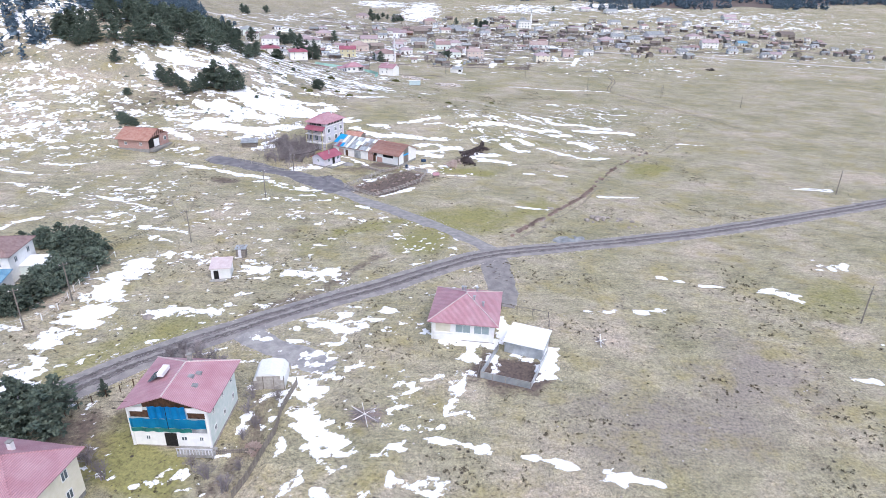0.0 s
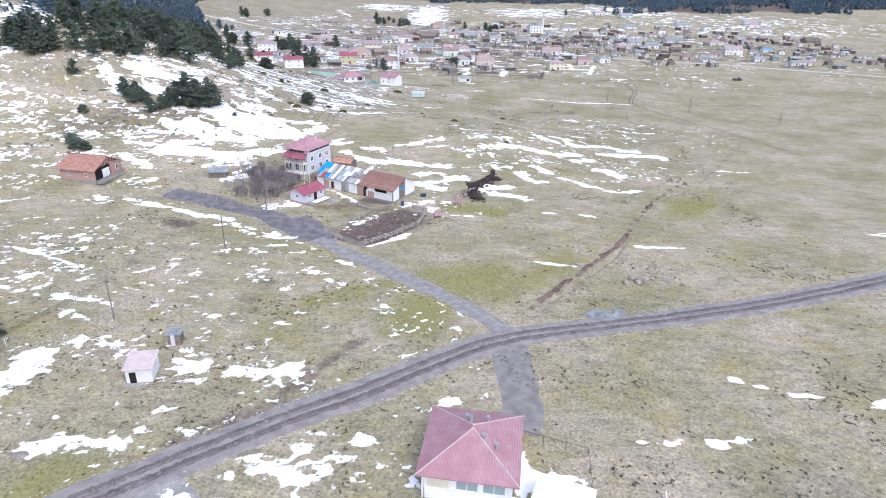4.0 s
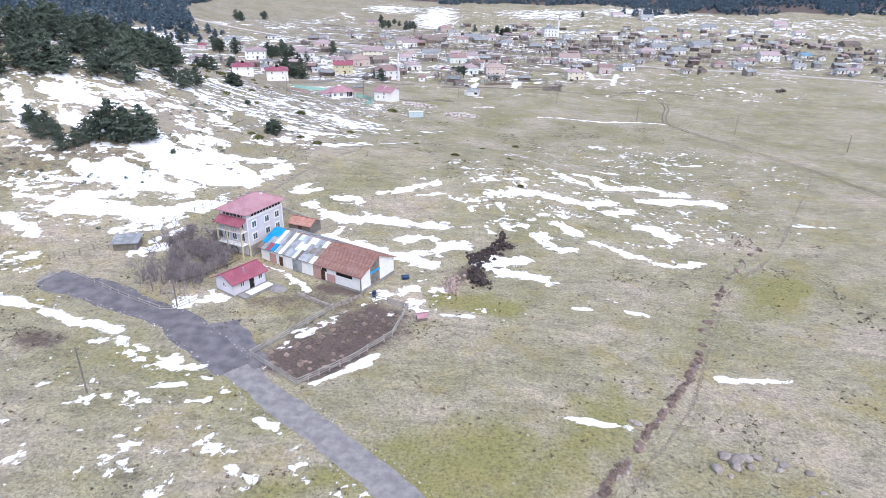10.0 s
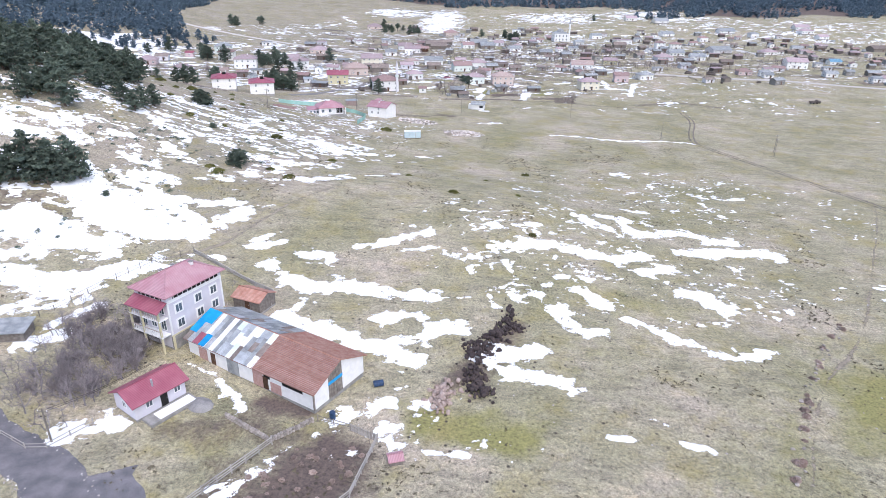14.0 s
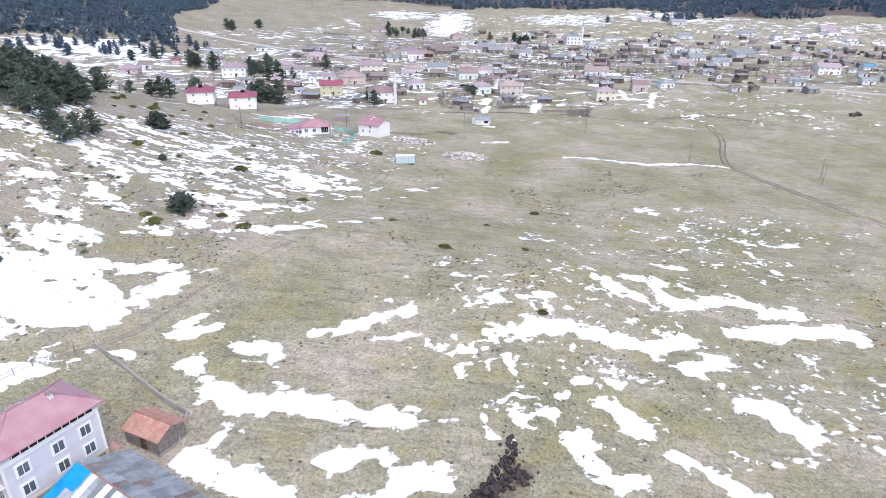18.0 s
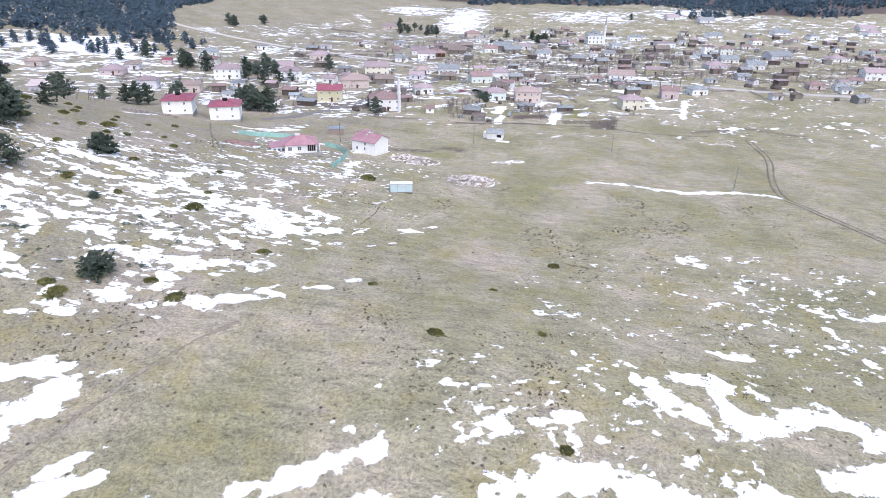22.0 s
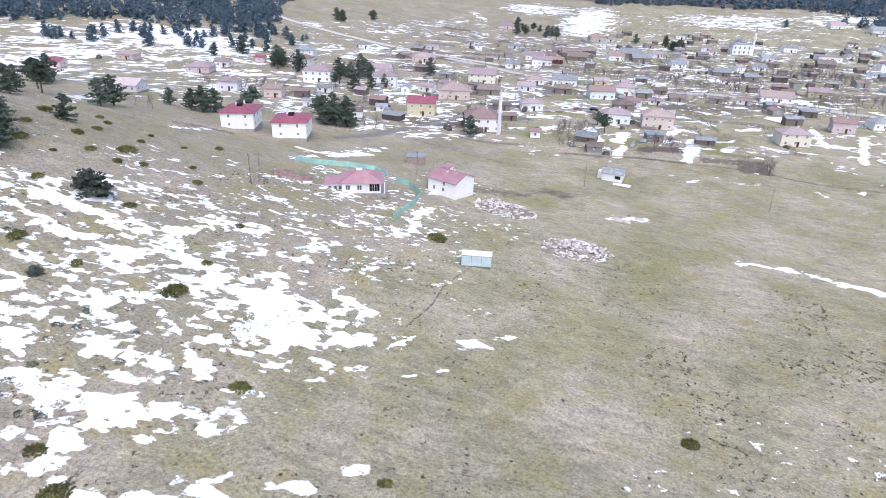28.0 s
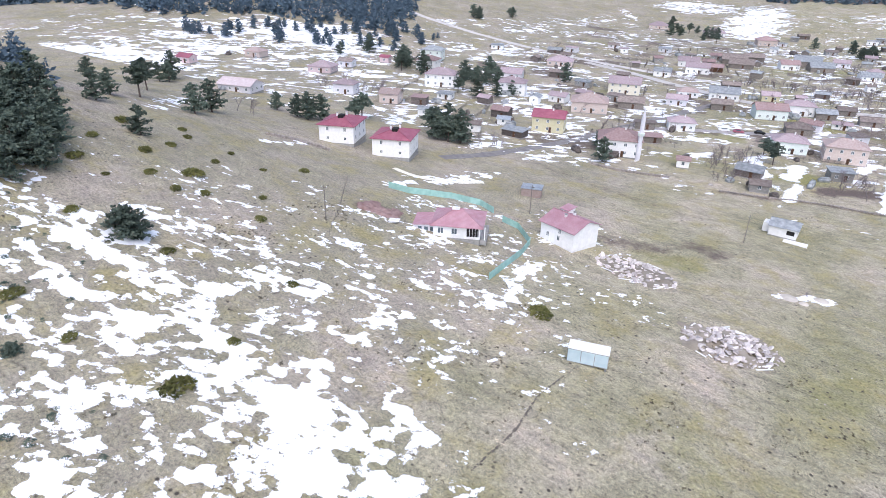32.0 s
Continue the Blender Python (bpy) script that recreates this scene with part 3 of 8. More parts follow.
snow(0.6, (0.8, 13.4), (3.0, 11.0))
snow(0.7, (45.9, 40.8), (52.7, 41.4))
snow(1.1, (57.0, 41.9), (60.3, 42.3), (62.5, 40.9))
snow(0.8, (72.4, 53.1), (76.9, 53.0))
snow(1.6, (82.0, 51.9), (85.8, 51.7), (89.1, 49.3))
snow(0.8, (64.8, 56.3), (69.4, 54.5))
snow(1.7, (101.9, 64.5), (106.2, 64.6))
snow(0.9, (85.4, 22.6), (89.4, 22.1))
snow(1.05, (37.3, 97.0), (47.0, 95.8))
snow(1.05, (63.1, 108.9), (74.5, 109.5))
snow(1.05, (57.2, 76.0), (64.3, 77.8))
snow(1.05, (126.3, 126.8), (137.8, 125.5))
snow(1.05, (112.1, 188.0), (119.2, 185.7))
snow(1.05, (184.1, 263.0), (187.3, 257.6))
snow(0.7, (-15.4, -5.2), (-11.7, -4.5), (-9.2, -2.4))
snow(1.0, (-1.4, 6.1), (-1.3, 11.4), (-0.4, 14.0))
snow(0.7, (-5.9, 2.0), (-5.5, 5.2), (-5.5, 8.0))
snow(0.6, (0.6, 6.3), (0.9, 1.0))
snow(0.7, (93.3, 34.8), (96.3, 33.3))
snow(1.05, (-3.8, 83.8), (1.7, 80.2))
snow(2.8, (-8.2, 152.7), (-1.6, 150.0), (4.6, 147.8))
snow(3.1, (4.8, 147.0), (11.5, 145.4), (15.9, 143.2))
snow(2.2, (8.4, 154.2), (15.0, 156.1))
snow(2.8, (17.7, 152.2), (21.7, 153.7))
snow(1.4, (11.0, 148.8), (17.7, 147.7))
snow(1.9, (38.6, 163.4), (40.8, 159.1), (43.9, 156.3))
snow(1.5, (44.4, 156.0), (48.3, 156.4))
snow(2.6, (45.1, 169.9), (48.9, 166.2))
snow(1.9, (51.8, 162.2), (56.0, 160.2), (59.1, 156.9))
snow(1.8, (59.5, 156.6), (63.8, 155.1))
snow(1.9, (63.8, 153.4), (68.0, 152.0), (73.7, 154.9))
snow(2.5, (66.6, 175.2), (70.8, 172.6), (73.1, 169.7))
snow(2.7, (26.4, 146.3), (30.5, 147.5), (35.1, 148.9))
snow(2.3, (29.5, 142.1), (34.7, 142.1), (39.3, 140.6))
snow(2.1, (7.3, 128.2), (10.8, 130.2), (13.9, 132.8))
snow(1.1, (10.9, 125.4), (14.3, 127.5))
snow(0.7, (18.9, 123.8), (25.1, 123.2))
snow(0.5, (50.7, 133.7), (52.9, 131.9))
snow(0.6, (13.8, 136.0), (15.4, 136.8))
snow(1.0, (-17.7, 137.5), (-12.9, 135.5), (-9.2, 132.0))
snow(1.1, (-9.2, 132.0), (-5.9, 128.6))
snow(1.6, (-26.6, 120.9), (-23.8, 122.4), (-21.7, 124.7))
snow(0.5, (-4.9, 114.2), (-2.3, 116.7), (2.8, 122.6))
snow(0.4, (2.8, 122.6), (5.0, 125.3))
snow(0.4, (52.9, 129.3), (56.6, 128.1))
snow(0.3, (43.7, 129.4), (46.6, 129.2))
snow(1.6, (-52.8, 145.0), (-47.2, 148.0), (-42.6, 151.6))
snow(1.5, (-57.2, 152.5), (-48.2, 151.1), (-42.9, 155.5))
snow(1.4, (-41.4, 158.3), (-37.4, 162.9), (-32.7, 167.9))
snow(2.3, (-43.1, 139.2), (-40.4, 142.0))
snow(0.8, (71.0, 168.3), (80.3, 172.0))
snow(1.6, (-22.6, 175.3), (-19.0, 177.3), (-16.4, 179.0))
snow(1.4, (-22.5, 178.9), (-18.9, 183.4))
snow(2.7, (-10.8, 175.1), (-5.3, 174.9))
snow(0.9, (-9.8, 171.9), (-6.7, 172.1))
snow(2.2, (-16.5, 170.8), (-12.5, 167.6))
snow(3.4, (-10.5, 164.9), (-6.4, 164.1), (-2.6, 164.0))
snow(2.4, (-2.5, 163.7), (4.0, 163.8), (9.1, 163.5))
snow(2.5, (9.3, 162.8), (14.2, 162.9), (16.9, 163.3))
snow(0.8, (18.4, 162.9), (23.8, 163.7))
snow(1.4, (-6.1, 158.1), (-6.9, 155.4))
snow(1.5, (-0.5, 180.6), (5.0, 182.7), (9.7, 185.2))
snow(2.0, (8.7, 185.5), (13.6, 188.2))
snow(1.2, (9.5, 179.8), (15.1, 181.4))
snow(1.1, (17.9, 179.6), (19.9, 178.5))
snow(0.9, (21.8, 182.3), (23.1, 179.4))
snow(0.8, (23.4, 178.3), (25.4, 178.7))
snow(1.6, (26.8, 184.5), (33.3, 186.8))
snow(3.0, (35.5, 189.3), (39.5, 188.9), (44.8, 188.9))
snow(1.9, (45.2, 188.1), (49.1, 187.8))
snow(2.9, (49.8, 187.0), (54.1, 186.8), (60.8, 190.9))
snow(0.8, (30.4, 179.6), (31.1, 175.7), (31.9, 173.1))
snow(0.7, (32.1, 172.1), (34.1, 171.7))
snow(1.9, (25.0, 194.3), (28.2, 194.7))
snow(1.1, (32.5, 196.6), (38.9, 199.6))
snow(0.8, (20.1, 201.4), (26.0, 202.2))
snow(1.5, (48.3, 211.5), (51.8, 209.5))
snow(2.8, (51.6, 208.3), (55.3, 206.2))
snow(2.8, (55.3, 214.0), (61.9, 214.2))
snow(1.3, (59.6, 211.6), (61.4, 207.9))
snow(2.7, (61.8, 205.5), (67.7, 206.7), (73.1, 210.5))
snow(3.0, (76.4, 211.2), (80.2, 208.9))
snow(3.4, (80.9, 206.7), (86.6, 207.4))
snow(3.0, (71.8, 196.9), (78.5, 198.6), (84.4, 201.3))
snow(3.7, (84.7, 200.0), (94.3, 200.5))
snow(1.8, (59.6, 183.5), (66.5, 185.5))
snow(1.2, (59.5, 181.5), (61.3, 180.8))
snow(1.3, (40.7, 174.6), (44.9, 176.8), (46.7, 175.9))
snow(1.0, (38.1, 170.9), (39.7, 172.0))
snow(2.2, (32.5, 165.6), (36.1, 167.3))
snow(1.2, (27.2, 165.0), (27.9, 161.9))
snow(0.8, (27.4, 161.4), (31.1, 161.0))
snow(1.5, (40.2, 165.4), (41.1, 162.1))
snow(1.9, (46.1, 169.8), (47.8, 167.7))
snow(1.3, (47.8, 167.3), (48.1, 163.7))
snow(1.7, (67.0, 176.0), (71.1, 175.1))
snow(2.6, (70.4, 171.9), (73.4, 169.9))
snow(1.7, (65.5, 224.2), (69.9, 225.4))
snow(1.3, (97.1, 246.9), (104.2, 248.2))
snow(1.7, (54.2, 333.2), (68.9, 333.8), (82.5, 329.2))
snow(1.8, (82.3, 328.4), (97.9, 334.2), (113.5, 332.2))
snow(1.6, (69.4, 270.6), (72.8, 268.6))
snow(0.8, (63.3, 251.1), (67.1, 249.4))
snow(0.8, (69.3, 246.9), (71.4, 247.5))
snow(1.4, (91.1, 264.4), (93.1, 263.9))
snow(1.1, (89.5, 240.6), (91.9, 228.2))
snow(0.9, (78.2, 257.6), (82.1, 256.3))
snow(0.8, (89.3, 248.9), (91.5, 247.6))
snow(1.5, (-44.7, 191.7), (-37.3, 192.3), (-31.0, 195.2))
snow(3.0, (-41.9, 186.0), (-34.8, 182.1), (-31.1, 183.4))
snow(2.2, (-30.6, 184.0), (-27.6, 190.6))
snow(0.9, (-27.0, 193.3), (-24.2, 196.8))
snow(4.1, (-50.9, 188.3), (-43.6, 187.1))
snow(2.9, (-47.0, 182.7), (-40.5, 181.1))
snow(1.2, (-45.2, 203.2), (-42.1, 204.2))
snow(3.6, (-56.4, 197.5), (-51.4, 199.0))
snow(3.2, (-64.6, 207.8), (-57.7, 205.4))
snow(2.4, (-34.3, 212.3), (-25.7, 212.2))
snow(2.3, (-37.7, 219.2), (-31.5, 221.3))
snow(0.5, (-38.7, 169.1), (-37.0, 170.6))
snow(1.1, (-36.2, 165.8), (-33.8, 167.9), (-31.7, 170.0))
snow(1.0, (-28.9, 170.6), (-26.1, 170.0))
snow(7.0, (-96.9, 203.3), (-89.8, 205.4), (-82.1, 209.5))
snow(3.7, (-87.3, 190.3), (-83.0, 190.8))
snow(4.7, (-69.8, 193.5), (-62.6, 188.7))
snow(6.4, (-61.4, 186.5), (-53.4, 183.5))
snow(3.1, (-50.5, 179.1), (-42.0, 178.7), (-33.8, 180.4))
snow(2.5, (-34.2, 181.5), (-30.3, 188.7), (-28.3, 192.8))
snow(1.9, (-43.2, 190.4), (-36.7, 191.1), (-32.4, 194.6))
snow(3.1, (-69.9, 215.6), (-60.3, 216.1))
snow(3.0, (-59.5, 214.4), (-49.1, 211.5), (-39.7, 206.6))
snow(2.9, (-70.1, 233.8), (-60.1, 233.9), (-47.5, 232.0))
snow(3.5, (-44.3, 228.0), (-32.1, 226.2), (-18.4, 231.6))
snow(4.0, (-80.0, 266.3), (-65.9, 265.3), (-53.6, 264.0))
snow(4.9, (-51.0, 262.1), (-37.0, 260.8), (-18.2, 265.0))
snow(2.6, (-79.3, 232.5), (-72.1, 234.5), (-60.9, 228.3))
snow(2.0, (-31.0, 217.5), (-20.6, 214.3), (-15.5, 219.3))
snow(5.9, (-66.8, 172.4), (-58.5, 169.6))
snow(2.8, (-53.9, 168.9), (-47.9, 171.4))
snow(3.1, (-75.9, 172.4), (-66.9, 167.8))
snow(2.2, (-80.3, 187.4), (-70.9, 187.0))
snow(2.2, (-66.8, 158.8), (-61.8, 161.5))
snow(3.1, (-105.6, 193.6), (-95.6, 184.4))
snow(3.1, (-99.8, 199.7), (-93.0, 204.4), (-84.6, 203.9))
snow(4.0, (-83.2, 204.2), (-75.7, 207.2))
snow(4.6, (-66.4, 187.2), (-57.3, 182.1))
snow(5.2, (-56.7, 180.6), (-45.2, 178.0), (-36.3, 178.0))
snow(2.9, (-36.3, 178.0), (-30.2, 187.2))
snow(2.1, (-62.0, 196.4), (-48.9, 191.5))
snow(1.9, (-80.1, 154.8), (-70.3, 155.9))
snow(4.2, (-68.5, 152.9), (-57.9, 154.6), (-49.2, 155.5))
snow(3.5, (-49.2, 155.5), (-43.2, 159.7), (-37.4, 165.4))
snow(1.7, (-76.2, 163.5), (-68.7, 165.8))
snow(1.7, (-65.3, 170.0), (-57.7, 162.3))
snow(2.4, (-53.5, 170.3), (-46.2, 166.6))
snow(2.5, (-76.0, 145.8), (-67.6, 141.4))
snow(1.4, (-52.8, 146.3), (-45.3, 152.6), (-41.5, 155.8))
snow(1.2, (-41.1, 157.9), (-33.5, 166.0))
snow(1.1, (-44.7, 136.8), (-42.3, 146.3), (-39.3, 150.6))
snow(2.0, (-65.2, 129.5), (-62.0, 133.0))
snow(0.8, (-57.1, 116.7), (-49.3, 114.2), (-41.9, 113.3))
snow(1.30, (-31.6, 109.2), (-27.1, 104.7), (-24.1, 103.2))
snow(1.30, (-24.1, 103.2), (-17.7, 102.5))
snow(0.3, (-20.9, 96.9), (-16.6, 98.3))
snow(0.6, (-15.9, 101.3), (-13.1, 100.0))
snow(0.3, (-2.9, 92.0), (1.0, 89.4))
snow(2.1, (-26.3, 120.4), (-21.7, 124.2))
snow(0.7, (1.3, 100.6), (5.5, 104.1), (9.5, 108.8))
snow(3.1, (-32.4, 251.6), (-27.0, 250.1))
snow(4.5, (-28.5, 246.9), (-24.4, 249.2))
snow(2.8, (-31.3, 258.3), (-26.9, 256.3))
snow(2.8, (-24.8, 252.9), (-17.8, 254.2))
snow(2.2, (-17.8, 254.2), (-11.9, 259.0))
snow(1.2, (-16.2, 249.7), (-10.2, 250.3))
snow(2.2, (-24.6, 259.2), (-22.6, 263.3))
snow(1.1, (-22.9, 244.0), (-16.5, 245.2))
snow(2.3, (-73.9, 253.6), (-67.0, 254.4), (-61.1, 255.1))
snow(2.1, (-60.7, 254.7), (-54.7, 256.5), (-49.7, 259.7))
snow(2.4, (-49.4, 259.4), (-42.8, 262.5), (-36.4, 261.1))
snow(1.6, (-46.9, 251.3), (-38.0, 246.7))
snow(1.2, (-35.6, 244.9), (-30.7, 241.7), (-25.9, 238.0))
snow(1.0, (-22.4, 236.4), (-18.7, 238.4))
snow(2.1, (-58.2, 238.9), (-52.2, 236.4))
snow(2.2, (-51.0, 234.8), (-45.0, 232.1))
snow(2.0, (-45.7, 234.5), (-39.6, 234.7), (-37.0, 238.7))
snow(1.1, (-44.0, 227.2), (-42.5, 229.0))
snow(1.8, (-48.4, 240.0), (-46.6, 244.8))
snow(2.1, (-40.9, 223.3), (-37.1, 225.3))
snow(1.3, (-34.1, 220.3), (-32.9, 222.0))
snow(1.9, (-33.8, 216.0), (-29.4, 215.9))
snow(1.0, (-38.1, 226.4), (-30.4, 223.5))
snow(0.8, (-15.0, 221.5), (-12.0, 224.1))
snow(0.7, (-7.6, 225.2), (-4.3, 226.9))
snow(0.8, (-2.7, 252.9), (2.3, 257.8))
snow(1.8, (2.8, 266.6), (4.6, 268.1))
snow(1.0, (6.9, 272.0), (9.4, 273.4))
snow(0.5, (-1.1, 230.7), (0.8, 231.9))
snow(0.7, (-8.0, 258.1), (-5.3, 264.8))
snow(0.8, (-36.0, 237.6), (-30.9, 236.8))
snow(1.9, (-79.8, 259.0), (-74.7, 263.1))
snow(1.5, (-71.2, 260.8), (-65.9, 266.4))
snow(1.3, (-63.1, 260.8), (-55.5, 268.4))
snow(1.3, (-54.4, 270.0), (-46.1, 281.1))
snow(1.0, (-37.9, 263.4), (-32.8, 269.4))
snow(1.4, (-55.0, 277.4), (-47.6, 283.4))
snow(1.2, (-41.1, 271.6), (-37.2, 274.9))
snow(2.0, (20.9, 348.5), (30.7, 352.7))
snow(0.9, (-26.9, 261.2), (-22.0, 261.2))
snow(0.8, (-20.2, 262.2), (-15.2, 264.8))
snow(1.3, (-36.4, 276.1), (-33.0, 277.9))
snow(1.1, (-39.6, 271.1), (-39.7, 275.5))
snow(0.8, (-40.8, 261.1), (-34.5, 267.1))
snow(1.0, (-51.6, 275.9), (-46.2, 280.4))
snow(0.9, (-32.4, 282.9), (-31.7, 288.5))
snow(2.2, (-27.1, 318.7), (-23.5, 328.3))
snow(1.8, (-23.3, 303.3), (-18.3, 304.7))
snow(2.1, (-32.9, 334.4), (-31.6, 322.8))
snow(2.1, (-70.3, 338.9), (-63.2, 355.7), (-57.3, 375.8))
snow(3.2, (20.5, 456.9), (18.8, 440.2))
snow(3.2, (5.5, 455.5), (10.3, 437.8))
snow(3.2, (49.4, 458.6), (46.4, 434.3))
snow(4.5, (89.1, 519.6), (98.2, 523.8))
snow(3.2, (37.8, 475.8), (45.4, 475.0))
snow(2.2, (37.6, 450.1), (41.7, 453.2))
snow(1.6, (45.9, 492.8), (52.9, 496.9))
snow(2.6, (69.7, 487.2), (77.7, 491.9))
snow(2.3, (93.4, 474.6), (106.3, 476.2))
snow(2.2, (75.8, 461.5), (83.5, 455.7))
snow(1.3, (89.6, 458.4), (98.8, 458.9))
snow(1.8, (35.7, 536.5), (43.6, 542.0))
snow(4.3, (68.2, 619.4), (75.0, 628.4))
snow(3.8, (73.3, 666.6), (81.4, 665.1))
snow(0.8, (43.7, 397.6), (48.0, 401.2))
snow(1.9, (110.8, 565.7), (119.4, 559.5))
snow(2.5, (20.3, 606.0), (31.2, 604.8))
snow(3.2, (-78.1, 399.3), (-71.9, 404.6))
snow(2.2, (-70.8, 412.2), (-63.2, 421.3))
snow(2.9, (-63.8, 429.1), (-54.1, 449.1))
snow(2.1, (-57.6, 401.9), (-54.7, 409.6))
snow(3.2, (-97.2, 465.0), (-90.6, 480.8))
snow(4.5, (-103.1, 509.3), (-92.6, 526.1))
snow(3.2, (-92.1, 499.6), (-84.2, 493.5))
snow(2.5, (-77.7, 490.7), (-67.9, 504.1))
snow(2.4, (-56.4, 478.5), (-50.2, 489.5))
snow(2.6, (-47.8, 501.1), (-44.4, 510.3))
snow(4.0, (-53.4, 537.3), (-47.9, 532.6))
snow(4.5, (-187.4, 659.1), (-177.9, 701.2))
snow(1.1, (-65.8, 361.1), (-56.9, 373.9))
snow(1.1, (-69.2, 338.2), (-63.9, 357.2))
snow(3.2, (-124.8, 425.6), (-114.0, 438.3))
snow(1.8, (-133.6, 436.1), (-122.8, 437.9))
snow(4.5, (-138.6, 672.3), (-132.7, 680.3))
snow(4.5, (-110.6, 568.6), (-99.6, 576.7))
snow(4.5, (-127.6, 975.5), (-66.9, 976.7))
snow(4.5, (-88.9, 772.9), (-79.2, 784.1))
snow(4.5, (-173.3, 900.3), (-144.5, 858.0))
snow(4.5, (-180.8, 753.5), (-166.9, 771.6))
snow(4.5, (-275.7, 687.7), (-274.3, 711.5))
snow(3.2, (-132.6, 317.8), (-165.7, 359.9))
snow(3.2, (-166.5, 374.5), (-176.0, 407.1))
snow(3.2, (-176.0, 407.1), (-177.8, 422.3))
snow(3.2, (-216.4, 433.8), (-204.5, 455.7))
snow(4.5, (-289.8, 525.7), (-285.6, 554.5))
snow(4.5, (-273.4, 524.4), (-249.3, 532.3))
snow(4.5, (-249.0, 522.0), (-227.3, 527.3))
snow(4.5, (-224.9, 518.8), (-207.6, 524.7))
snow(3.2, (-227.5, 449.7), (-219.1, 454.5))
snow(3.2, (-242.4, 470.4), (-224.1, 476.3))
snow(3.2, (-198.7, 493.4), (-183.7, 500.6))
snow(3.2, (-184.8, 466.5), (-168.1, 473.5))
snow(3.2, (-155.3, 385.8), (-153.0, 394.6))
snow(3.2, (-155.6, 430.9), (-150.9, 440.1))
snow(3.2, (-241.1, 418.7), (-240.2, 429.8))
snow(2.5, (-260.8, 417.1), (-240.9, 414.3))
snow(3.2, (-239.2, 386.0), (-235.8, 397.7))
snow(2.5, (-291.1, 457.2), (-275.0, 463.5))
snow(2.6, (-315.2, 453.3), (-294.2, 458.5))
snow(2.6, (-286.7, 479.1), (-265.9, 481.6))
snow(1.5, (-106.0, 331.4), (-102.9, 346.8))
snow(2.2, (-130.9, 419.1), (-125.6, 431.5))
snow(0.7, (110.2, 97.3), (121.4, 101.6))
snow(0.8, (126.8, 128.2), (138.7, 127.6))
snow(0.6, (186.2, 268.1), (187.5, 258.6))
snow(0.6, (109.8, 186.2), (120.9, 187.2))
snow(0.6, (187.8, 269.9), (188.7, 258.6))
snow(0.9, (62.7, 224.9), (68.5, 224.8))
snow(0.7, (98.8, 247.8), (104.5, 248.9))
snow(0.6, (69.8, 269.0))
snow(0.6, (91.2, 264.7))
snow(0.5, (70.4, 246.5))
snow(0.5, (78.3, 255.5))
snow(0.8, (69.1, 268.9), (73.3, 266.5))
snow(1.5, (-72.6, 350.3), (-62.6, 357.8), (-57.3, 376.0))
snow(1.5, (-33.1, 331.7), (-24.7, 324.9), (-22.0, 307.8))
snow(1.0, (-33.4, 318.4), (-31.7, 328.8))

snow(1.4, (-19.3, 217.2), (-15.6, 217.8))
snow(1.3, (-14.5, 221.6), (-10.8, 221.0))
snow(1.2, (-7.3, 225.0), (-3.7, 226.2))
snow(0.9, (-0.8, 230.2), (1.1, 231.0))
snow(1.3, (-6.8, 108.2), (-2.8, 114.2), (1.2, 120.4))
snow(1.2, (20.0, 77.0), (24.6, 71.6), (28.0, 67.4))
snow(1.6, (-28.0, 107.0), (-22.0, 104.2), (-15.5, 102.2))
snow(1.3, (-69.9, 119.5), (-55.7, 117.4), (-40.8, 112.9), (-32.5, 110.8))
snow(1.6, (22.4, 29.4), (29.0, 28.6))
snow(1.5, (25.4, 28.0), (25.8, 23.0), (24.2, 17.5))
snow(1.5, (31.2, 36.0), (31.0, 31.6))
snow(1.3, (33.6, 33.6), (38.4, 33.0))
snow(1.3, (29.6, 25.0), (29.0, 21.6))
snow(0.9, (32.6, 25.4), (35.2, 24.6))
snow(1.5, (38.8, 27.0), (37.8, 20.6))
snow(2.4, (4.1, 439.3), (12.4, 428.0))
snow(2.4, (21.5, 432.9), (19.1, 418.1))
snow(2.4, (47.6, 446.3), (44.6, 423.4))
snow(2.4, (90.6, 515.7), (98.0, 522.9))
snow(2.4, (69.7, 538.7), (78.0, 539.9))
snow(2.4, (106.1, 474.4), (113.2, 477.7))
snow(2.4, (122.4, 497.8), (111.4, 453.9))
snow(2.4, (42.8, 473.1), (39.0, 462.8))
snow(2.4, (103.3, 504.5), (102.5, 472.8))
snow(2.4, (-8.4, 453.1), (-13.3, 444.8))
snow(2.4, (-50.5, 438.3), (-46.6, 447.1))
snow(2.4, (53.5, 741.5), (67.0, 749.7))
snow(2.4, (64.4, 454.6), (60.4, 445.7))
snow(2.4, (91.7, 581.5), (100.7, 582.4))
snow(2.4, (164.7, 708.5), (183.1, 723.9))
snow(2.4, (-57.5, 534.2), (-49.7, 543.7))
snow(2.4, (20.3, 655.6), (27.9, 666.1))
snow(2.4, (-45.0, 408.4), (-38.6, 418.3))
snow(2.4, (53.5, 497.7), (58.2, 491.9))
snow(2.4, (96.0, 490.7), (100.0, 487.5))
snow(2.4, (141.5, 558.4), (145.3, 553.4))
snow(2.4, (-23.4, 423.1), (-26.5, 416.2))


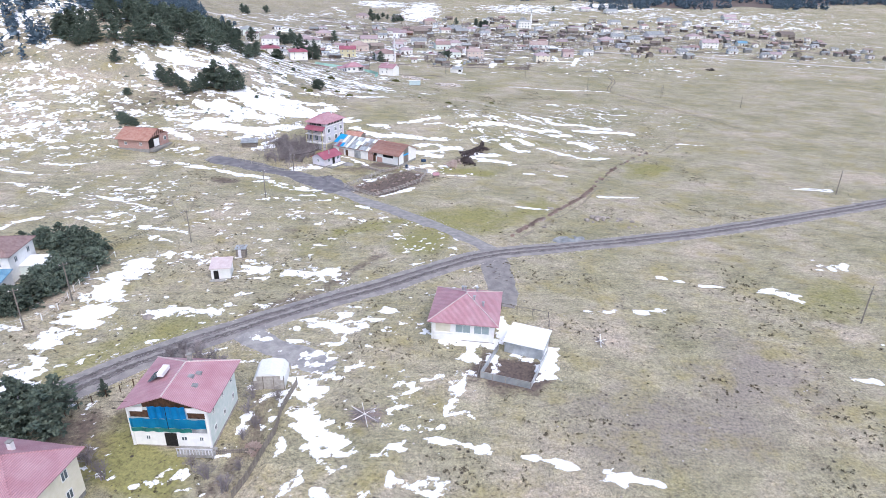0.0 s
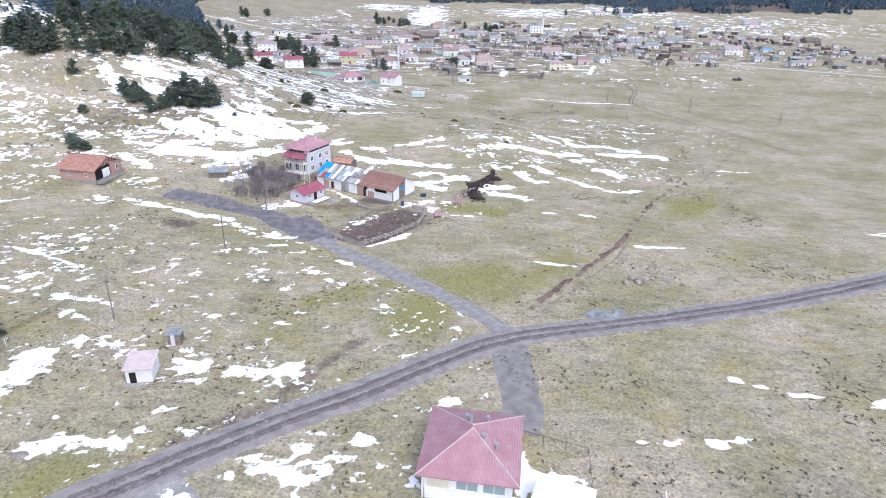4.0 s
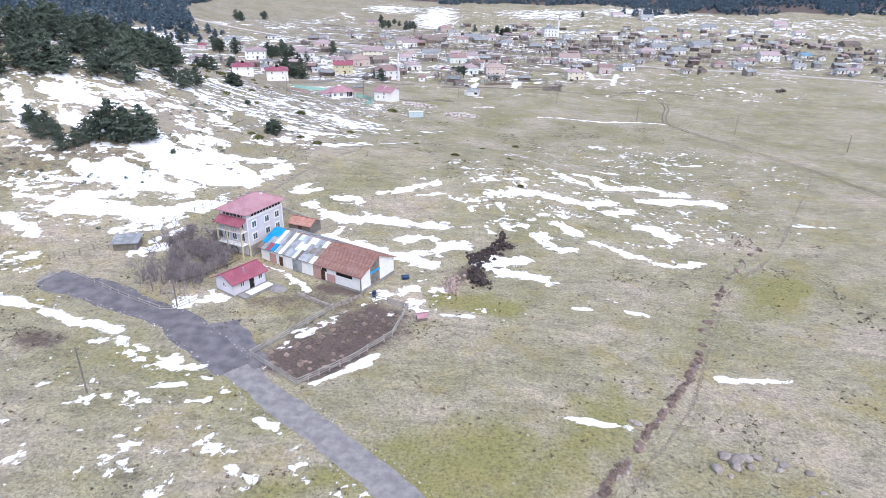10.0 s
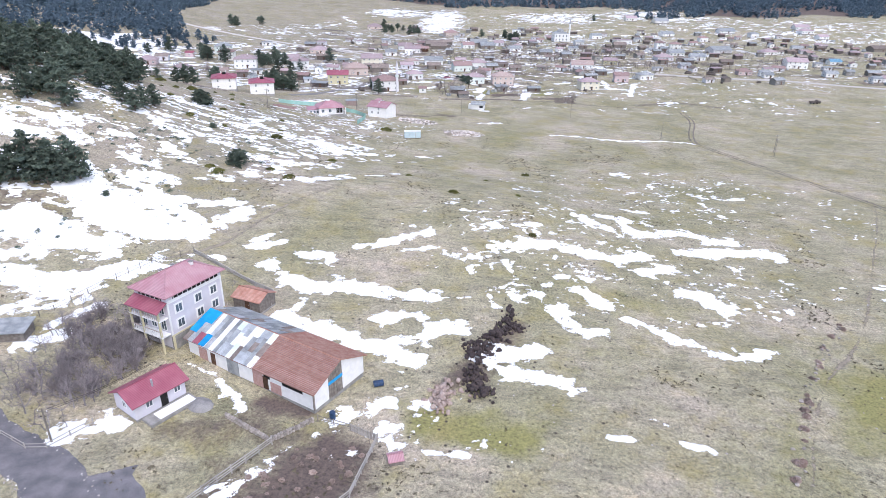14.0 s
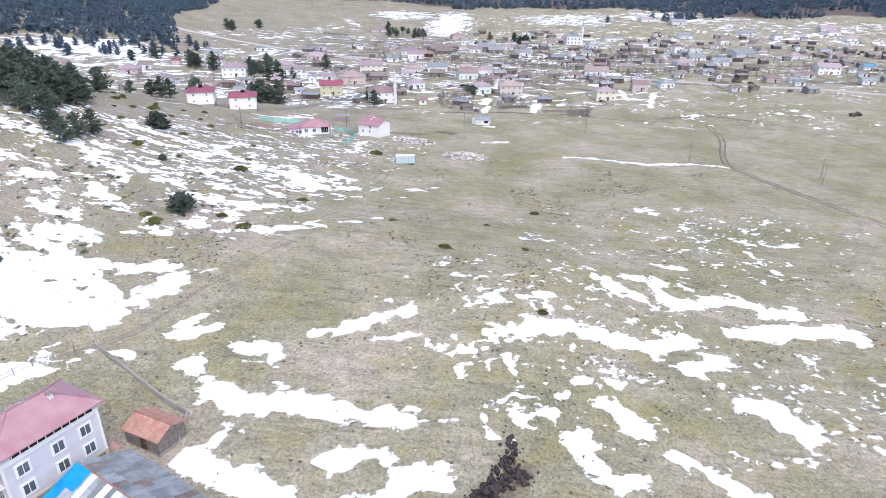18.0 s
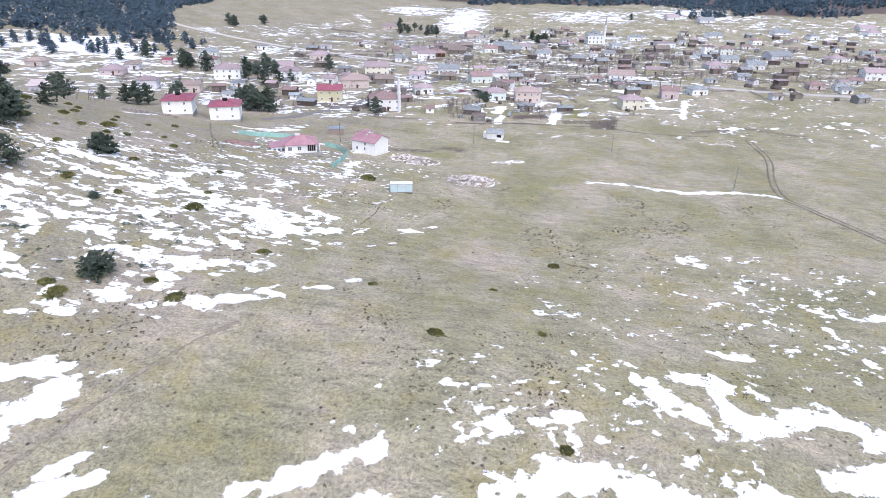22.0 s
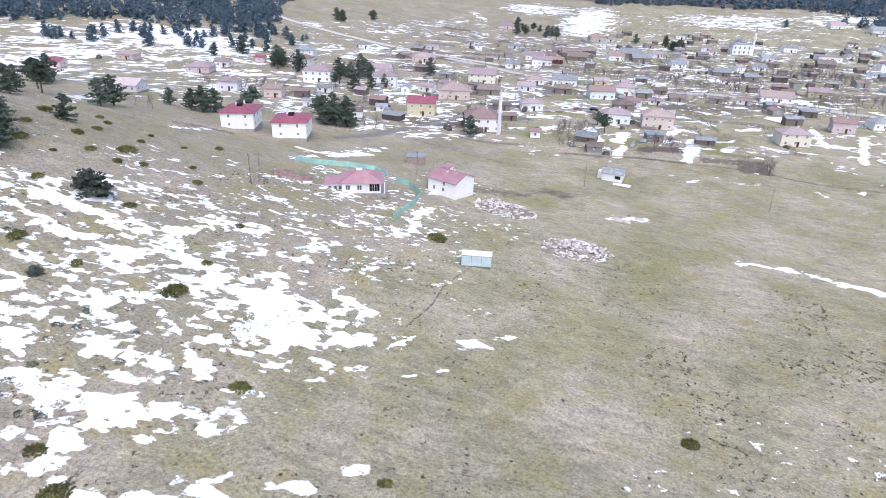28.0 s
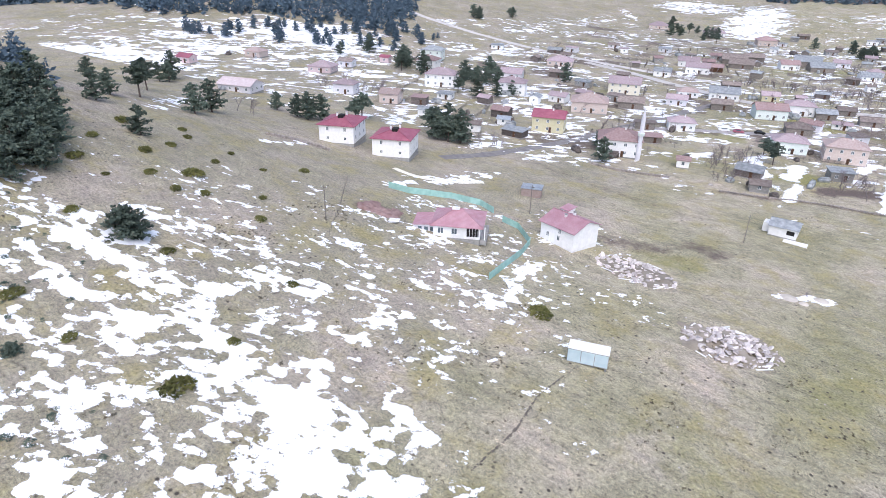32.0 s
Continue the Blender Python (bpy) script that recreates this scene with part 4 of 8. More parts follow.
def snow_field(xs, ys, extra, edge):
    """Signed depth of snow over a grid: lines of old drifts with ragged edges, and a sprinkling where it lies thin."""
    f = np.full(xs.shape, -9.0)
    for half, pts in SNOW:
        ax, ay = np.array(pts).T
        i0, i1 = np.searchsorted(xs[0], (ax.min() - half * 2 - 3, ax.max() + half * 2 + 3))
        j0, j1 = np.searchsorted(ys[:, 0], (ay.min() - half * 2 - 3, ay.max() + half * 2 + 3))
        if i1 > i0 and j1 > j0:
            s = (slice(j0, j1), slice(i0, i1))
            f[s] = np.maximum(f[s], (max(0.42, half - 0.5) - seg_dist(xs[s], ys[s], pts)) / min(max(half, 0.8), 1.8))
    torn = sm(-5, -35, xs) * sm(196, 216, ys)               # on the western slope it is torn into crumbs
    u, v = xs * 0.92 + ys * 0.38, -xs * 0.38 + ys * 0.92
    ragged = fbm(xs, ys * 1.25, 3.4, 21, 2) * edge + fbm(xs, ys * 1.3, 1.3, 61, 3) * edge * 0.85
    f = np.where(torn > 0.3, np.minimum(f, 0.42), f)
    loose = 0.7 + 0.3 * np.maximum(sm(95, 70, ys), torn)   # crumbling by the road and on the slope, whole in the hollows
    f = f + ragged * loose + fbm(xs, ys, 9.0, 27, 2) * 0.35 - 0.2 * (loose - 0.7)
    f = f + torn * (fbm(u / 1.4, v, 3.4, 41, 5) * 2.3 + fbm(u / 1.3, v, 1.0, 47, 2) * 1.3 - 0.3)
    return np.maximum(f, extra)


def sprinkle(xs, ys, zones, seed, size):
    """Thin snow: streaky noise cut at a level set by the zones (x, y, rx, ry, share)."""
    share = np.zeros(xs.shape)
    for x, y, rx, ry, s in zones:
        share = np.maximum(share, s * np.clip(1.6 * (1 - np.hypot((xs - x) / rx, (ys - y) / ry)), 0, 1))
    u, v = xs * 0.92 + ys * 0.38, -xs * 0.38 + ys * 0.92
    nz = 0.75 * fbm(u / 1.6, v, size, seed, 3) + 0.9 * fbm(u / 1.2, v, size * 0.3, seed + 3, 4) + 0.35 * fbm(xs, ys, 30, seed + 7, 2)
    return np.where(share > 0.01, nz * 1.6 - 0.95 + 1.75 * share, -9.0)


def snow_material():
    """Bright old snow that thins out into a fine ragged rim where its depth runs to nothing."""
    m = M["snow"].copy()
    m.name = "thawing_snow"
    n, l = m.node_tree.nodes, m.node_tree.links
    depth = n.new("ShaderNodeAttribute")
    depth.attribute_name = "depth"
    tc = n.new("ShaderNodeTexCoord")
    total = depth.outputs["Fac"]
    for scale, amount in ((0.9, 0.4), (2.4, 0.9), (6.0, 0.7)):
        t = n.new("ShaderNodeTexNoise")
        t.inputs["Scale"].default_value, t.inputs["Detail"].default_value, t.inputs["Roughness"].default_value = scale, 3, 0.65
        l.new(tc.outputs["Object"], t.inputs["Vector"])
        k = n.new("ShaderNodeMath")
        k.operation = "MULTIPLY_ADD"
        l.new(t.outputs["Fac"], k.inputs[0])
        k.inputs[1].default_value = amount
        l.new(total, k.inputs[2])
        total = k.outputs[0]
    cut = n.new("ShaderNodeMapRange")
    cut.inputs["From Min"].default_value, cut.inputs["From Max"].default_value = 1.00, 1.06
    l.new(total, cut.inputs["Value"])
    l.new(cut.outputs["Result"], n["Principled BSDF"].inputs["Alpha"])
    return m


THAW = snow_material()


def lay_snow(name, label, x0, x1, y0, y1, step, zones, seed, edge, thick, size=5.0):
    xs, ys = np.meshgrid(np.arange(x0, x1, step), np.arange(y0, y1, step))
    f = snow_field(xs, ys, sprinkle(xs, ys, zones, seed, size), edge)
    for pts, w in ((MAIN, 3.6), (SIDE, 2.6), (VROAD, 5.0)):
        f = np.minimum(f, (seg_dist(xs, ys, pts) - w) / 1.5 + 0.25 * fbm(xs, ys, 3, 77, 3))
    shade = np.clip((ys - (1080 - 0.06 * xs + 160 * fbm(xs, ys, 120, 6, 3))) / 12, 0, 3) + np.clip((-262 + 0.3 * (ys - 560) - xs) / 12, 0, 3) * (ys > 540)
    f = f - shade                                            # no snow to see under the far woods
    zs = ground_z(xs, ys) + 0.03 + np.clip((f + 0.6) * thick * 0.7, 0, thick)
    wet = f > -0.6
    keep = wet[:-1, :-1] | wet[1:, :-1] | wet[:-1, 1:] | wet[1:, 1:]
    me, used = grid_mesh(name, xs, ys, zs, keep)
    me.attributes.new("depth", "FLOAT", "POINT").data.foreach_set("value", np.clip(f, -2, 2).ravel()[used].astype(np.float32))
    me.materials.append(THAW)
    return tagged(new(name, me), label, "snow", kind="stuff")


lay_snow("snow_near", "white patches of thawing snow on the pasture", -170, 165, -40, 400, 0.36, ((-58, 252, 52, 36, 0.44), (-80, 235, 60, 60, 0.4), (-95, 190, 55, 45, 0.4), (-75, 172, 35, 26, 0.3), (-45, 285, 52, 42, 0.36), (-30, 322, 36, 40, 0.3), (-70, 222, 40, 30, 0.4), (-120, 152, 75, 48, 0.5), (-160, 200, 60, 50, 0.5), (60, 190, 60, 34, 0.06), (85, 240, 60, 40, 0.09), (-30, 45, 60, 60, 0.16), (-55, 85, 60, 40, 0.14), (6, 14, 22, 22, 0.16), (-45, 30, 20, 36, 0.2), (20, 125, 16, 12, 0.2)), 3, 1.7, 0.10, 3.2)
lay_snow("snow_far", "snow patches between the houses and on the far slope", -560, 640, 400, 1250, 1.6, ((0, 640, 480, 300, 0.29), (-140, 700, 130, 90, 0.33), (-110, 450, 120, 90, 0.36), (-250, 440, 170, 120, 0.55), (-260, 520, 80, 60, 0.8), (-300, 400, 60, 50, 0.75), (-40, 900, 40, 130, 0.95), (-110, 960, 70, 60, 0.7), (110, 955, 120, 70, 0.62), (250, 990, 130, 80, 0.6), (40, 770, 60, 40, 0.45), (400, 900, 250, 140, 0.36), (150, 800, 220, 120, 0.3)), 5, 1.2, 0.25, 6.0)


# ---------- building blocks ----------
def part(name, bm, mat, parent, label="", smooth=False):
    """Links a bmesh as one mesh object under a thing or a part."""
    me = bpy.data.meshes.new(name)
    bmesh.ops.recalc_face_normals(bm, faces=bm.faces)
    bm.to_mesh(me)
    bm.free()
    if smooth:
        for f in me.polygons:
            f.use_smooth = True
    me.materials.append(mat)
    ob = new(name, me)
    ob.parent = parent
    return tagged(ob, label)


def box(bm, x0, x1, y0, y1, z0, z1):
    v = [bm.verts.new(p) for p in ((x0, y0, z0), (x1, y0, z0), (x1, y1, z0), (x0, y1, z0), (x0, y0, z1), (x1, y0, z1), (x1, y1, z1), (x0, y1, z1))]
    for f in ((3, 2, 1, 0), (4, 5, 6, 7), (0, 1, 5, 4), (1, 2, 6, 5), (2, 3, 7, 6), (3, 0, 4, 7)):
        bm.faces.new([v[i] for i in f])
    return bm


def boxes(*dims):
    bm = bmesh.new()
    for d in dims:
        box(bm, *d)
    return bm


def beam(bm, a, b, r):
    """A square bar from a to b."""
    a, b = Vector(a), Vector(b)
    d = (b - a).normalized()
    s = d.cross(Vector((0, 0, 1)) if abs(d.z) < 0.9 else Vector((1, 0, 0))).normalized() * r
    t = d.cross(s).normalized() * r
    v = [bm.verts.new(p + o) for p in (a, b) for o in (s + t, s - t, -s - t, -s + t)]
    for f in ((0, 1, 2, 3), (7, 6, 5, 4), (0, 4, 5, 1), (1, 5, 6, 2), (2, 6, 7, 3), (3, 7, 4, 0)):
        bm.faces.new([v[i] for i in f])
    return bm


def slab(bm, tops, faces, rim, t):
    """A roof: top corners and faces, closed below at t metres under them; rim: the outline's corners in order."""
    up = [bm.verts.new(p) for p in tops]
    dn = [bm.verts.new((p[0], p[1], p[2] - t)) for p in tops]
    for f in faces:
        bm.faces.new([up[i] for i in f])
        bm.faces.new([dn[i] for i in reversed(f)])
    for a, b in zip(rim, rim[1:] + rim[:1]):
        bm.faces.new((up[a], dn[a], dn[b], up[b]))
    return bm


SHARED = {}


def shared(key, make):
    if key not in SHARED:
        bm, mat = make()
        me = bpy.data.meshes.new(key[0])
        bmesh.ops.recalc_face_normals(bm, faces=bm.faces)
        bm.to_mesh(me)
        bm.free()
        me.materials.append(mat)
        SHARED[key] = me
    return SHARED[key]


def window_mesh(w, h):
    bm = bmesh.new()
    for d in ((-w / 2, w / 2, -0.06, 0.02, 0, 0.09), (-w / 2, w / 2, -0.06, 0.02, h - 0.09, h), (-w / 2, -w / 2 + 0.09, -0.06, 0.02, 0.09, h - 0.09), (w / 2 - 0.09, w / 2, -0.06, 0.02, 0.09, h - 0.09), (-0.04, 0.04, -0.05, 0.02, 0.09, h - 0.09)):
        box(bm, *d)
    return bm, M["frame"]


def side_pose(side, W, D, along, z):
    """Where something along metres from the left end of a side sits: f front, r right, b back, l left."""
    return {"f": pose(along, 0, z), "r": pose(W, along, z, rz=90), "b": pose(W - along, D, z, rz=180), "l": pose(0, D - along, z, rz=-90)}[side]


def window(parent, side, W, D, along, z, w=1.1, h=1.3):
    ob = new("window", shared(("window", w, h), lambda: window_mesh(w, h)))
    ob.parent, ob.matrix_basis = parent, side_pose(side, W, D, along, z)
    p = new("pane", shared(("pane", w, h), lambda: (boxes((-w / 2 + 0.09, w / 2 - 0.09, -0.025, 0.0, 0.09, h - 0.09)), M["glass"])))
    p.parent = ob
    return ob


def door(parent, side, W, D, along, z=0.0, w=0.95, h=2.05, mat="darkwood"):
    ob = new("door", shared(("door", w, h, mat), lambda: (boxes((-w / 2, w / 2, -0.07, 0.02, 0, h)), M[mat])))
    ob.parent, ob.matrix_basis = parent, side_pose(side, W, D, along, z)
    k = new("door_handle", shared(("door_handle", w), lambda: (boxes((w / 2 - 0.18, w / 2 - 0.1, -0.12, -0.07, 1.0, 1.05)), M["zinc"])))
    k.parent = ob
    return ob


def roof_mesh(kind, W, D, h, rh, o, t=0.14, axis="x"):
    bm = bmesh.new()
    e = -o * rh / (min(W, D) / 2)                    # the eaves drop with the overhang
    c = [(-o, -o), (W + o, -o), (W + o, D + o), (-o, D + o)]
    z0, z1 = h + e + t, h + rh + t
    if kind == "flat":
        slab(bm, [(*p, h + t + (rh if i > 1 else 0)) for i, p in enumerate(c)], [(0, 1, 2, 3)], [0, 1, 2, 3], t)
    elif kind == "half_hip":                         # gable in front, hipped behind
        e = -o * rh / (W / 2)
        z0 = h + e + t
        slab(bm, [(*c[0], z0), (W / 2, -o, z1), (*c[1], z0), (*c[2], z0), (*c[3], z0), (W / 2, D - W * 0.3, z1)], [(0, 1, 5, 4), (1, 2, 3, 5), (3, 4, 5)], [0, 1, 2, 3, 4], t)
    elif kind == "gable" and axis == "x":
        e = -o * rh / (D / 2)
        z0 = h + e + t
        slab(bm, [(*c[0], z0), (*c[1], z0), (W + o, D / 2, z1), (*c[2], z0), (*c[3], z0), (-o, D / 2, z1)], [(0, 1, 2, 5), (5, 2, 3, 4)], [0, 1, 2, 3, 4, 5], t)
    elif kind == "gable":
        e = -o * rh / (W / 2)
        z0 = h + e + t
        slab(bm, [(*c[0], z0), (W / 2, -o, z1), (*c[1], z0), (*c[2], z0), (W / 2, D + o, z1), (*c[3], z0)], [(0, 1, 4, 5), (1, 2, 3, 4)], [0, 1, 2, 3, 4, 5], t)
    else:
        r = min(W, D) / 2
        a, b = ((r, D / 2), (W - r, D / 2)) if W >= D else ((W / 2, r), (W / 2, D - r))
        if abs(W - D) < 0.1:
            b = (b[0], b[1] + 0.15)
            a = (a[0], a[1] - 0.15)
        tops = [(*p, z0) for p in c] + [(*a, z1), (*b, z1)]
        fs = [(0, 1, 5, 4), (1, 2, 5), (2, 3, 4, 5), (3, 0, 4)] if W > D + 0.1 else [(0, 1, 4), (1, 2, 5, 4), (2, 3, 5), (3, 0, 4, 5)]
        slab(bm, tops, fs, [0, 1, 2, 3], t)
    return bm


def ridge_caps(parent, kind, W, D, h, rh, o, mat, axis):
    z = h + rh + 0.16
    bm = bmesh.new()
    if kind == "gable":
        beam(bm, *(((-o, D / 2, z), (W + o, D / 2, z)) if axis == "x" else ((W / 2, -o, z), (W / 2, D + o, z))), 0.09)
    elif kind == "half_hip":
        e = h - o * rh / (W / 2) + 0.15
        b = (W / 2, D - W * 0.3, z)
        beam(bm, (W / 2, -o, z), b, 0.08)
        beam(bm, b, (W + o, D + o, e), 0.08)
        beam(bm, b, (-o, D + o, e), 0.08)
    elif kind == "hip":
        r = min(W, D) / 2
        a, b = ((r, D / 2, z), (W - r, D / 2, z)) if W >= D else ((W / 2, r, z), (W / 2, D - r, z))
        e = h - o * rh / r + 0.15
        if (Vector(a) - Vector(b)).length > 0.05:
            beam(bm, a, b, 0.08)
        lo = [(-o, -o, e), (W + o, -o, e), (W + o, D + o, e), (-o, D + o, e)]
        ends = (a, b, b, a) if W >= D else (a, a, b, b)
        for p, q in zip(lo, ends):
            beam(bm, p, q, 0.07)
    if len(bm.verts):
        part("ridge_cap", bm, mat, parent)
    else:
        bm.free()


def chimney(parent, x, y, z, s=0.5, h=1.2, mat="white"):
    c = part("chimney", boxes((x - s / 2, x + s / 2, y - s / 2, y + s / 2, z - 0.8, z + h)), M[mat], parent)
    part("chimney_cap", boxes((x - s * 0.65, x + s * 0.65, y - s * 0.65, y + s * 0.65, z + h, z + h + 0.1)), M["concrete"], c)


def house(name, label, x, y, rot, W, D, h, roof="hip", rh=1.8, o=0.5, wall="white", top="redtile", axis="x", plinth=0.3, wins=(), doors=(), chimneys=(), category="house", group="", z=None, plinth_mat="concrete", cap=""):
    """A building: x, y its front left corner, rot its turn. wins: (side, count, sill, w, h); doors: (side, along)."""
    c, s = math.cos(radians(rot)), math.sin(radians(rot))
    lows = [gz(x + c * u - s * v, y + s * u + c * v) for u, v in ((0, 0), (W, 0), (W, D), (0, D))]
    base = (sum(lows) / 4 if z is None else z) + plinth
    root = tagged(new(name), label, category, group)
    root.matrix_basis = pose(x, y, base, rz=rot)
    drop = base - min(lows) + 0.3
    part("plinth", boxes((0.05, W - 0.05, 0.05, D - 0.05, -drop, -0.002)), M[plinth_mat], root)
    bm = bmesh.new()
    if roof == "gable":
        pts = [(0, 0), (D, 0), (D, h), (D / 2, h + rh), (0, h)] if axis == "x" else [(0, 0), (W, 0), (W, h), (W / 2, h + rh), (0, h)]
        A = [bm.verts.new((0, p, q) if axis == "x" else (p, 0, q)) for p, q in pts]
        B = [bm.verts.new((W, p, q) if axis == "x" else (p, D, q)) for p, q in pts]
        bm.faces.new(A)
        bm.faces.new(B[::-1])
        for i in range(5):
            j = (i + 1) % 5
            bm.faces.new((A[i], A[j], B[j], B[i]))
    elif roof == "flat":
        box(bm, 0, W, 0, D, 0, h)
        for v in bm.verts:
            if v.co.y > D / 2 and v.co.z > h / 2:
                v.co.z += rh
    else:
        box(bm, 0, W, 0, D, 0, h)
        if roof == "half_hip":
            A = [bm.verts.new(p) for p in ((0, 0, h), (W, 0, h), (W / 2, 0, h + rh), (0, 0.3, h), (W, 0.3, h), (W / 2, 0.3, h + rh))]
            for f in ((0, 1, 2), (5, 4, 3), (0, 2, 5, 3), (2, 1, 4, 5), (1, 0, 3, 4)):
                bm.faces.new([A[i] for i in f])
    part("wall", bm, M[wall], root)
    rf = part("roof", roof_mesh(roof, W, D, h, rh, o, axis=axis), M[top], root)
    ridge_caps(rf, roof, W, D, h, rh, o, M[cap or top], axis)
    for side, count, sill, w, wh in wins:
        L = W if side in "fb" else D
        for i in range(count):
            window(root, side, W, D, L * (i + 0.5) / count, sill, w, wh)
    for side, along in doors:
        door(root, side, W, D, along)
    for u, v, q in chimneys:
        chimney(root, u, v, h + q)
    return root


# ---------- plants ----------
def blades(bm, c, size, n, rng, flat=0.5):
    """A loose tuft of n thin leaves round c."""
    for _ in range(n):
        d = Vector((rng.gauss(0, 1), rng.gauss(0, 1), rng.gauss(0, flat))).normalized()
        s = d.cross(Vector((rng.gauss(0, 1), rng.gauss(0, 1), rng.gauss(0, 1)))).normalized()
        q = Vector(c) + d * size * rng.uniform(0.1, 0.5)
        k = size * rng.uniform(0.5, 1.0)
        v = [bm.verts.new(q - d * k * 0.5), bm.verts.new(q + s * k * 0.32), bm.verts.new(q + d * k * 0.6), bm.verts.new(q - s * k * 0.32)]
        bm.faces.new(v)


def tube(bm, a, b, ra, rb, sides=5):
    a, b = Vector(a), Vector(b)
    d = (b - a).normalized()
    s = d.cross(Vector((0.3, 0.2, 1) if abs(d.z) < 0.9 else (1, 0, 0))).normalized()
    t = d.cross(s)
    lo, hi = [], []
    for i in range(sides):
        w = s * math.cos(2 * math.pi * i / sides) + t * math.sin(2 * math.pi * i / sides)
        lo.append(bm.verts.new(a + w * ra))
        hi.append(bm.verts.new(b + w * rb))
    for i in range(sides):
        j = (i + 1) % sides
        bm.faces.new((lo[i], lo[j], hi[j], hi[i]))
    bm.faces.new(hi[::-1])


def pine_parts(seed, height, spread, kind="pine", blade=11):
    """Trunk with limbs, and a crown of needle tufts at the limbs' ends."""
    rng = random.Random(seed)
    tr, cr = bmesh.new(), bmesh.new()
    lean = Vector((rng.uniform(-0.06, 0.06), rng.uniform(-0.06, 0.06), 1))
    r0 = 0.03 * height
    pts = [lean * (height * k / 4) + Vector((rng.uniform(-1, 1), rng.uniform(-1, 1), 0)) * 0.02 * height * (k > 0) for k in range(5)]
    for k in range(4):
        tube(tr, pts[k], pts[k + 1], r0 * (1 - k * 0.23), r0 * (1 - (k + 1) * 0.23), 7)
    low = {"pine": 0.1, "fir": 0.06, "umbrella": 0.38, "bush": 0.02}[kind]
    n = int((75 if kind == "bush" else 30) + height * 3.4) if blade > 2 else 34
    for i in range(n):
        f = low + (1 - low) * (i + rng.random()) / n
        if kind == "fir":
            reach = spread * (1.02 - f) * rng.uniform(0.75, 1.1)
        elif kind == "bush":
            reach = spread * math.sqrt(max(0.05, 1.05 - f * f)) * rng.uniform(0.6, 1.1)
        elif kind == "umbrella":
            reach = spread * math.sin(math.pi * min(1, (f - low) / (1 - low) * 0.8 + 0.2)) * rng.uniform(0.5, 1.1)
        else:
            reach = spread * (1.0 - ((f - low) / (1 - low)) ** 2.4) * rng.uniform(0.4, 1.2) * (0.55 + 0.45 * min(1, f * 3)) + 0.1 * spread
        a = rng.uniform(0, 2 * math.pi)
        root = lean * (height * f)
        tip = root + Vector((math.cos(a) * reach, math.sin(a) * reach, reach * rng.uniform(-0.12, 0.3)))
        tube(tr, root, tip, r0 * 0.28 * (1.1 - f), 0.015, 3)
        m = max(2, int(reach / 0.5))
        for j in range(m):
            c = root.lerp(tip, (j + 0.9) / m) + Vector((rng.gauss(0, 0.16), rng.gauss(0, 0.16), rng.gauss(0.05, 0.12)))
            blades(cr, c, (0.5 + 0.03 * height) * (1.6 if blade < 4 else 1), blade, rng, 0.45)
    blades(cr, lean * height, 0.6, 6, rng, 1.0)
    return tr, cr


def bm_mesh(bm, name, mat):
    me = bpy.data.meshes.new(name)
    bm.to_mesh(me)
    bm.free()
    me.materials.append(mat)
    return me


def tree_proto(name, label, seed, height, spread, kind, mat="pine", cat="tree"):
    tr, cr = pine_parts(seed, height, spread, kind)
    root = tagged(new(name), label, cat)
    for title, bm, mt in (("trunk", tr, M["bark"]), ("crown", cr, M[mat])):
        ob = new(title, bm_mesh(bm, title, mt))
        ob.parent = root
    root.location = (0, -400, -300)
    return root


def bare_parts(seed, height, stems=1, depth0=5, thick=1.0):
    rng = random.Random(seed)
    bm = bmesh.new()

    def grow(a, d, length, r, depth):
        b = a + d * length
        tube(bm, a, b, r, r * 0.65, 4 if depth > 2 else 3)
        if depth == 0:
            return
        for _ in range(rng.choice((2, 3, 3))):
            e = (d + Vector((rng.gauss(0, 0.42), rng.gauss(0, 0.42), rng.gauss(0.08, 0.25)))).normalized()
            grow(a.lerp(b, rng.uniform(0.6, 1.0)), e, length * rng.uniform(0.6, 0.82), r * 0.62, depth - 1)
    for _ in range(stems):
        d = Vector((rng.gauss(0, 0.18), rng.gauss(0, 0.18), 1)).normalized()
        grow(Vector((rng.gauss(0, 0.15), rng.gauss(0, 0.15), -0.2)) if stems > 1 else Vector((0, 0, -0.2)), d, height * 0.3, height * 0.022 * thick, depth0)
    return bm


PLANTED = {}


def plant(key, x, y, s=1.0, turn=None, label="", z=None):
    """Sets a copy of a plant on the ground."""
    proto = PLANTED[key]
    h = int(abs(x * 13.7 + y * 7.3) * 10)
    m = pose(x, y, (gz(x, y) if z is None else z) - 0.1, rz=(h % 360) if turn is None else turn)
    m = m @ Matrix.Scale(s, 4)
    made = copy_thing(proto, m)
    made.scale = (s, s, s)
    return tagged(made, label)


for i, (hh, sp) in enumerate(((8.2, 3.4), (9.4, 3.8), (7.2, 3.2))):
    PLANTED["pine%d" % i] = tree_proto("pine_tree", "dark green pine with a ragged crown on the hillside", 10 + i, hh, sp, "pine")
PLANTED["fir"] = tree_proto("fir_tree", "dark green fir with a pointed crown", 20, 7.5, 2.9, "fir")
PLANTED["umbrella"] = tree_proto("pine_tree", "old pine with a bare trunk and spreading crown", 30, 8.4, 3.7, "umbrella")
for i in range(3):
    PLANTED["bush%d" % i] = tree_proto("pine_bush", "low wide dark green pine bush among snow", 40 + i, 3.8, 2.9, "bush", cat="bush")


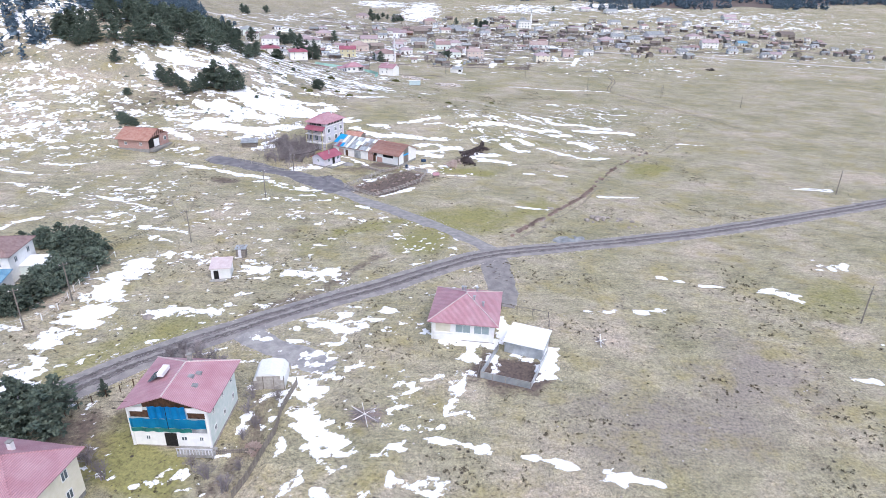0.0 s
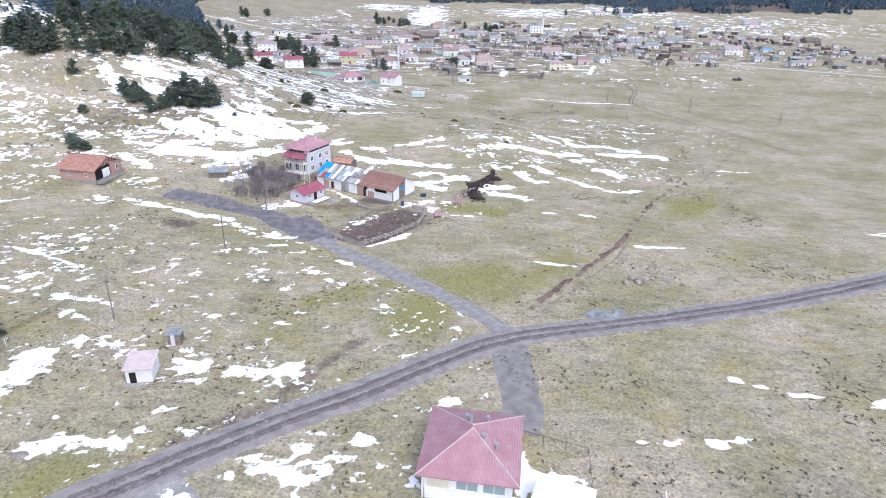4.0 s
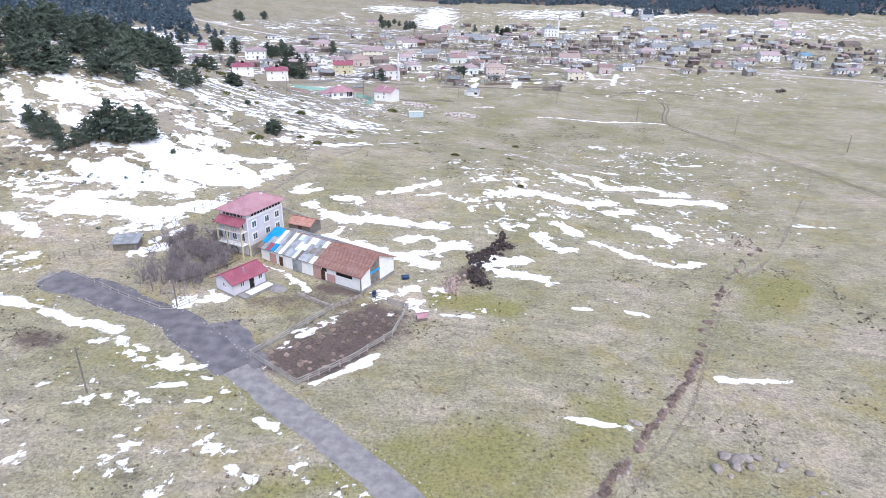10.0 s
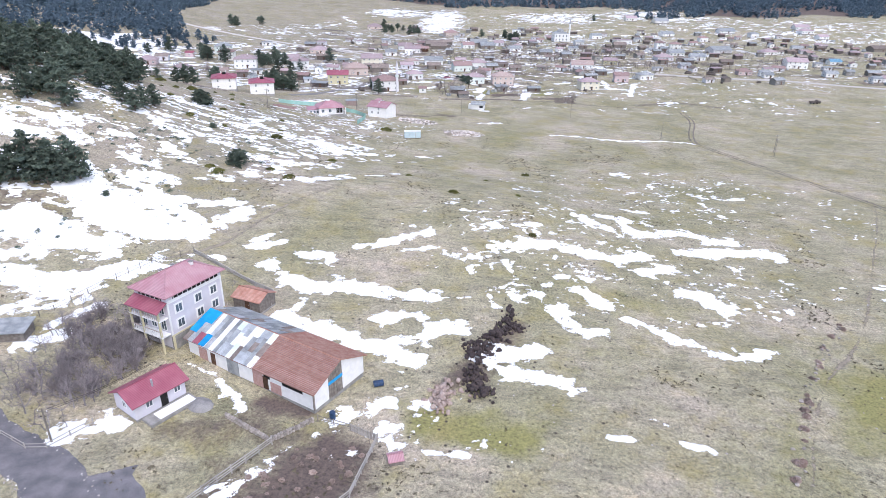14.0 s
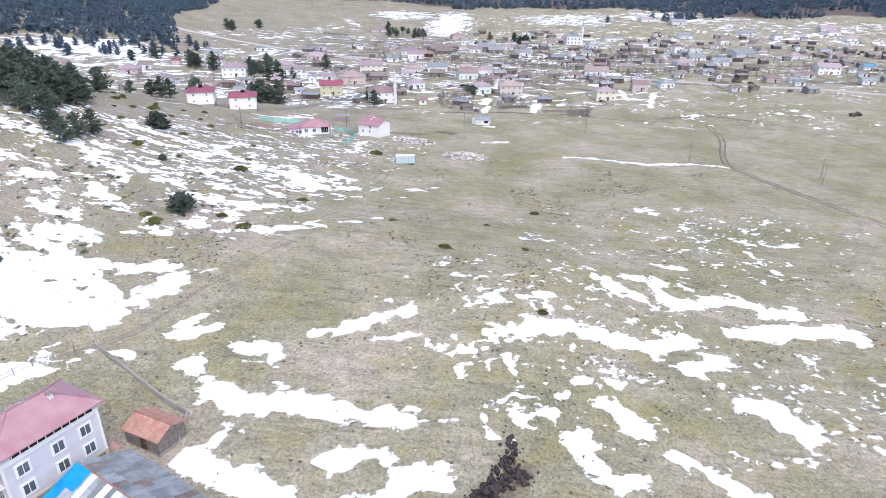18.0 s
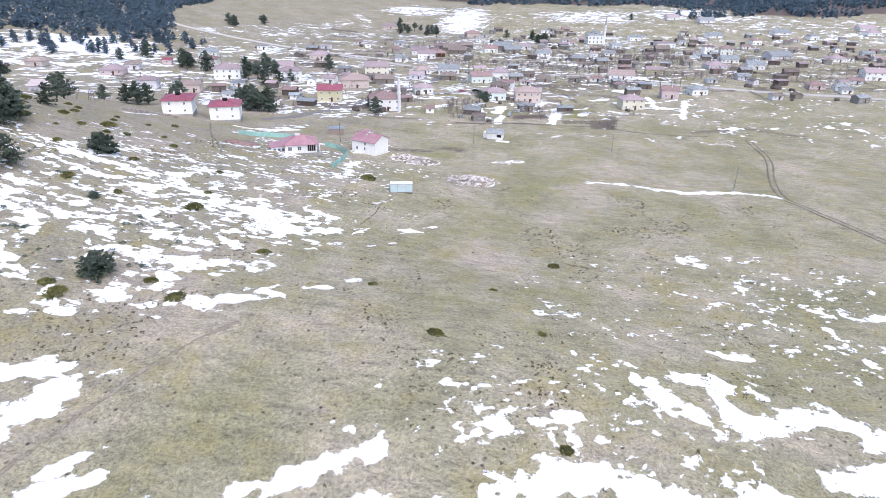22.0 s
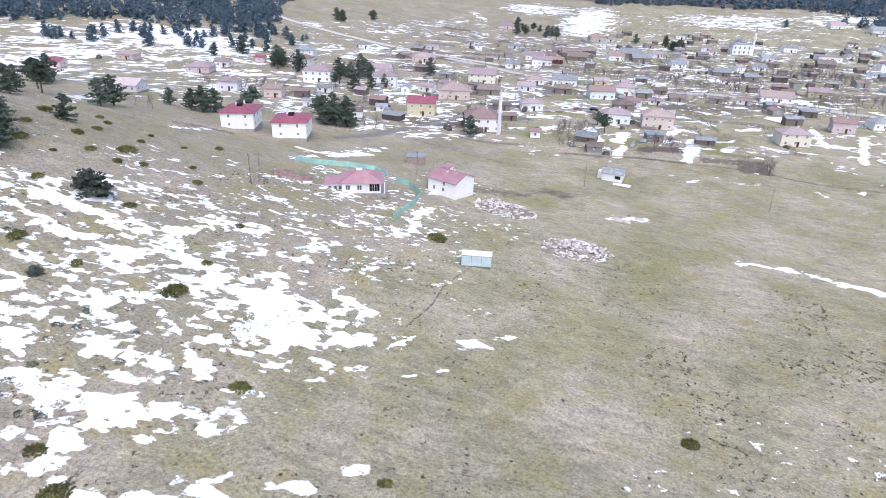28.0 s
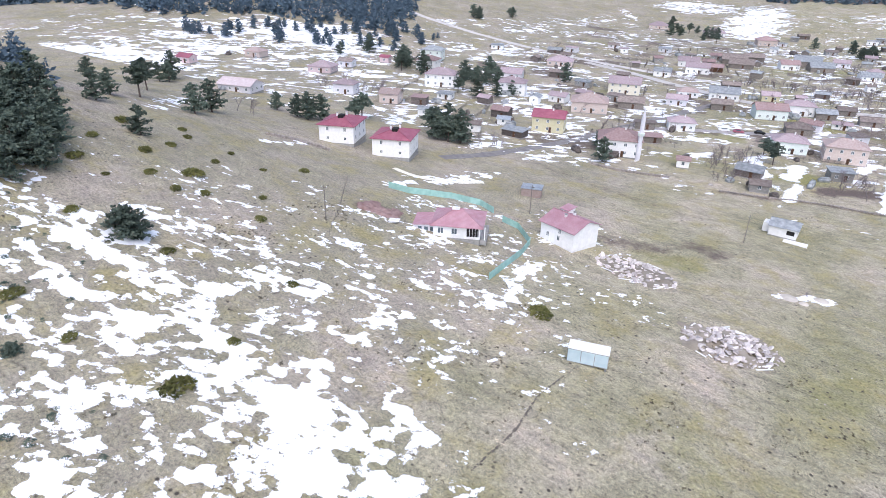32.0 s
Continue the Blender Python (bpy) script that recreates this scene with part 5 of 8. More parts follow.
def simple_plant(key, name, label, bm, mat, cat, title):
    root = tagged(new(name), label, cat)
    ob = new(title, bm_mesh(bm, title, M[mat]))
    ob.parent = root
    root.location = (0, -400, -300)
    PLANTED[key] = root


for i in range(3):
    simple_plant("bare%d" % i, "bare_tree", "leafless grey tree with fine twigs", bare_parts(50 + i, 5.5, 1, 5, 0.7), "twig", "tree", "trunk")
    simple_plant("shrub%d" % i, "bare_shrub", "leafless grey shrub of many thin stems", bare_parts(60 + i, 2.8, 6, 4), "twig", "shrub", "branchwork")


def low_bush(seed, w, h, n):
    rng = random.Random(seed)
    bm = bmesh.new()
    for _ in range(n):
        a, r = rng.uniform(0, 6.28), w * math.sqrt(rng.random())
        blades(bm, (math.cos(a) * r, math.sin(a) * r * 0.8, h * (1 - (r / w) ** 2) * rng.uniform(0.6, 1) + 0.05), 0.35, 4, rng, 0.8)
    return bm


for i in range(3):
    simple_plant("juniper%d" % i, "juniper_bush", "low yellow-green juniper cushion on the slope", low_bush(70 + i, 1.3, 0.55, 150), "juniper", "bush", "foliage")
    simple_plant("brush%d" % i, "dry_bush", "dry brown thorn bush along the ditch", low_bush(80 + i, 0.8, 0.6, 90), "brush", "bush", "foliage")


def mesh_arrays(me):
    v = np.empty(len(me.vertices) * 3, np.float32)
    me.vertices.foreach_get("co", v)
    ls = np.empty(len(me.loops), np.int32)
    me.loops.foreach_get("vertex_index", ls)
    lt = np.empty(len(me.polygons), np.int32)
    me.polygons.foreach_get("loop_total", lt)
    return v.reshape(-1, 3), ls, lt


def many(name, label, cat, sources, places, mat):
    """One mesh of many copies: places of (which source, x, y, z, size, turn)."""
    data = [mesh_arrays(s) for s in sources]
    V, L, T, off = [], [], [], 0
    for k, x, y, z, s, a in places:
        v, ls, lt = data[k]
        c, q = math.cos(a), math.sin(a)
        V.append(np.stack([v[:, 0] * c - v[:, 1] * q, v[:, 0] * q + v[:, 1] * c, v[:, 2]], -1) * s + (x, y, z))
        L.append(ls + off)
        T.append(lt)
        off += len(v)
    V, L, T = np.concatenate(V), np.concatenate(L), np.concatenate(T)
    me = bpy.data.meshes.new(name)
    me.vertices.add(len(V))
    me.vertices.foreach_set("co", V.astype(np.float32).ravel())
    me.loops.add(len(L))
    me.loops.foreach_set("vertex_index", L)
    me.polygons.add(len(T))
    me.polygons.foreach_set("loop_start", np.concatenate([[0], np.cumsum(T)[:-1]]).astype(np.int32))
    me.polygons.foreach_set("loop_total", T)
    me.update()
    me.materials.append(mat)
    return tagged(new(name, me), label, cat, kind="stuff")


def wood_source(seed):
    """A slim far-off conifer of a few large tufts."""
    rng = random.Random(seed)
    bm = bmesh.new()
    for i in range(11):
        f = 0.05 + 0.93 * i / 10
        r = 2.0 * (1.02 - f)
        for k in range(2):
            a = rng.uniform(0, 6.28)
            blades(bm, (math.cos(a) * r * 0.5, math.sin(a) * r * 0.5, 7.4 * f + rng.uniform(-0.3, 0.3)), 2.5 * (1.15 - f) + 0.3, 2, rng, 0.55)
    return bm_mesh(bm, "far_crown", M["hazepine"])


def scatter(n, seed, inside, gap=3.0):
    """Random places inside(x, y) gives a positive density for; x, y from its box."""
    rng = random.Random(seed)
    got = []
    x0, x1, y0, y1, dens = inside
    while n > 0:
        n -= 1
        x, y = rng.uniform(x0, x1), rng.uniform(y0, y1)
        if dens(x, y) > rng.random():
            got.append((x, y))
    return got


# ---------- fences, poles, heaps ----------
def mesh_part(name, me, parent, m, label=""):
    ob = new(name, me)
    ob.parent, ob.matrix_basis = parent, m
    return tagged(ob, label)


def unit_bar(mat):
    return shared(("bar", mat), lambda: (boxes((-0.5, 0.5, -0.5, 0.5, 0, 1)), M[mat]))


def bar(name, parent, a, b, t, mat, wide=None):
    """A squared timber from a to b, t thick."""
    a, b = Vector(a), Vector(b)
    d = b - a
    m = Matrix.Translation(a) @ d.to_track_quat("Z", "Y").to_matrix().to_4x4() @ Matrix.Diagonal((t, wide or t, d.length, 1))
    return mesh_part(name, unit_bar(mat), parent, m)


def along_line(pts, gap):
    """Points every gap metres along a line, with its direction there."""
    out = []
    for (ax, ay), (bx, by) in zip(pts[:-1], pts[1:]):
        n = max(1, round(math.hypot(bx - ax, by - ay) / gap))
        for i in range(n):
            out.append((ax + (bx - ax) * i / n, ay + (by - ay) * i / n, math.degrees(math.atan2(by - ay, bx - ax))))
    out.append((*pts[-1], out[-1][2]))
    return out


def fence(name, label, pts, gap=2.2, h=1.2, rails=(0.4, 0.9), mat="wood", post=0.11, rail=0.07, board=0, panel=None, seed=1):
    """Posts and rails along a line; board: the gap of upright boards; panel: material of sheets hung on it."""
    rng = random.Random(seed)
    root = tagged(new(name), label, "fence")
    root.matrix_basis = pose(*pts[0], 0)
    ox, oy = pts[0]
    ps = along_line(pts, gap)
    for x, y, a in ps:
        z = gz(x, y)
        lean = (rng.uniform(-0.06, 0.06), rng.uniform(-0.06, 0.06))
        bar("post", root, (x - ox, y - oy, z - 0.3), (x - ox + lean[0], y - oy + lean[1], z + h * rng.uniform(0.95, 1.12)), post, mat)
    for (x, y, a), (u, v, _) in zip(ps[:-1], ps[1:]):
        for r in rails:
            bar("rail", root, (x - ox, y - oy, gz(x, y) + r * h + rng.uniform(-0.05, 0.05)), (u - ox, v - oy, gz(u, v) + r * h + rng.uniform(-0.05, 0.05)), rail, mat)
        if panel:
            bm = bmesh.new()
            n = max(2, int(math.hypot(u - x, v - y) / 0.5))
            rows = []
            for i in range(n + 1):
                f = i / n
                px, py = x + (u - x) * f - ox, y + (v - y) * f - oy
                q = 0.03 * (i % 2)
                g = gz(px + ox, py + oy)
                nx, ny = -math.sin(radians(a)), math.cos(radians(a))
                rows.append([bm.verts.new((px + nx * (q + k), py + ny * (q + k), g + zz)) for k, zz in ((-0.03, 0.03), (-0.03, h * 0.97), (0.03, h * 0.97), (0.03, 0.03))])
            for p, q in zip(rows[:-1], rows[1:]):
                for k in range(4):
                    bm.faces.new((p[k], q[k], q[(k + 1) % 4], p[(k + 1) % 4]))
            bm.faces.new(rows[0])
            bm.faces.new(rows[-1][::-1])
            bmesh.ops.recalc_face_normals(bm, faces=bm.faces[:])
            part("panel", bm, M[panel], root)
    if board:
        for x, y, a in along_line(pts, board):
            z = gz(x, y)
            mesh_part("board", unit_bar(mat), root, pose(x - ox, y - oy, z, rng.uniform(-2, 2), rng.uniform(-2, 2), a) @ Matrix.Diagonal((board * 0.82, 0.025, h * rng.uniform(0.88, 1.05), 1)))
    return root


def pole(x, y, h=7.6, label="slim wooden power pole with a cross-arm", turn=0, mat="wood"):
    root = tagged(new("power_pole"), label, "pole", "power poles")
    root.matrix_basis = pose(x, y, gz(x, y), rz=turn)
    bm = bmesh.new()
    tube(bm, (0, 0, -0.5), (0, 0, h), 0.14, 0.09, 8)
    part("pole_shaft", bm, M[mat], root)
    arm = part("cross_arm", boxes((-0.7, 0.7, -0.05, 0.05, h - 0.5, h - 0.4)), M[mat], root)
    for u in (-0.6, 0, 0.6):
        part("insulator", boxes((u - 0.04, u + 0.04, -0.04, 0.04, h - 0.4, h - 0.22)), M["frame"], arm)
    return root


def wire(a, b, sag, label="thin sagging power line between poles"):
    """A sagging line between two points."""
    cu = bpy.data.curves.new("power_line", "CURVE")
    cu.dimensions, cu.bevel_depth, cu.bevel_resolution = "3D", 0.022, 1
    sp = cu.splines.new("POLY")
    sp.points.add(12)
    for i in range(13):
        f = i / 12
        p = Vector(a).lerp(Vector(b), f)
        sp.points[i].co = (p.x, p.y, p.z - sag * 4 * f * (1 - f), 1)
    cu.materials.append(M["dark"])
    return tagged(new("power_line", cu), label, "cable")


def heap(name, label, x, y, rx, ry, h, mat, turn=0, seed=1, rough=0.35, cat="heap"):
    """A loose heap: a lumpy mound that runs out into the ground."""
    n = 34
    bm = bmesh.new()
    rows = []
    c, s = math.cos(radians(turn)), math.sin(radians(turn))
    for j in range(n + 1):
        row = []
        for i in range(n + 1):
            u, v = 2 * i / n - 1, 2 * j / n - 1
            r = math.hypot(u, v)
            px, py = x + (u * rx * c - v * ry * s), y + (u * rx * s + v * ry * c)
            e = max(0.0, r + rough * 1.7 * float(fbm(px, py, 2.2, seed, 4)))
            z = h * max(0.0, 1 - e ** 1.5) + rough * 0.7 * float(fbm(px, py, 0.9, seed + 9, 3)) * max(0, 1 - r) - 0.4 * float(sm(0.82, 1.02, max(e, r)))
            row.append(bm.verts.new((px - x, py - y, gz(px, py) + float(z) - gz(x, y))))
        rows.append(row)
    for j in range(n):
        for i in range(n):
            bm.faces.new((rows[j][i], rows[j][i + 1], rows[j + 1][i + 1], rows[j + 1][i]))
    me = bm_mesh(bm, name, M[mat])
    for f in me.polygons:
        f.use_smooth = True
    ob = tagged(new(name, me), label, cat)
    ob.location = (x, y, gz(x, y))
    return ob


def rock_mesh(seed):
    rng = random.Random(seed)
    bm = bmesh.new()
    bmesh.ops.create_icosphere(bm, subdivisions=2, radius=0.5)
    off = [Vector((rng.gauss(0, 1), rng.gauss(0, 1), rng.gauss(0, 1))).normalized() for _ in range(7)]
    for v in bm.verts:
        for o in off:
            k = v.co.dot(o)
            if k > 0.33:
                v.co -= o * (k - 0.33)
    return bm


ROCKS = [bm_mesh(rock_mesh(i), "boulder", M["stone"]) for i in range(4)]
BLOCKS = [bm_mesh(rock_mesh(10 + i), "stone", M["rubble"]) for i in range(4)]


def boulder(x, y, s, flat=0.6, label="pale lichen-grey field boulder in the grass"):
    ob = tagged(new("boulder", ROCKS[int(x * 10) % 4]), label, "rock", "field boulders")
    ob.matrix_basis = pose(x, y, gz(x, y) + 0.12 * s * flat, 0, 0, (x * 37) % 360) @ Matrix.Diagonal((s, s * 0.8, s * flat, 1))
    return ob


def rubble_heap(name, label, x, y, rx, ry, h, turn, seed, count=150):
    """A spread of broken stone and old timber on a low mound."""
    rng = random.Random(seed)
    root = tagged(new(name), label, "rubble")
    root.matrix_basis = pose(x, y, gz(x, y), rz=turn)
    core = heap("mound", "", x, y, rx, ry, h, "dirt", turn, seed, 0.6)
    core.parent = root
    core.matrix_basis = root.matrix_basis.inverted() @ Matrix.Translation((x, y, gz(x, y)))
    del core["category"]

    def lie(u, v):
        c, s = math.cos(radians(turn)), math.sin(radians(turn))
        return gz(x + u * c - v * s, y + u * s + v * c) - gz(x, y)
    for _ in range(count):
        a, r = rng.uniform(0, 6.28), math.sqrt(rng.random())
        u, v = math.cos(a) * r * rx * 0.95, math.sin(a) * r * ry * 0.95
        s = rng.choice((0.5, 0.7, 0.9, 1.2, 1.8))
        mesh_part("stone", BLOCKS[rng.randrange(4)], root, pose(u, v, lie(u, v) + h * max(0, 1 - r ** 1.7) + 0.1, rng.uniform(-30, 30), rng.uniform(-30, 30), rng.uniform(0, 360)) @ Matrix.Diagonal((s, s * 0.7, s * 0.35, 1)))
    for _ in range(26):
        a, r = rng.uniform(0, 6.28), rng.uniform(0.55, 1.0)
        u, v = math.cos(a) * r * rx, math.sin(a) * r * ry
        k = rng.uniform(1.4, 3.6)
        w = a + 1.57 + rng.uniform(-0.4, 0.4)
        bar("timber", root, (u - math.cos(w) * k / 2, v - math.sin(w) * k / 2, lie(u, v) + 0.18), (u + math.cos(w) * k / 2, v + math.sin(w) * k / 2, lie(u, v) + rng.uniform(0.15, 0.45)), 0.25, "white", 0.12)
    return root


# ---------- the near houses ----------
def local_box(name, parent, dims, mat, label=""):
    return part(name, boxes(dims), M[mat], parent, label)


def blue_house():
    W, D, h, rh = 10.0, 9.6, 6.2, 1.8
    r = house("balcony_house", "white house with red roof and blue tarpaulin over its balconies", -17.4, 1.7, 0, W, D, h, "half_hip", rh, 0.8, "mint", "redmetal", "y", 0.4, cap="blush", wins=(("r", 3, 1.2, 0.7, 1.0), ("r", 3, 4.0, 0.7, 1.0)), plinth_mat="stone")
    # front: whitewashed ground floor, sheeted balcony, timber gable
    local_box("ground_floor_front", r, (0.0, W, -0.12, 0, 0.0, 2.2), "white")
    for x, w in ((2.0, 0.6), (6.6, 0.8), (8.8, 0.6)):
        window(r, "f", W, D, x, 0.9, w, 0.7).location.y = -0.14
    d = door(r, "f", W, D, 4.9, 0, 1.5, 2.0, "dark")
    d.location.y = -0.14
    local_box("side_post", r, (-0.05, 0.25, -0.3, 0, 0.0, 6.0), "white")
    local_box("side_post", r, (W - 0.25, W + 0.05, -0.3, 0, 0.0, 6.0), "white")
    for z0, z1, x0, x1, mat in ((2.3, 2.95, 0.15, W - 2.2, "greentarp"), (2.95, 4.4, 0.15, W - 0.3, "tealtarp"), (4.4, 6.3, 2.7, W - 2.6, "tarp")):
        bm = bmesh.new()
        n = 24
        rows = [[bm.verts.new((x0 + (x1 - x0) * i / n, -0.32 - 0.08 * math.sin(i * 1.3) - 0.05 * k, z0 + (z1 - z0) * k)) for i in range(n + 1)] for k in (0, 1)]
        for i in range(n):
            bm.faces.new((rows[0][i], rows[0][i + 1], rows[1][i + 1], rows[1][i]))
        bmesh.ops.solidify(bm, geom=bm.faces[:], thickness=0.02)
        part("tarpaulin", bm, M[mat], r, "taut sheet of %s tarpaulin" % {"tarp": "blue", "tealtarp": "bright blue", "greentarp": "green"}[mat])
    local_box("rope", r, (4.95, 5.0, -0.48, -0.44, 2.4, 6.3), "dark")
    local_box("corrugated_panel", r, (W - 2.2, W - 0.3, -0.3, -0.24, 2.3, 2.95), "greyroof")
    for x0, x1 in ((0.25, 2.6), (W - 2.5, W - 0.25)):
        local_box("recess", r, (x0, x1, -0.1, 0, 4.4, 5.4), "darkwood")
        local_box("white_panel", r, (x0, x1 - 0.6 * (x0 < 1), -0.3, -0.2, 5.4, 6.1), "white")
    for i in range(24):                       # upright boards of the gable
        x = 2.0 + i * 0.26
        top = h + rh * (1 - abs(x + 0.12 - W / 2) / (W / 2)) - 0.05
        local_box("gable_board", r, (x, x + 0.22, -0.14 - 0.02 * (i % 2), 0, 6.0, top), "darkwood")
    slab_ = local_box("terrace", r, (6.0, W + 0.6, -1.6, -0.02, -0.5, -0.05), "concrete")
    for i in range(12):
        bar("baluster", slab_, (6.1 + i * 0.4, -1.55, -0.05), (6.1 + i * 0.4, -1.55, 0.8), 0.08, "grey")
    bar("handrail", slab_, (6.0, -1.55, 0.82), (W + 0.6, -1.55, 0.82), 0.1, "grey")
    chimney(r, 5.2, 7.4, h + rh * 0.8, 0.5, 1.1, "concrete")
    z = h + rh * 0.55
    tank = local_box("solar_heater", r, (2.6, 3.4, 3.4, 5.4, z + 0.75, z + 1.25), "white", "white solar water tank on the roof")
    part("collector", slab(bmesh.new(), [(1.2, 3.4, z - 0.1), (2.7, 3.4, z + 0.8), (2.7, 5.4, z + 0.8), (1.2, 5.4, z - 0.1)], [(0, 1, 2, 3)], [0, 1, 2, 3], 0.08), M["glass"], tank)
    for u, v in ((7.2, 5.2), (7.6, 2.8), (6.6, 4.2)):
        zz = h + rh * (1 - (u - 5) / 5)
        local_box("roof_box", r, (u - 0.35, u + 0.35, v - 0.3, v + 0.3, zz - 0.1, zz + 0.35), "greyroof", "grey vent box on the roof")
    return r


def bungalow():
    W, D, h, rh = 10.4, 11.0, 3.0, 2.3
    r = house("bungalow", "white bungalow with a pinkish red hip roof", 19.2, 30.0, -6, W, D, h, "hip", rh, 0.75, "white", "redmetal", plinth=0.9, plinth_mat="white", cap="blush", wins=(("r", 3, 0.9, 0.9, 1.1),))
    for x in (5.2, 8.3):
        w = window(r, "f", W, D, x, 0.7, 2.6, 1.6)
        # added panel over the pane, the reflected sky painted as its colour
        local_box("sheer_curtain", w, (-1.2, 1.2, -0.034, -0.027, 0.1, 1.5), "paleglass", "window pane with the sky's reflection in its colour")
    local_box("porch_recess", r, (0.6, 3.1, -0.05, 0, 0.2, 2.4), "cream")
    local_box("porch_wall", r, (0.3, 3.6, -0.35, -0.05, -0.8, 0.7), "white")
    for i in range(4):
        local_box("balustrade_bar", r, (0.35, 1.3, -0.4, -0.34, -0.05 + i * 0.2, 0.03 + i * 0.2), "frame")
    local_box("porch_post", r, (-0.05, 0.2, -0.3, -0.05, -0.8, 2.9), "white")
    local_box("footing", r, (-0.1, W + 0.1, -0.15, 0.05, -1.1, -0.75), "concrete")
    for u, v, q in ((4.3, 7.2, 1.7), (4.8, 6.8, 1.9), (6.8, 7.6, 1.5), (6.6, 4.2, 1.6), (8.2, 3.6, 0.9)):
        bm = bmesh.new()
        tube(bm, (u, v, h + q - 0.5), (u, v, h + q + 0.9), 0.16, 0.16, 8)
        pp = part("flue_pipe", bm, M["zinc"], r)
        local_box("flue_cap", pp, (u - 0.24, u + 0.24, v - 0.24, v + 0.24, h + q + 0.9, h + q + 1.0), "zinc")
    return r


def brick_shell():
    W, D, h, rh = 10.2, 10.0, 3.0, 2.3
    r = house("brick_shell_house", "unfinished pink brick house with a faded tiled roof", -84.0, 127.6, -8, W, D, h, "gable", rh, 0.7, "brick", "barntile", "x", 0.4, wins=(("f", 2, 1.0, 0.9, 1.0),))
    # dark panel painted as the shade inside the open gable
    local_box("gable_opening", r, (W, W + 0.06, 0.3, 5.8, 0.1, 3.2), "dark")
    local_box("back_wall", r, (W + 0.02, W + 0.12, 2.9, 5.6, 0.1, 2.4), "white")
    local_box("brick_bay", r, (W, W + 0.5, 5.9, D, -0.2, 3.4), "brick")
    w = window(r, "r", W, D, 8.2, 1.1, 1.3, 1.3)
    w.location.x = W + 0.52
    for i in range(9):
        v = 0.6 + i * 1.1
        top = h + rh * (1 - abs(v - D / 2) / (D / 2))
        bar("rafter", r, (W + 0.1, v, h - 0.2), (W + 0.1, v, top), 0.1, "darkwood")
    bar("tie_beam", r, (W + 0.15, 0, h), (W + 0.15, D, h), 0.16, "darkwood")
    local_box("ledge", r, (W, W + 1.8, 0.2, D, -0.8, -0.15), "concrete")
    return r


def tower_house():
    W, D, h = 10.8, 7.0, 9.2
    r = house("tower_house", "tall whitewashed house with red metal roof and balconies", -21.4, 140.6, 67, W, D, h, "hip", 1.9, 0.6, "lilac", "redmetal", "x", 0.1)
    local_box("basement_band", r, (-0.03, W + 0.03, -0.03, 0.2, -0.4, 2.0), "concrete")
    local_box("cornice", r, (-0.05, W + 0.05, -0.08, 0, 2.0, 2.25), "yellow")
    for x in (0.2, 4.5, 8.6, W - 0.2):
        local_box("pillar", r, (x - 0.2, x + 0.2, -0.1, 0, -0.4, 2.0), "yellow")
    for row, z in enumerate((3.0, 5.6)):
        for x in (2.0, 5.8, 8.9):
            w = window(r, "f", W, D, x, z, 1.3, 1.4)
            w.location.y = -0.05
            for d in ((-0.82, 0.82, -0.02, 0.05, -0.17, 0.0), (-0.82, 0.82, -0.02, 0.05, 1.4, 1.57), (-0.82, -0.65, -0.02, 0.05, 0.0, 1.4), (0.65, 0.82, -0.02, 0.05, 0.0, 1.4)):
                local_box("surround", w, d, "frame")
    for u in (0.0, W - 0.3):
        local_box("corner_band", r, (u, u + 0.3, -0.05, 0, 2.25, 8.1), "frame")
    local_box("parapet_band", r, (0.3, W - 0.3, -0.06, 0, 7.6, 8.15), "frame")
    ribbon = local_box("ribbon_window", r, (1.2, W - 0.5, -0.06, 0, 8.1, 8.95), "dark")
    for i in range(11):
        bar("mullion", ribbon, (1.3 + i * 0.89, -0.08, 8.1), (1.3 + i * 0.89, -0.08, 8.95), 0.09, "white")
    side = local_box("ribbon_window", r, (-0.06, 0, 1.0, D - 1.0, 8.1, 8.9), "dark")
    for i in range(5):
        bar("mullion", side, (-0.08, 1.3 + i, 8.1), (-0.08, 1.3 + i, 8.9), 0.09, "white")
    # balconies on the garden side, sheltered by a red lean-to
    for z in (2.6, 5.4):
        deck = local_box("balcony", r, (-1.6, 0, 0.2, D, z - 0.2, z), "white")
        for i in range(15):
            bar("baluster", deck, (-1.55, 0.3 + i * 0.46, z), (-1.55, 0.3 + i * 0.46, z + 0.9), 0.06, "salmon" if z > 4 else "frame")
        bar("handrail", deck, (-1.55, 0.2, z + 0.92), (-1.55, D, z + 0.92), 0.1, "salmon")
    for v in (0.4, 4.2, D - 0.3):
        local_box("column", r, (-1.6, -1.35, v - 0.13, v + 0.13, -0.6, 7.0), "yellow")
    part("lean_to_roof", slab(bmesh.new(), [(-2.0, -0.1, 6.9), (0, -0.1, 8.0), (0, D + 0.1, 8.0), (-2.0, D + 0.1, 6.9)], [(0, 1, 2, 3)], [0, 1, 2, 3], 0.1), M["crimson"], r)
    for v in (1.3, 3.4, 5.6):
        window(r, "l", W, D, v, 5.7, 1.2, 1.9)
        window(r, "l", W, D, v, 2.9, 1.2, 1.9)
    for u, v, q in ((7.6, 2.6, 1.3), (3.4, 4.6, 1.1), (5.6, 4.4, 1.2)):
        chimney(r, u, v, h + q, 0.5, 0.7, "white")
    return r


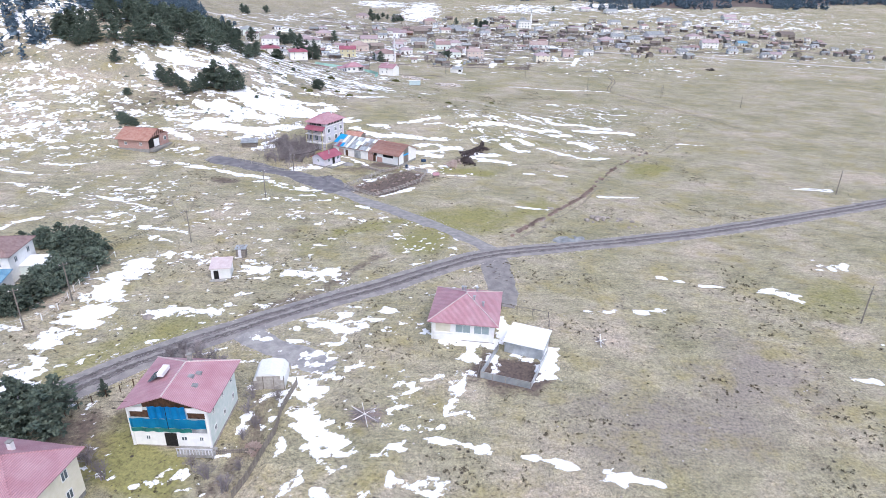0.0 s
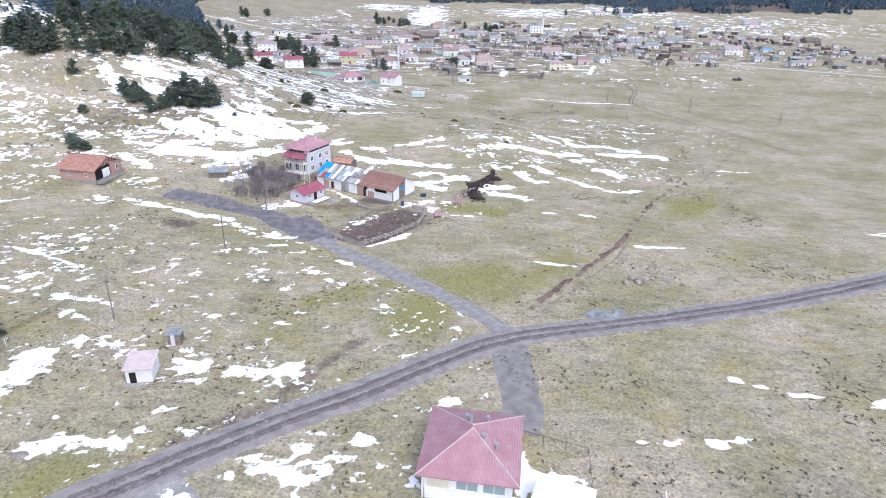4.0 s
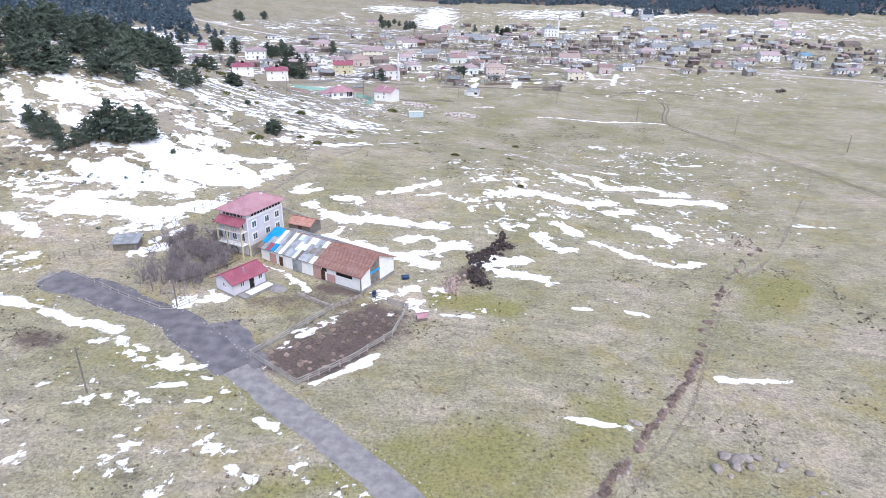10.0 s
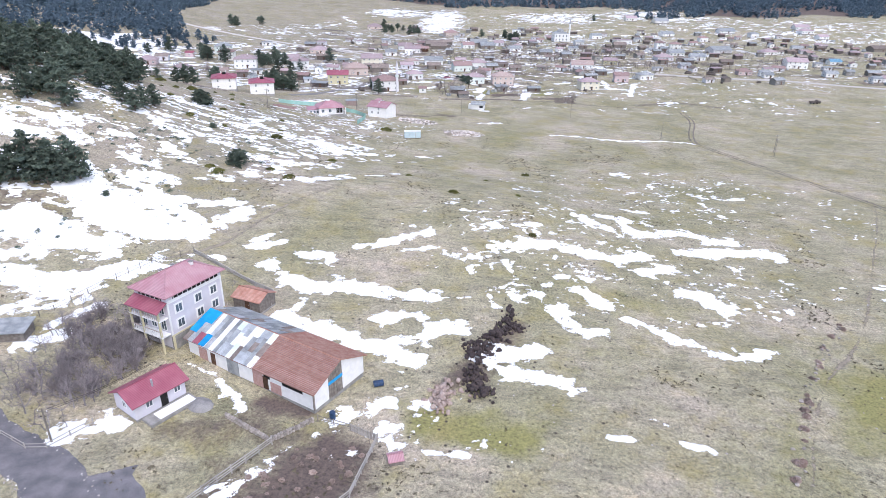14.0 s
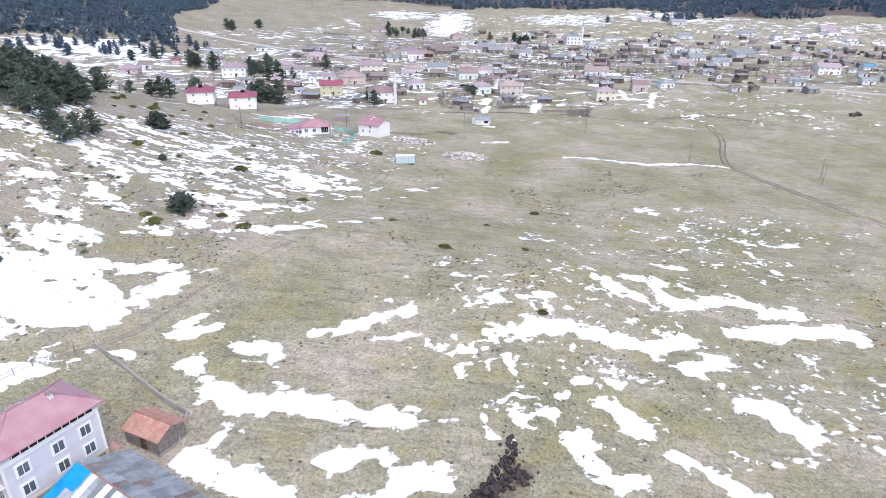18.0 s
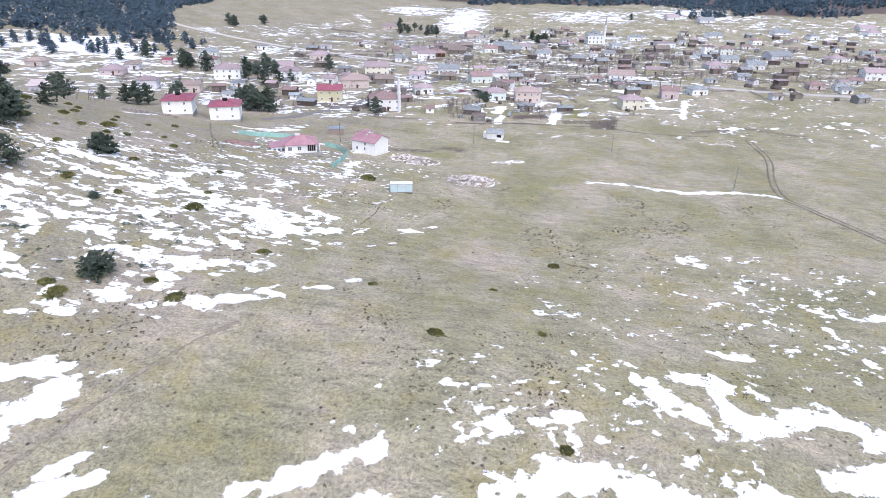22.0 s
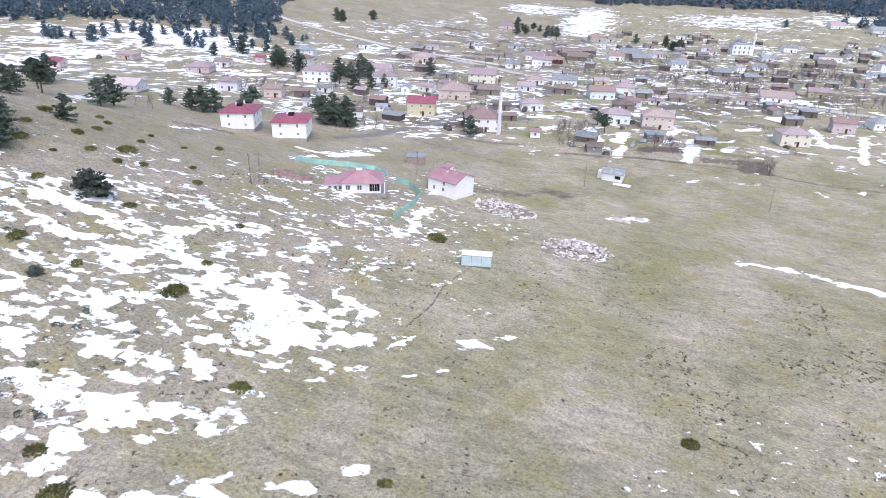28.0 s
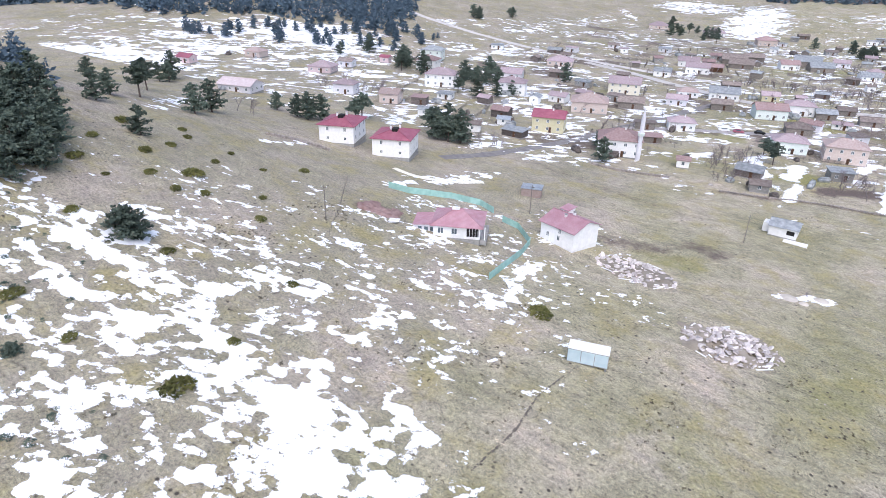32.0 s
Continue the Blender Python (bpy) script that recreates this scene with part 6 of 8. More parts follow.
def cottage():
    W, D, h = 5.0, 7.3, 2.4
    r = house("farm_cottage", "small white cottage with a crimson metal roof", -22.9, 126.9, -31, W, D, h, "gable", 1.2, 0.5, "lilac", "crimson", "y", 0.3, wins=(("f", 1, 1.0, 0.9, 1.0),))
    window(r, "r", W, D, 2.0, 1.0, 1.0, 1.0)
    window(r, "r", W, D, 6.1, 1.0, 1.0, 1.0)
    door(r, "r", W, D, 4.1, 0.0, 1.0, 2.0, "dark")
    local_box("terrace", r, (W, W + 2.4, 0.6, D + 0.3, -0.5, -0.05), "concrete", "concrete terrace with a strip of snow")
    local_box("snow_strip", r, (W + 0.5, W + 2.2, 2.0, D, -0.05, 0.03), "snow")
    bm = bmesh.new()
    tube(bm, (3.9, 3.4, h + 0.4), (3.9, 3.4, h + 1.7), 0.15, 0.15, 8)
    part("flue_pipe", bm, M["zinc"], r)
    return r


def barn():
    W, D, h, rh = 25.6, 10.7, 3.0, 2.3
    r = house("barn", "long white barn with tiled and patched metal roof", -19.0, 140.6, -27, W, D, h, "gable", rh, 0.45, "white", "barntile", "x", 0.1, doors=(("f", 16.5), ("f", 5.5)))
    rng = random.Random(5)
    # old sheets nailed over the western half, each its own piece
    sl = rh / (D / 2)
    choice = ["zinc", "zinc", "white", "zinc", "frame", "mint", "greyroof", "mint", "zinc", "greyroof", "rust"]

    def sheet(x0, x1, v0, v1, mat, up):
        def z(v):
            return h + 0.16 + up + (rh - abs(v - D / 2) * sl)
        part("roof_sheet", slab(bmesh.new(), [(x0, v0, z(v0)), (x1, v0, z(v0)), (x1, v1, z(v1)), (x0, v1, z(v1))], [(0, 1, 2, 3)], [0, 1, 2, 3], 0.03), M[mat], r)
    for side in (0, 1):
        x = -0.5
        while x < 13.4:
            w = rng.uniform(0.8, 1.15)
            cuts = [-0.5, 1.6 + rng.uniform(-0.5, 0.6), 3.6 + rng.uniform(-0.5, 0.6), 5.35]
            for k in range(3):
                if x > 13 - 2.2 * rng.random() and k == 1:
                    mat = "rust"
                else:
                    mat = rng.choice(choice if side == 0 else ["rust", "greyroof", "greyroof", "zinc"])
                v0, v1 = cuts[k] - 0.08 * (k > 0), cuts[k + 1]
                if side:
                    v0, v1 = D - v0, D - v1
                sheet(x, x + w, v0, v1, mat, 0.03 + 0.02 * k + 0.012 * (int(x * 2) % 2))
            x += w * 0.96
    sheet(-0.6, 2.2, 3.0, 5.3, "tarp", 0.12)
    sheet(-0.6, 0.9, 1.0, 3.2, "tarp", 0.13)
    sheet(3.0, 4.2, -0.5, 1.5, "tarp", 0.12)
    sheet(1.7, 3.0, -0.5, 1.4, "crimson", 0.12)
    # rows of tiles on the near half
    for k in range(24):
        v = -0.4 + k * 0.235
        z = h + 0.2 + (rh - abs(v - D / 2) * sl)
        local_box("tile_course", r, (14.2, W + 0.45, v, v + 0.06, z - 0.04, z + 0.02), "redtile")
    for x0, x1, z1, mat in ((14.0, 16.0, 2.6, "brick"), (17.5, 19.5, 1.6, "brick"), (2.4, 4.2, 2.2, "brick"), (8.6, 11.0, 2.4, "greyroof")):
        local_box("wall_patch", r, (x0, x1, -0.08, 0, 0.0, z1), mat)
    for x0, x1 in ((16.2, 17.4), (19.8, 23.6)):
        # dark panels painted as shade in the wall's openings
        local_box("opening", r, (x0, x1, -0.05, 0, 1.9, 2.8), "dark")
    # boarded gate with a blue band in the gable end
    for i in range(13):
        v = 3.0 + i * 0.22
        local_box("gate_board", r, (W, W + 0.06, v, v + 0.2, 0, h + rh * (1 - abs(v - D / 2) / (D / 2)) - 0.1), "wood")
    local_box("gate_band", r, (W + 0.06, W + 0.1, 2.9, 5.9, 2.3, 2.8), "tarp")
    local_box("corner_post", r, (W - 0.1, W + 0.05, -0.1, 0.15, 0, h), "wood")
    return r


blue_house()
house("cream_house", "cream house with a red metal roof and chimney", -33.0, -14.0, -6, 13.0, 9.0, 6.0, "hip", 2.4, 0.7, "cream", "redmetal", wins=(("r", 2, 3.6, 1.0, 1.3), ("r", 2, 0.8, 1.0, 1.3), ("b", 3, 3.6, 1.0, 1.3)), chimneys=((8.0, 6.4, 1.4),))
bungalow()
brick_shell()
tower_house()
cottage()
barn()
house("board_shed", "small tiled shed of weathered boards", -17.2, 154.0, -19, 5.6, 4.2, 2.1, "gable", 0.9, 0.3, "wood", "barntile", doors=(("f", 3.0),), category="shed")
house("hedge_house", "white house with a red roof behind a conifer hedge", -70, 38.5, 8, 11.5, 9, 5.4, "hip", 2.0, 0.5, "white", "redtile", wins=(("r", 2, 3.2, 1, 1.2), ("f", 3, 3.2, 1, 1.2)))
house("lean_to", "white lean-to with a blue-grey sheet roof", -63.5, 32.0, 8, 7.0, 5.5, 2.6, "flat", 0.8, 0.3, "white", "blueroof", wins=(), doors=(("r", 2.5),), category="shed")
house("garden_store", "low white store with a flat snowy roof", -59.5, 42.5, 10, 5.5, 4.5, 2.2, "flat", 0.1, 0.2, "mint", "snow", category="shed")
shed = house("roadside_shed", "little white shed with a pink sheet roof", -24.6, 46.9, 12, 3.6, 3.8, 2.2, "flat", 0.5, 0.25, "white", "blush", category="shed", plinth=0.15)
# dark panel painted as the shade inside the doorway
local_box("doorway", shed, (0.5, 1.4, -0.03, 0.0, 0, 1.8), "dark", "doorway with its inner shade as a dark panel")
local_box("threshold", shed, (-0.3, 2.6, -0.9, 0, -0.5, -0.05), "concrete")


def outhouse():
    r = tagged(new("outhouse"), "grey board outhouse with stones on its tin roof", "shed")
    r.matrix_basis = pose(-23.2, 57.2, gz(-22.5, 57.8), rz=8)
    part("wall", boxes((0, 1.8, 0, 1.8, -0.2, 2.0)), M["wood"], r)
    for i in range(8):
        z = 0.1 + i * 0.24
        local_box("board", r, (-0.04, 1.84, -0.05, -0.005, z, z + 0.2), "wood")
        local_box("board", r, (1.8, 1.85, -0.02, 1.82, z, z + 0.2), "wood")
    local_box("door", r, (0.4, 1.0, -0.09, -0.05, 0.0, 1.9), "grey")
    rf = local_box("roof", r, (-0.25, 2.05, -0.25, 2.05, 2.0, 2.12), "zinc")
    for u, v in ((0.3, 0.4), (0.9, 0.3), (1.4, 0.6), (1.5, 1.4), (0.6, 1.3), (1.1, 1.0)):
        mesh_part("stone", ROCKS[int(u * 10) % 4], rf, pose(u, v, 2.2, 0, 0, u * 90) @ Matrix.Diagonal((0.36, 0.3, 0.24, 1)))
    return r


outhouse()


def tunnel_shed():
    r = tagged(new("tunnel_shed"), "white sheeted tunnel shed with a mesh front", "shed")
    r.matrix_basis = pose(-6.2, 14.2, gz(-4, 16), rz=6)
    W, D = 4.6, 4.4
    bm = bmesh.new()
    prof = [(0, 0), (0.05, 1.5), (0.6, 2.3), (W / 2, 2.6), (W - 0.6, 2.3), (W - 0.05, 1.5), (W, 0)]
    rows = [[bm.verts.new((x, v, z + 0.03 * math.sin(v * 5 + x))) for x, z in prof] for v in (0.12, D * 0.33, D * 0.66, D)]
    for a, b in zip(rows[:-1], rows[1:]):
        for i in range(7):
            j = (i + 1) % 7
            bm.faces.new((a[i], a[j], b[j], b[i]))
    bm.faces.new(rows[-1])
    bm.faces.new(rows[0][::-1])
    part("cover", bm, M["frame"], r, "white plastic sheet over hoops")
    part("front_wall", boxes((0.1, W - 0.1, 0.05, 0.1, 0, 1.5), (0.6, W - 0.6, 0.05, 0.1, 1.5, 2.25)), M["palewood"], r)
    for x in (0.1, 1.5, 3.0, W - 0.1):
        bar("front_post", r, (x, 0, 0), (x, 0, 2.3), 0.08, "wood")
    return r


tunnel_shed()
fence("board_fence", "grey weathered board fence along the garden", [(-0.1, 15.7), (-0.8, 9.9), (-0.5, 5.3), (-1.0, 2.1), (-1.6, -2.8), (-2.4, -5.8)], 2.0, 1.3, (0.3, 0.8), "wood", board=0.24)
fence("garden_fence", "low grey board fence between garden plots", [(-7.0, 1.0), (-4.0, 1.5), (-1.0, 2.0)], 2.0, 0.7, (0.6,), "wood", board=0.26)
fence("roadside_fence", "old wire fence of leaning wooden posts", [(-31, 3), (-27, 9), (-22, 14.5), (-17, 20)], 2.0, 1.2, (0.9,), "darkwood", rail=0.03)
# kitchen garden beside the bungalow
fence("garden_enclosure", "pale sheet fence round a dark kitchen plot", [(30.3, 27.2), (27.1, 19.4), (34.6, 17.0), (38.0, 25.6)], 2.2, 1.25, (0.9,), "palewood", panel="zinc")
fence("garden_rail", "slim pole rail behind the bungalow", [(31.6, 40.8), (39.8, 37.9), (38.9, 29.3), (38.0, 25.6)], 2.6, 1.3, (0.95,), "wood", rail=0.07)
store = house("snowy_store", "low zinc store with a thick snow roof", 31.2, 26.6, -20, 6.2, 5.4, 2.0, "flat", 0.3, 0.25, "zinc", "snow", category="shed", plinth=0.1)
ladder = tagged(new("ladder"), "wooden ladder leaning on the plot fence", "ladder")
ladder.matrix_basis = pose(27.0, 19.0, gz(27, 19), rz=70)
for u in (0, 0.45):
    bar("stile", ladder, (0, u, 0), (1.6, u, 1.9), 0.07, "wood")
for i in range(6):
    bar("rung", ladder, (0.2 + i * 0.24, 0, 0.25 + i * 0.29), (0.2 + i * 0.24, 0.45, 0.25 + i * 0.29), 0.04, "wood")

# brush heaps and odds and ends
def brush_pile(x, y, s, n, label, seed):
    rng = random.Random(seed)
    r = tagged(new("brush_pile"), label, "brush pile")
    r.matrix_basis = pose(x, y, gz(x, y))
    for _ in range(n):
        a, k = rng.uniform(0, 6.28), rng.uniform(0.6, 1.5) * s
        u, v = rng.gauss(0, 0.5) * s, rng.gauss(0, 0.4) * s
        bar("branch", r, (u - math.cos(a) * k, v - math.sin(a) * k, 0.05 + rng.random() * 0.3), (u + math.cos(a) * k, v + math.sin(a) * k, rng.uniform(0.1, 0.9)), 0.05, rng.choice(["twig", "brush", "twig"]))
    for i in range(4):
        a = rng.uniform(0, 6.28)
        bar("pole", r, (-math.cos(a) * 1.5 * s, -math.sin(a) * 1.5 * s, 0.3), (math.cos(a) * 1.5 * s, math.sin(a) * 1.5 * s, 1.0), 0.07, "white")
    return r


brush_pile(10.9, 9.3, 1.5, 70, "tangled heap of cut branches and pale poles", 3)
brush_pile(47.6, 30.3, 1.0, 10, "broken pale wooden frame on the grass", 4)
well = heap("well", "small stone-lined well among snow", -29.7, 31.9, 1.3, 1.1, 0.5, "stone", 0, 6, 0.6, "well")


# conifer hedge and posts by the western house
for i, (x, y) in enumerate(((-53.2, 28.6), (-51.4, 31.2), (-50.6, 34.4), (-50.2, 37.2), (-49.6, 40.2), (-49.2, 43.2), (-48.9, 46.4), (-48.6, 49.6), (-49.2, 52.4), (-51.6, 55.0), (-54.4, 57.0), (-57.6, 58.4), (-60.8, 58.6), (-64.0, 57.4), (-67.4, 56.2), (-52.8, 51.6), (-55.6, 53.4), (-52.2, 47.6), (-52.6, 43.8), (-53.0, 40.0), (-53.6, 36.4), (-54.4, 32.4), (-56.8, 29.2), (-58.8, 55.4))):
    plant("bush%d" % (i % 3) if i % 2 else "pine%d" % (i % 3), x, y, (0.95 if i % 2 else 0.5) + 0.16 * ((i * 5) % 7) / 7, label="young dark conifer in a garden hedge")
fence("concrete_post_fence", "white concrete posts with wire below the hedge", [(-50.4, 24.6), (-46.2, 28.4), (-45.6, 32), (-46.2, 36), (-47.0, 41), (-46.8, 47), (-46.8, 53.5)], 3.0, 1.3, (0.5, 0.9), "frame", 0.12, 0.02)
for p in ((-45.1, 35.3), (-47.1, 25.3), (-35.2, 63.2), (-28.2, 94.7), (96.9, 40.4), (137.7, 122.6), (144.6, 323.5), (102.3, 339.4), (66.8, 378.8), (140.8, 314.0), (176.8, 287.5), (11.8, 374.3), (-37, 353), (-62.6, 305)):
    pole(*p, turn=(p[0] * 7) % 90)


def top_of(x, y, h=7.2):
    return (x, y, gz(x, y) + h)


for k in (-0.5, 0, 0.5):
    wire(top_of(-47.1 + k, 25.3), top_of(-45.1 + k, 35.3), 0.2)
    wire(top_of(-45.1 + k, 35.3), top_of(-35.2 + k, 63.2), 0.5)
    wire(top_of(-47.1 + k, 25.3), top_of(-60 + k, -10), 0.6)
for k in (0, 0.6):
    wire((-17.9 + k, 2.0, gz(-17, 2) + 6.6), (-52, 4 + k, 7.0), 1.0)
    wire((-19.5, 131 + k, gz(-19, 131) + 4.4), (-27.0, 119.5 + k, 5.4), 0.4)
bar_pole = pole(-27.0, 119.5, 5.2, "leaning pole beside the farm gate")

# ---------- the farmyard ----------
fence("paddock_fence", "weathered pole fence round a muddy paddock", [(0.0, 122.6), (-9.3, 106.5), (-0.2, 100.2), (6.2, 107.0), (11.6, 115.1), (13.1, 124.9)], 2.0, 1.3, (0.35, 0.62, 0.9), "palewood", 0.13, 0.1)
fence("picket_fence", "grey picket fence closing the paddock", [(9.2, 126.6), (13.1, 124.9)], 1.6, 1.2, (0.3, 0.8), "palewood", board=0.16)
fence("paddock_rail", "split rails between barn and paddock", [(4.6, 127.6), (9.2, 126.6)], 2.2, 1.1, (0.5, 0.9), "wood")
fence("yard_fence", "tumbledown rail fence along the yard", [(-49.5, 127.4), (-38.9, 122.1), (-29.3, 118.0), (-26.8, 118.4), (-24.0, 123.3)], 2.4, 1.0, (0.3, 0.8), "palewood")
fence("orchard_fence", "old post and wire fence above the orchard", [(-57.9, 131.5), (-48.4, 140.8), (-45.1, 147.4), (-41.7, 156.1), (-37.5, 165.1), (-31.8, 170.9)], 2.8, 1.3, (0.4, 0.9), "wood", 0.1, 0.04)
fence("garden_rails", "snow-topped log rails behind the tower house", [(-31.8, 170.9), (-25.1, 167.1), (-16.2, 161.7), (-12.1, 159.7), (-10.9, 155.1)], 2.2, 0.9, (0.25, 0.6, 0.95), "palewood", 0.14, 0.15)


def stone_wall(name, label, pts, h, w, mat):
    rng = random.Random(9)
    r = tagged(new(name), label, "wall")
    r.matrix_basis = pose(*pts[0], 0)
    for x, y, a in along_line(pts, 0.4):
        for k in range(2):
            s = rng.uniform(0.38, 0.6)
            mesh_part("stone", ROCKS[rng.randrange(4)], r, pose(x - pts[0][0], y - pts[0][1], gz(x, y) + 0.15 + k * h * 0.5, rng.uniform(-20, 20), rng.uniform(-20, 20), a + rng.uniform(-20, 20)) @ Matrix.Diagonal((s, w, h * 0.7, 1)))
    return r


stone_wall("stone_wall", "low grey dry-stone wall before the barn", [(-7.6, 126.8), (-0.4, 123.0), (2.5, 125.9), (3.9, 127.4)], 0.8, 0.6, "stone")
heap("ballast_mound", "grey heap of gravel beside the cottage", -12.2, 128.9, 2.3, 1.7, 0.8, "gravel", -30, 3, 0.15)
heap("brick_heap", "loose stack of red bricks beside the shed", -18.4, 153.2, 1.3, 1.0, 0.9, "brick", 20, 4, 0.5)
def dung_ridge(name, label, pts, half, h, mat, seed, count):
    """A ragged ridge of clods thrown down along a line."""
    rng = random.Random(seed)
    line = along_line(pts, 0.3)
    src = [bm_mesh(rock_mesh(seed + i), "clod", M[mat]) for i in range(4)]
    spots = []
    for _ in range(count):
        x, y, a = line[rng.randrange(len(line))]
        if float(vnoise(x / 2.2, y / 2.2, seed + 9)) < rng.uniform(0.15, 0.75):
            continue
        w = half * (0.45 + 1.1 * float(vnoise(x / 3.0, y / 3.0, seed)))
        o, along = rng.gauss(0, 0.6) * w, rng.gauss(0, 0.9)
        px, py = x - math.sin(radians(a)) * o + math.cos(radians(a)) * along, y + math.cos(radians(a)) * o + math.sin(radians(a)) * along
        top = h * math.exp(-1.6 * (o / w) ** 2) * (0.5 + float(vnoise(px / 1.3, py / 1.3, seed + 5)))
        spots.append((rng.randrange(4), px, py, gz(px, py) + top * rng.uniform(0.2, 1.0), rng.choice((0.3, 0.45, 0.6, 0.9)), rng.uniform(0, 6.28)))
    return many(name, label, "heap", src, spots, M[mat])


dung_ridge("dung_ridge", "dark ragged ridge of manure among snow", [(31.0, 160.4), (31.4, 157.0), (29.8, 153.6), (27.6, 150.6), (25.8, 147.4), (25.0, 143.6), (25.2, 139.6), (26.4, 135.6)], 1.7, 1.0, "mud", 3, 1000)
dung_ridge("straw_heap", "brown heap of old straw and stalks", [(21.8, 138.4), (20.6, 135.6), (20.4, 132.6)], 1.8, 0.8, "brush", 13, 420)


def drum(x, y, s, mat, label, lying=False):
    r = tagged(new("drum"), label, "drum")
    r.matrix_basis = pose(x, y, gz(x, y) + (0.3 * s if lying else 0), 0, 90 if lying else 0, 20)
    bm = bmesh.new()
    tube(bm, (0, 0, 0), (0, 0, 0.95 * s), 0.32 * s, 0.32 * s, 14)
    body = part("body", bm, M[mat], r)
    for z in (0.3, 0.62):
        bm = bmesh.new()
        tube(bm, (0, 0, z * s), (0, 0, (z + 0.04) * s), 0.34 * s, 0.34 * s, 14)
        part("hoop", bm, M[mat], body)
    return r


M["bluedrum"] = material("dark_blue_plastic", rgb("1d3350"), rgb("2a466a"), 0.45, vary=0.15)
drum(6.4, 128.4, 1.25, "bluedrum", "dark blue barrel by the barn corner")
drum(10.6, 136.2, 1.5, "bluedrum", "blue plastic barrel lying by the barn", True)
kennel = house("dog_kennel", "tiny red-roofed box among snow", 15.4, 120.6, 20, 1.7, 1.5, 0.7, "gable", 0.4, 0.15, "wood", "redmetal", plinth=0.05, category="kennel")
shack = house("tin_shack", "half-collapsed shack with a rusty tin roof", -48.6, 137.8, 12, 4.6, 3.4, 1.5, "flat", 0.5, 0.4, "wood", "greyroof", plinth=0.05, category="shed")
cart = tagged(new("trough"), "old grey concrete trough in the orchard", "trough")
cart.matrix_basis = pose(-34.6, 131.2, gz(-34.6, 131.2), rz=-30)
part("trough_body", boxes((0, 2.4, 0, 0.12, 0, 0.6), (0, 2.4, 0.9, 1.02, 0, 0.6), (0, 0.12, 0.12, 0.9, 0, 0.6), (2.28, 2.4, 0.12, 0.9, 0, 0.6), (0.12, 2.28, 0.12, 0.9, 0, 0.1)), M["concrete"], cart)
rng = random.Random(21)
for i in range(110):
    x, y = rng.uniform(-42, -24), rng.uniform(121, 149)
    if (x + 24) * 0.9 + (y - 121) * 0.5 > 13 or x > -26 and y < 136 or y < 118 - (x + 29) * 0.45 + 3:
        continue
    plant("bare%d" % (i % 3), x, y, rng.uniform(0.7, 1.25) * (1.0 if x > -36 else 0.7), label="leafless grey orchard tree")
for i in range(85):
    plant("shrub%d" % (i % 3), rng.uniform(-38, -24.5) if i % 3 else rng.uniform(-31, -24.5), rng.uniform(127, 148), rng.uniform(1.0, 1.9), label="dense thicket of grey bare stems by the house")
for x, y, s in ((-46, 80.6, 0.75), (-20.6, 55.0, 0.5), (-30, 158, 0.9), (-27, 161, 0.7), (-34, 150, 0.8), (-20, 160, 0.5)):
    plant("bare1", x, y, s)
for i, (x, y, s) in enumerate(((-18.6, -4.2, 1.5), (-21.5, -2.0, 1.4), (-6.5, -3.1, 1.3), (-8.9, -1.4, 1.0), (-3.5, -4.7, 1.3), (-3.1, -1.2, 0.9), (-5.2, 8.8, 1.2), (-3.4, 6.2, 1.0), (-5.6, 12.4, 1.3), (-22.6, -5.4, 1.5), (-2.2, 12.2, 1.1), (-4.4, 4.0, 0.9))):
    plant("shrub%d" % (i % 3), x, y, s)
for i, (x, y, s) in enumerate(((-19.8, 22.0, 1.3), (-17.0, 21.6, 1.5), (-14.4, 20.8, 1.3), (-18.4, 19.6, 1.4), (-12.6, 19.6, 1.1), (-15.8, 19.2, 1.3), (-21.0, 20.4, 1.2))):
    plant("shrub%d" % (i % 3), x, y, s, label="grey-green bare thicket beside the road")
for x, y, s in ((-31.5, 3.3, 0.75), (-29.3, 5.8, 0.7), (-35.7, 6.2, 0.6), (-28.6, 1.6, 0.8), (-33.2, 0.6, 0.8), (-36.5, 1.5, 0.7)):
    plant("pine1", x, y, s, label="bushy dark pine by the road")
plant("fir", -26.4, 11.0, 0.35, label="single young conifer by the road")
plant("brush0", -2.3, 2.2, 1.6, label="rusty orange dry bush at the fence")

# ---------- ditch, boulders and tracks in the field ----------
DITCH = [(35.9, 76), (40.1, 82.2), (45.6, 90), (50.4, 97.2), (57.4, 106.6), (61.6, 114.5), (64.7, 121.9), (70.5, 133.5), (76.4, 144.8), (84.5, 156.5), (92.6, 166.9)]
for i, (x, y, a) in enumerate(along_line(DITCH, 0.6)):
    k = 1.0 if 5 <= i < 26 or 33 <= i < 78 else 0.25
    if rng.random() < k * 0.9:
        plant("brush%d" % (i % 3), x + rng.uniform(-0.5, 0.5), y + rng.uniform(-0.4, 0.4), rng.uniform(0.55, 1.0))
    if rng.random() < 0.3:
        boulder(x + rng.uniform(-1.0, 1.0), y + rng.uniform(-0.6, 0.6), rng.uniform(0.4, 0.9), 0.6, "pale field stone in the ditch bank")
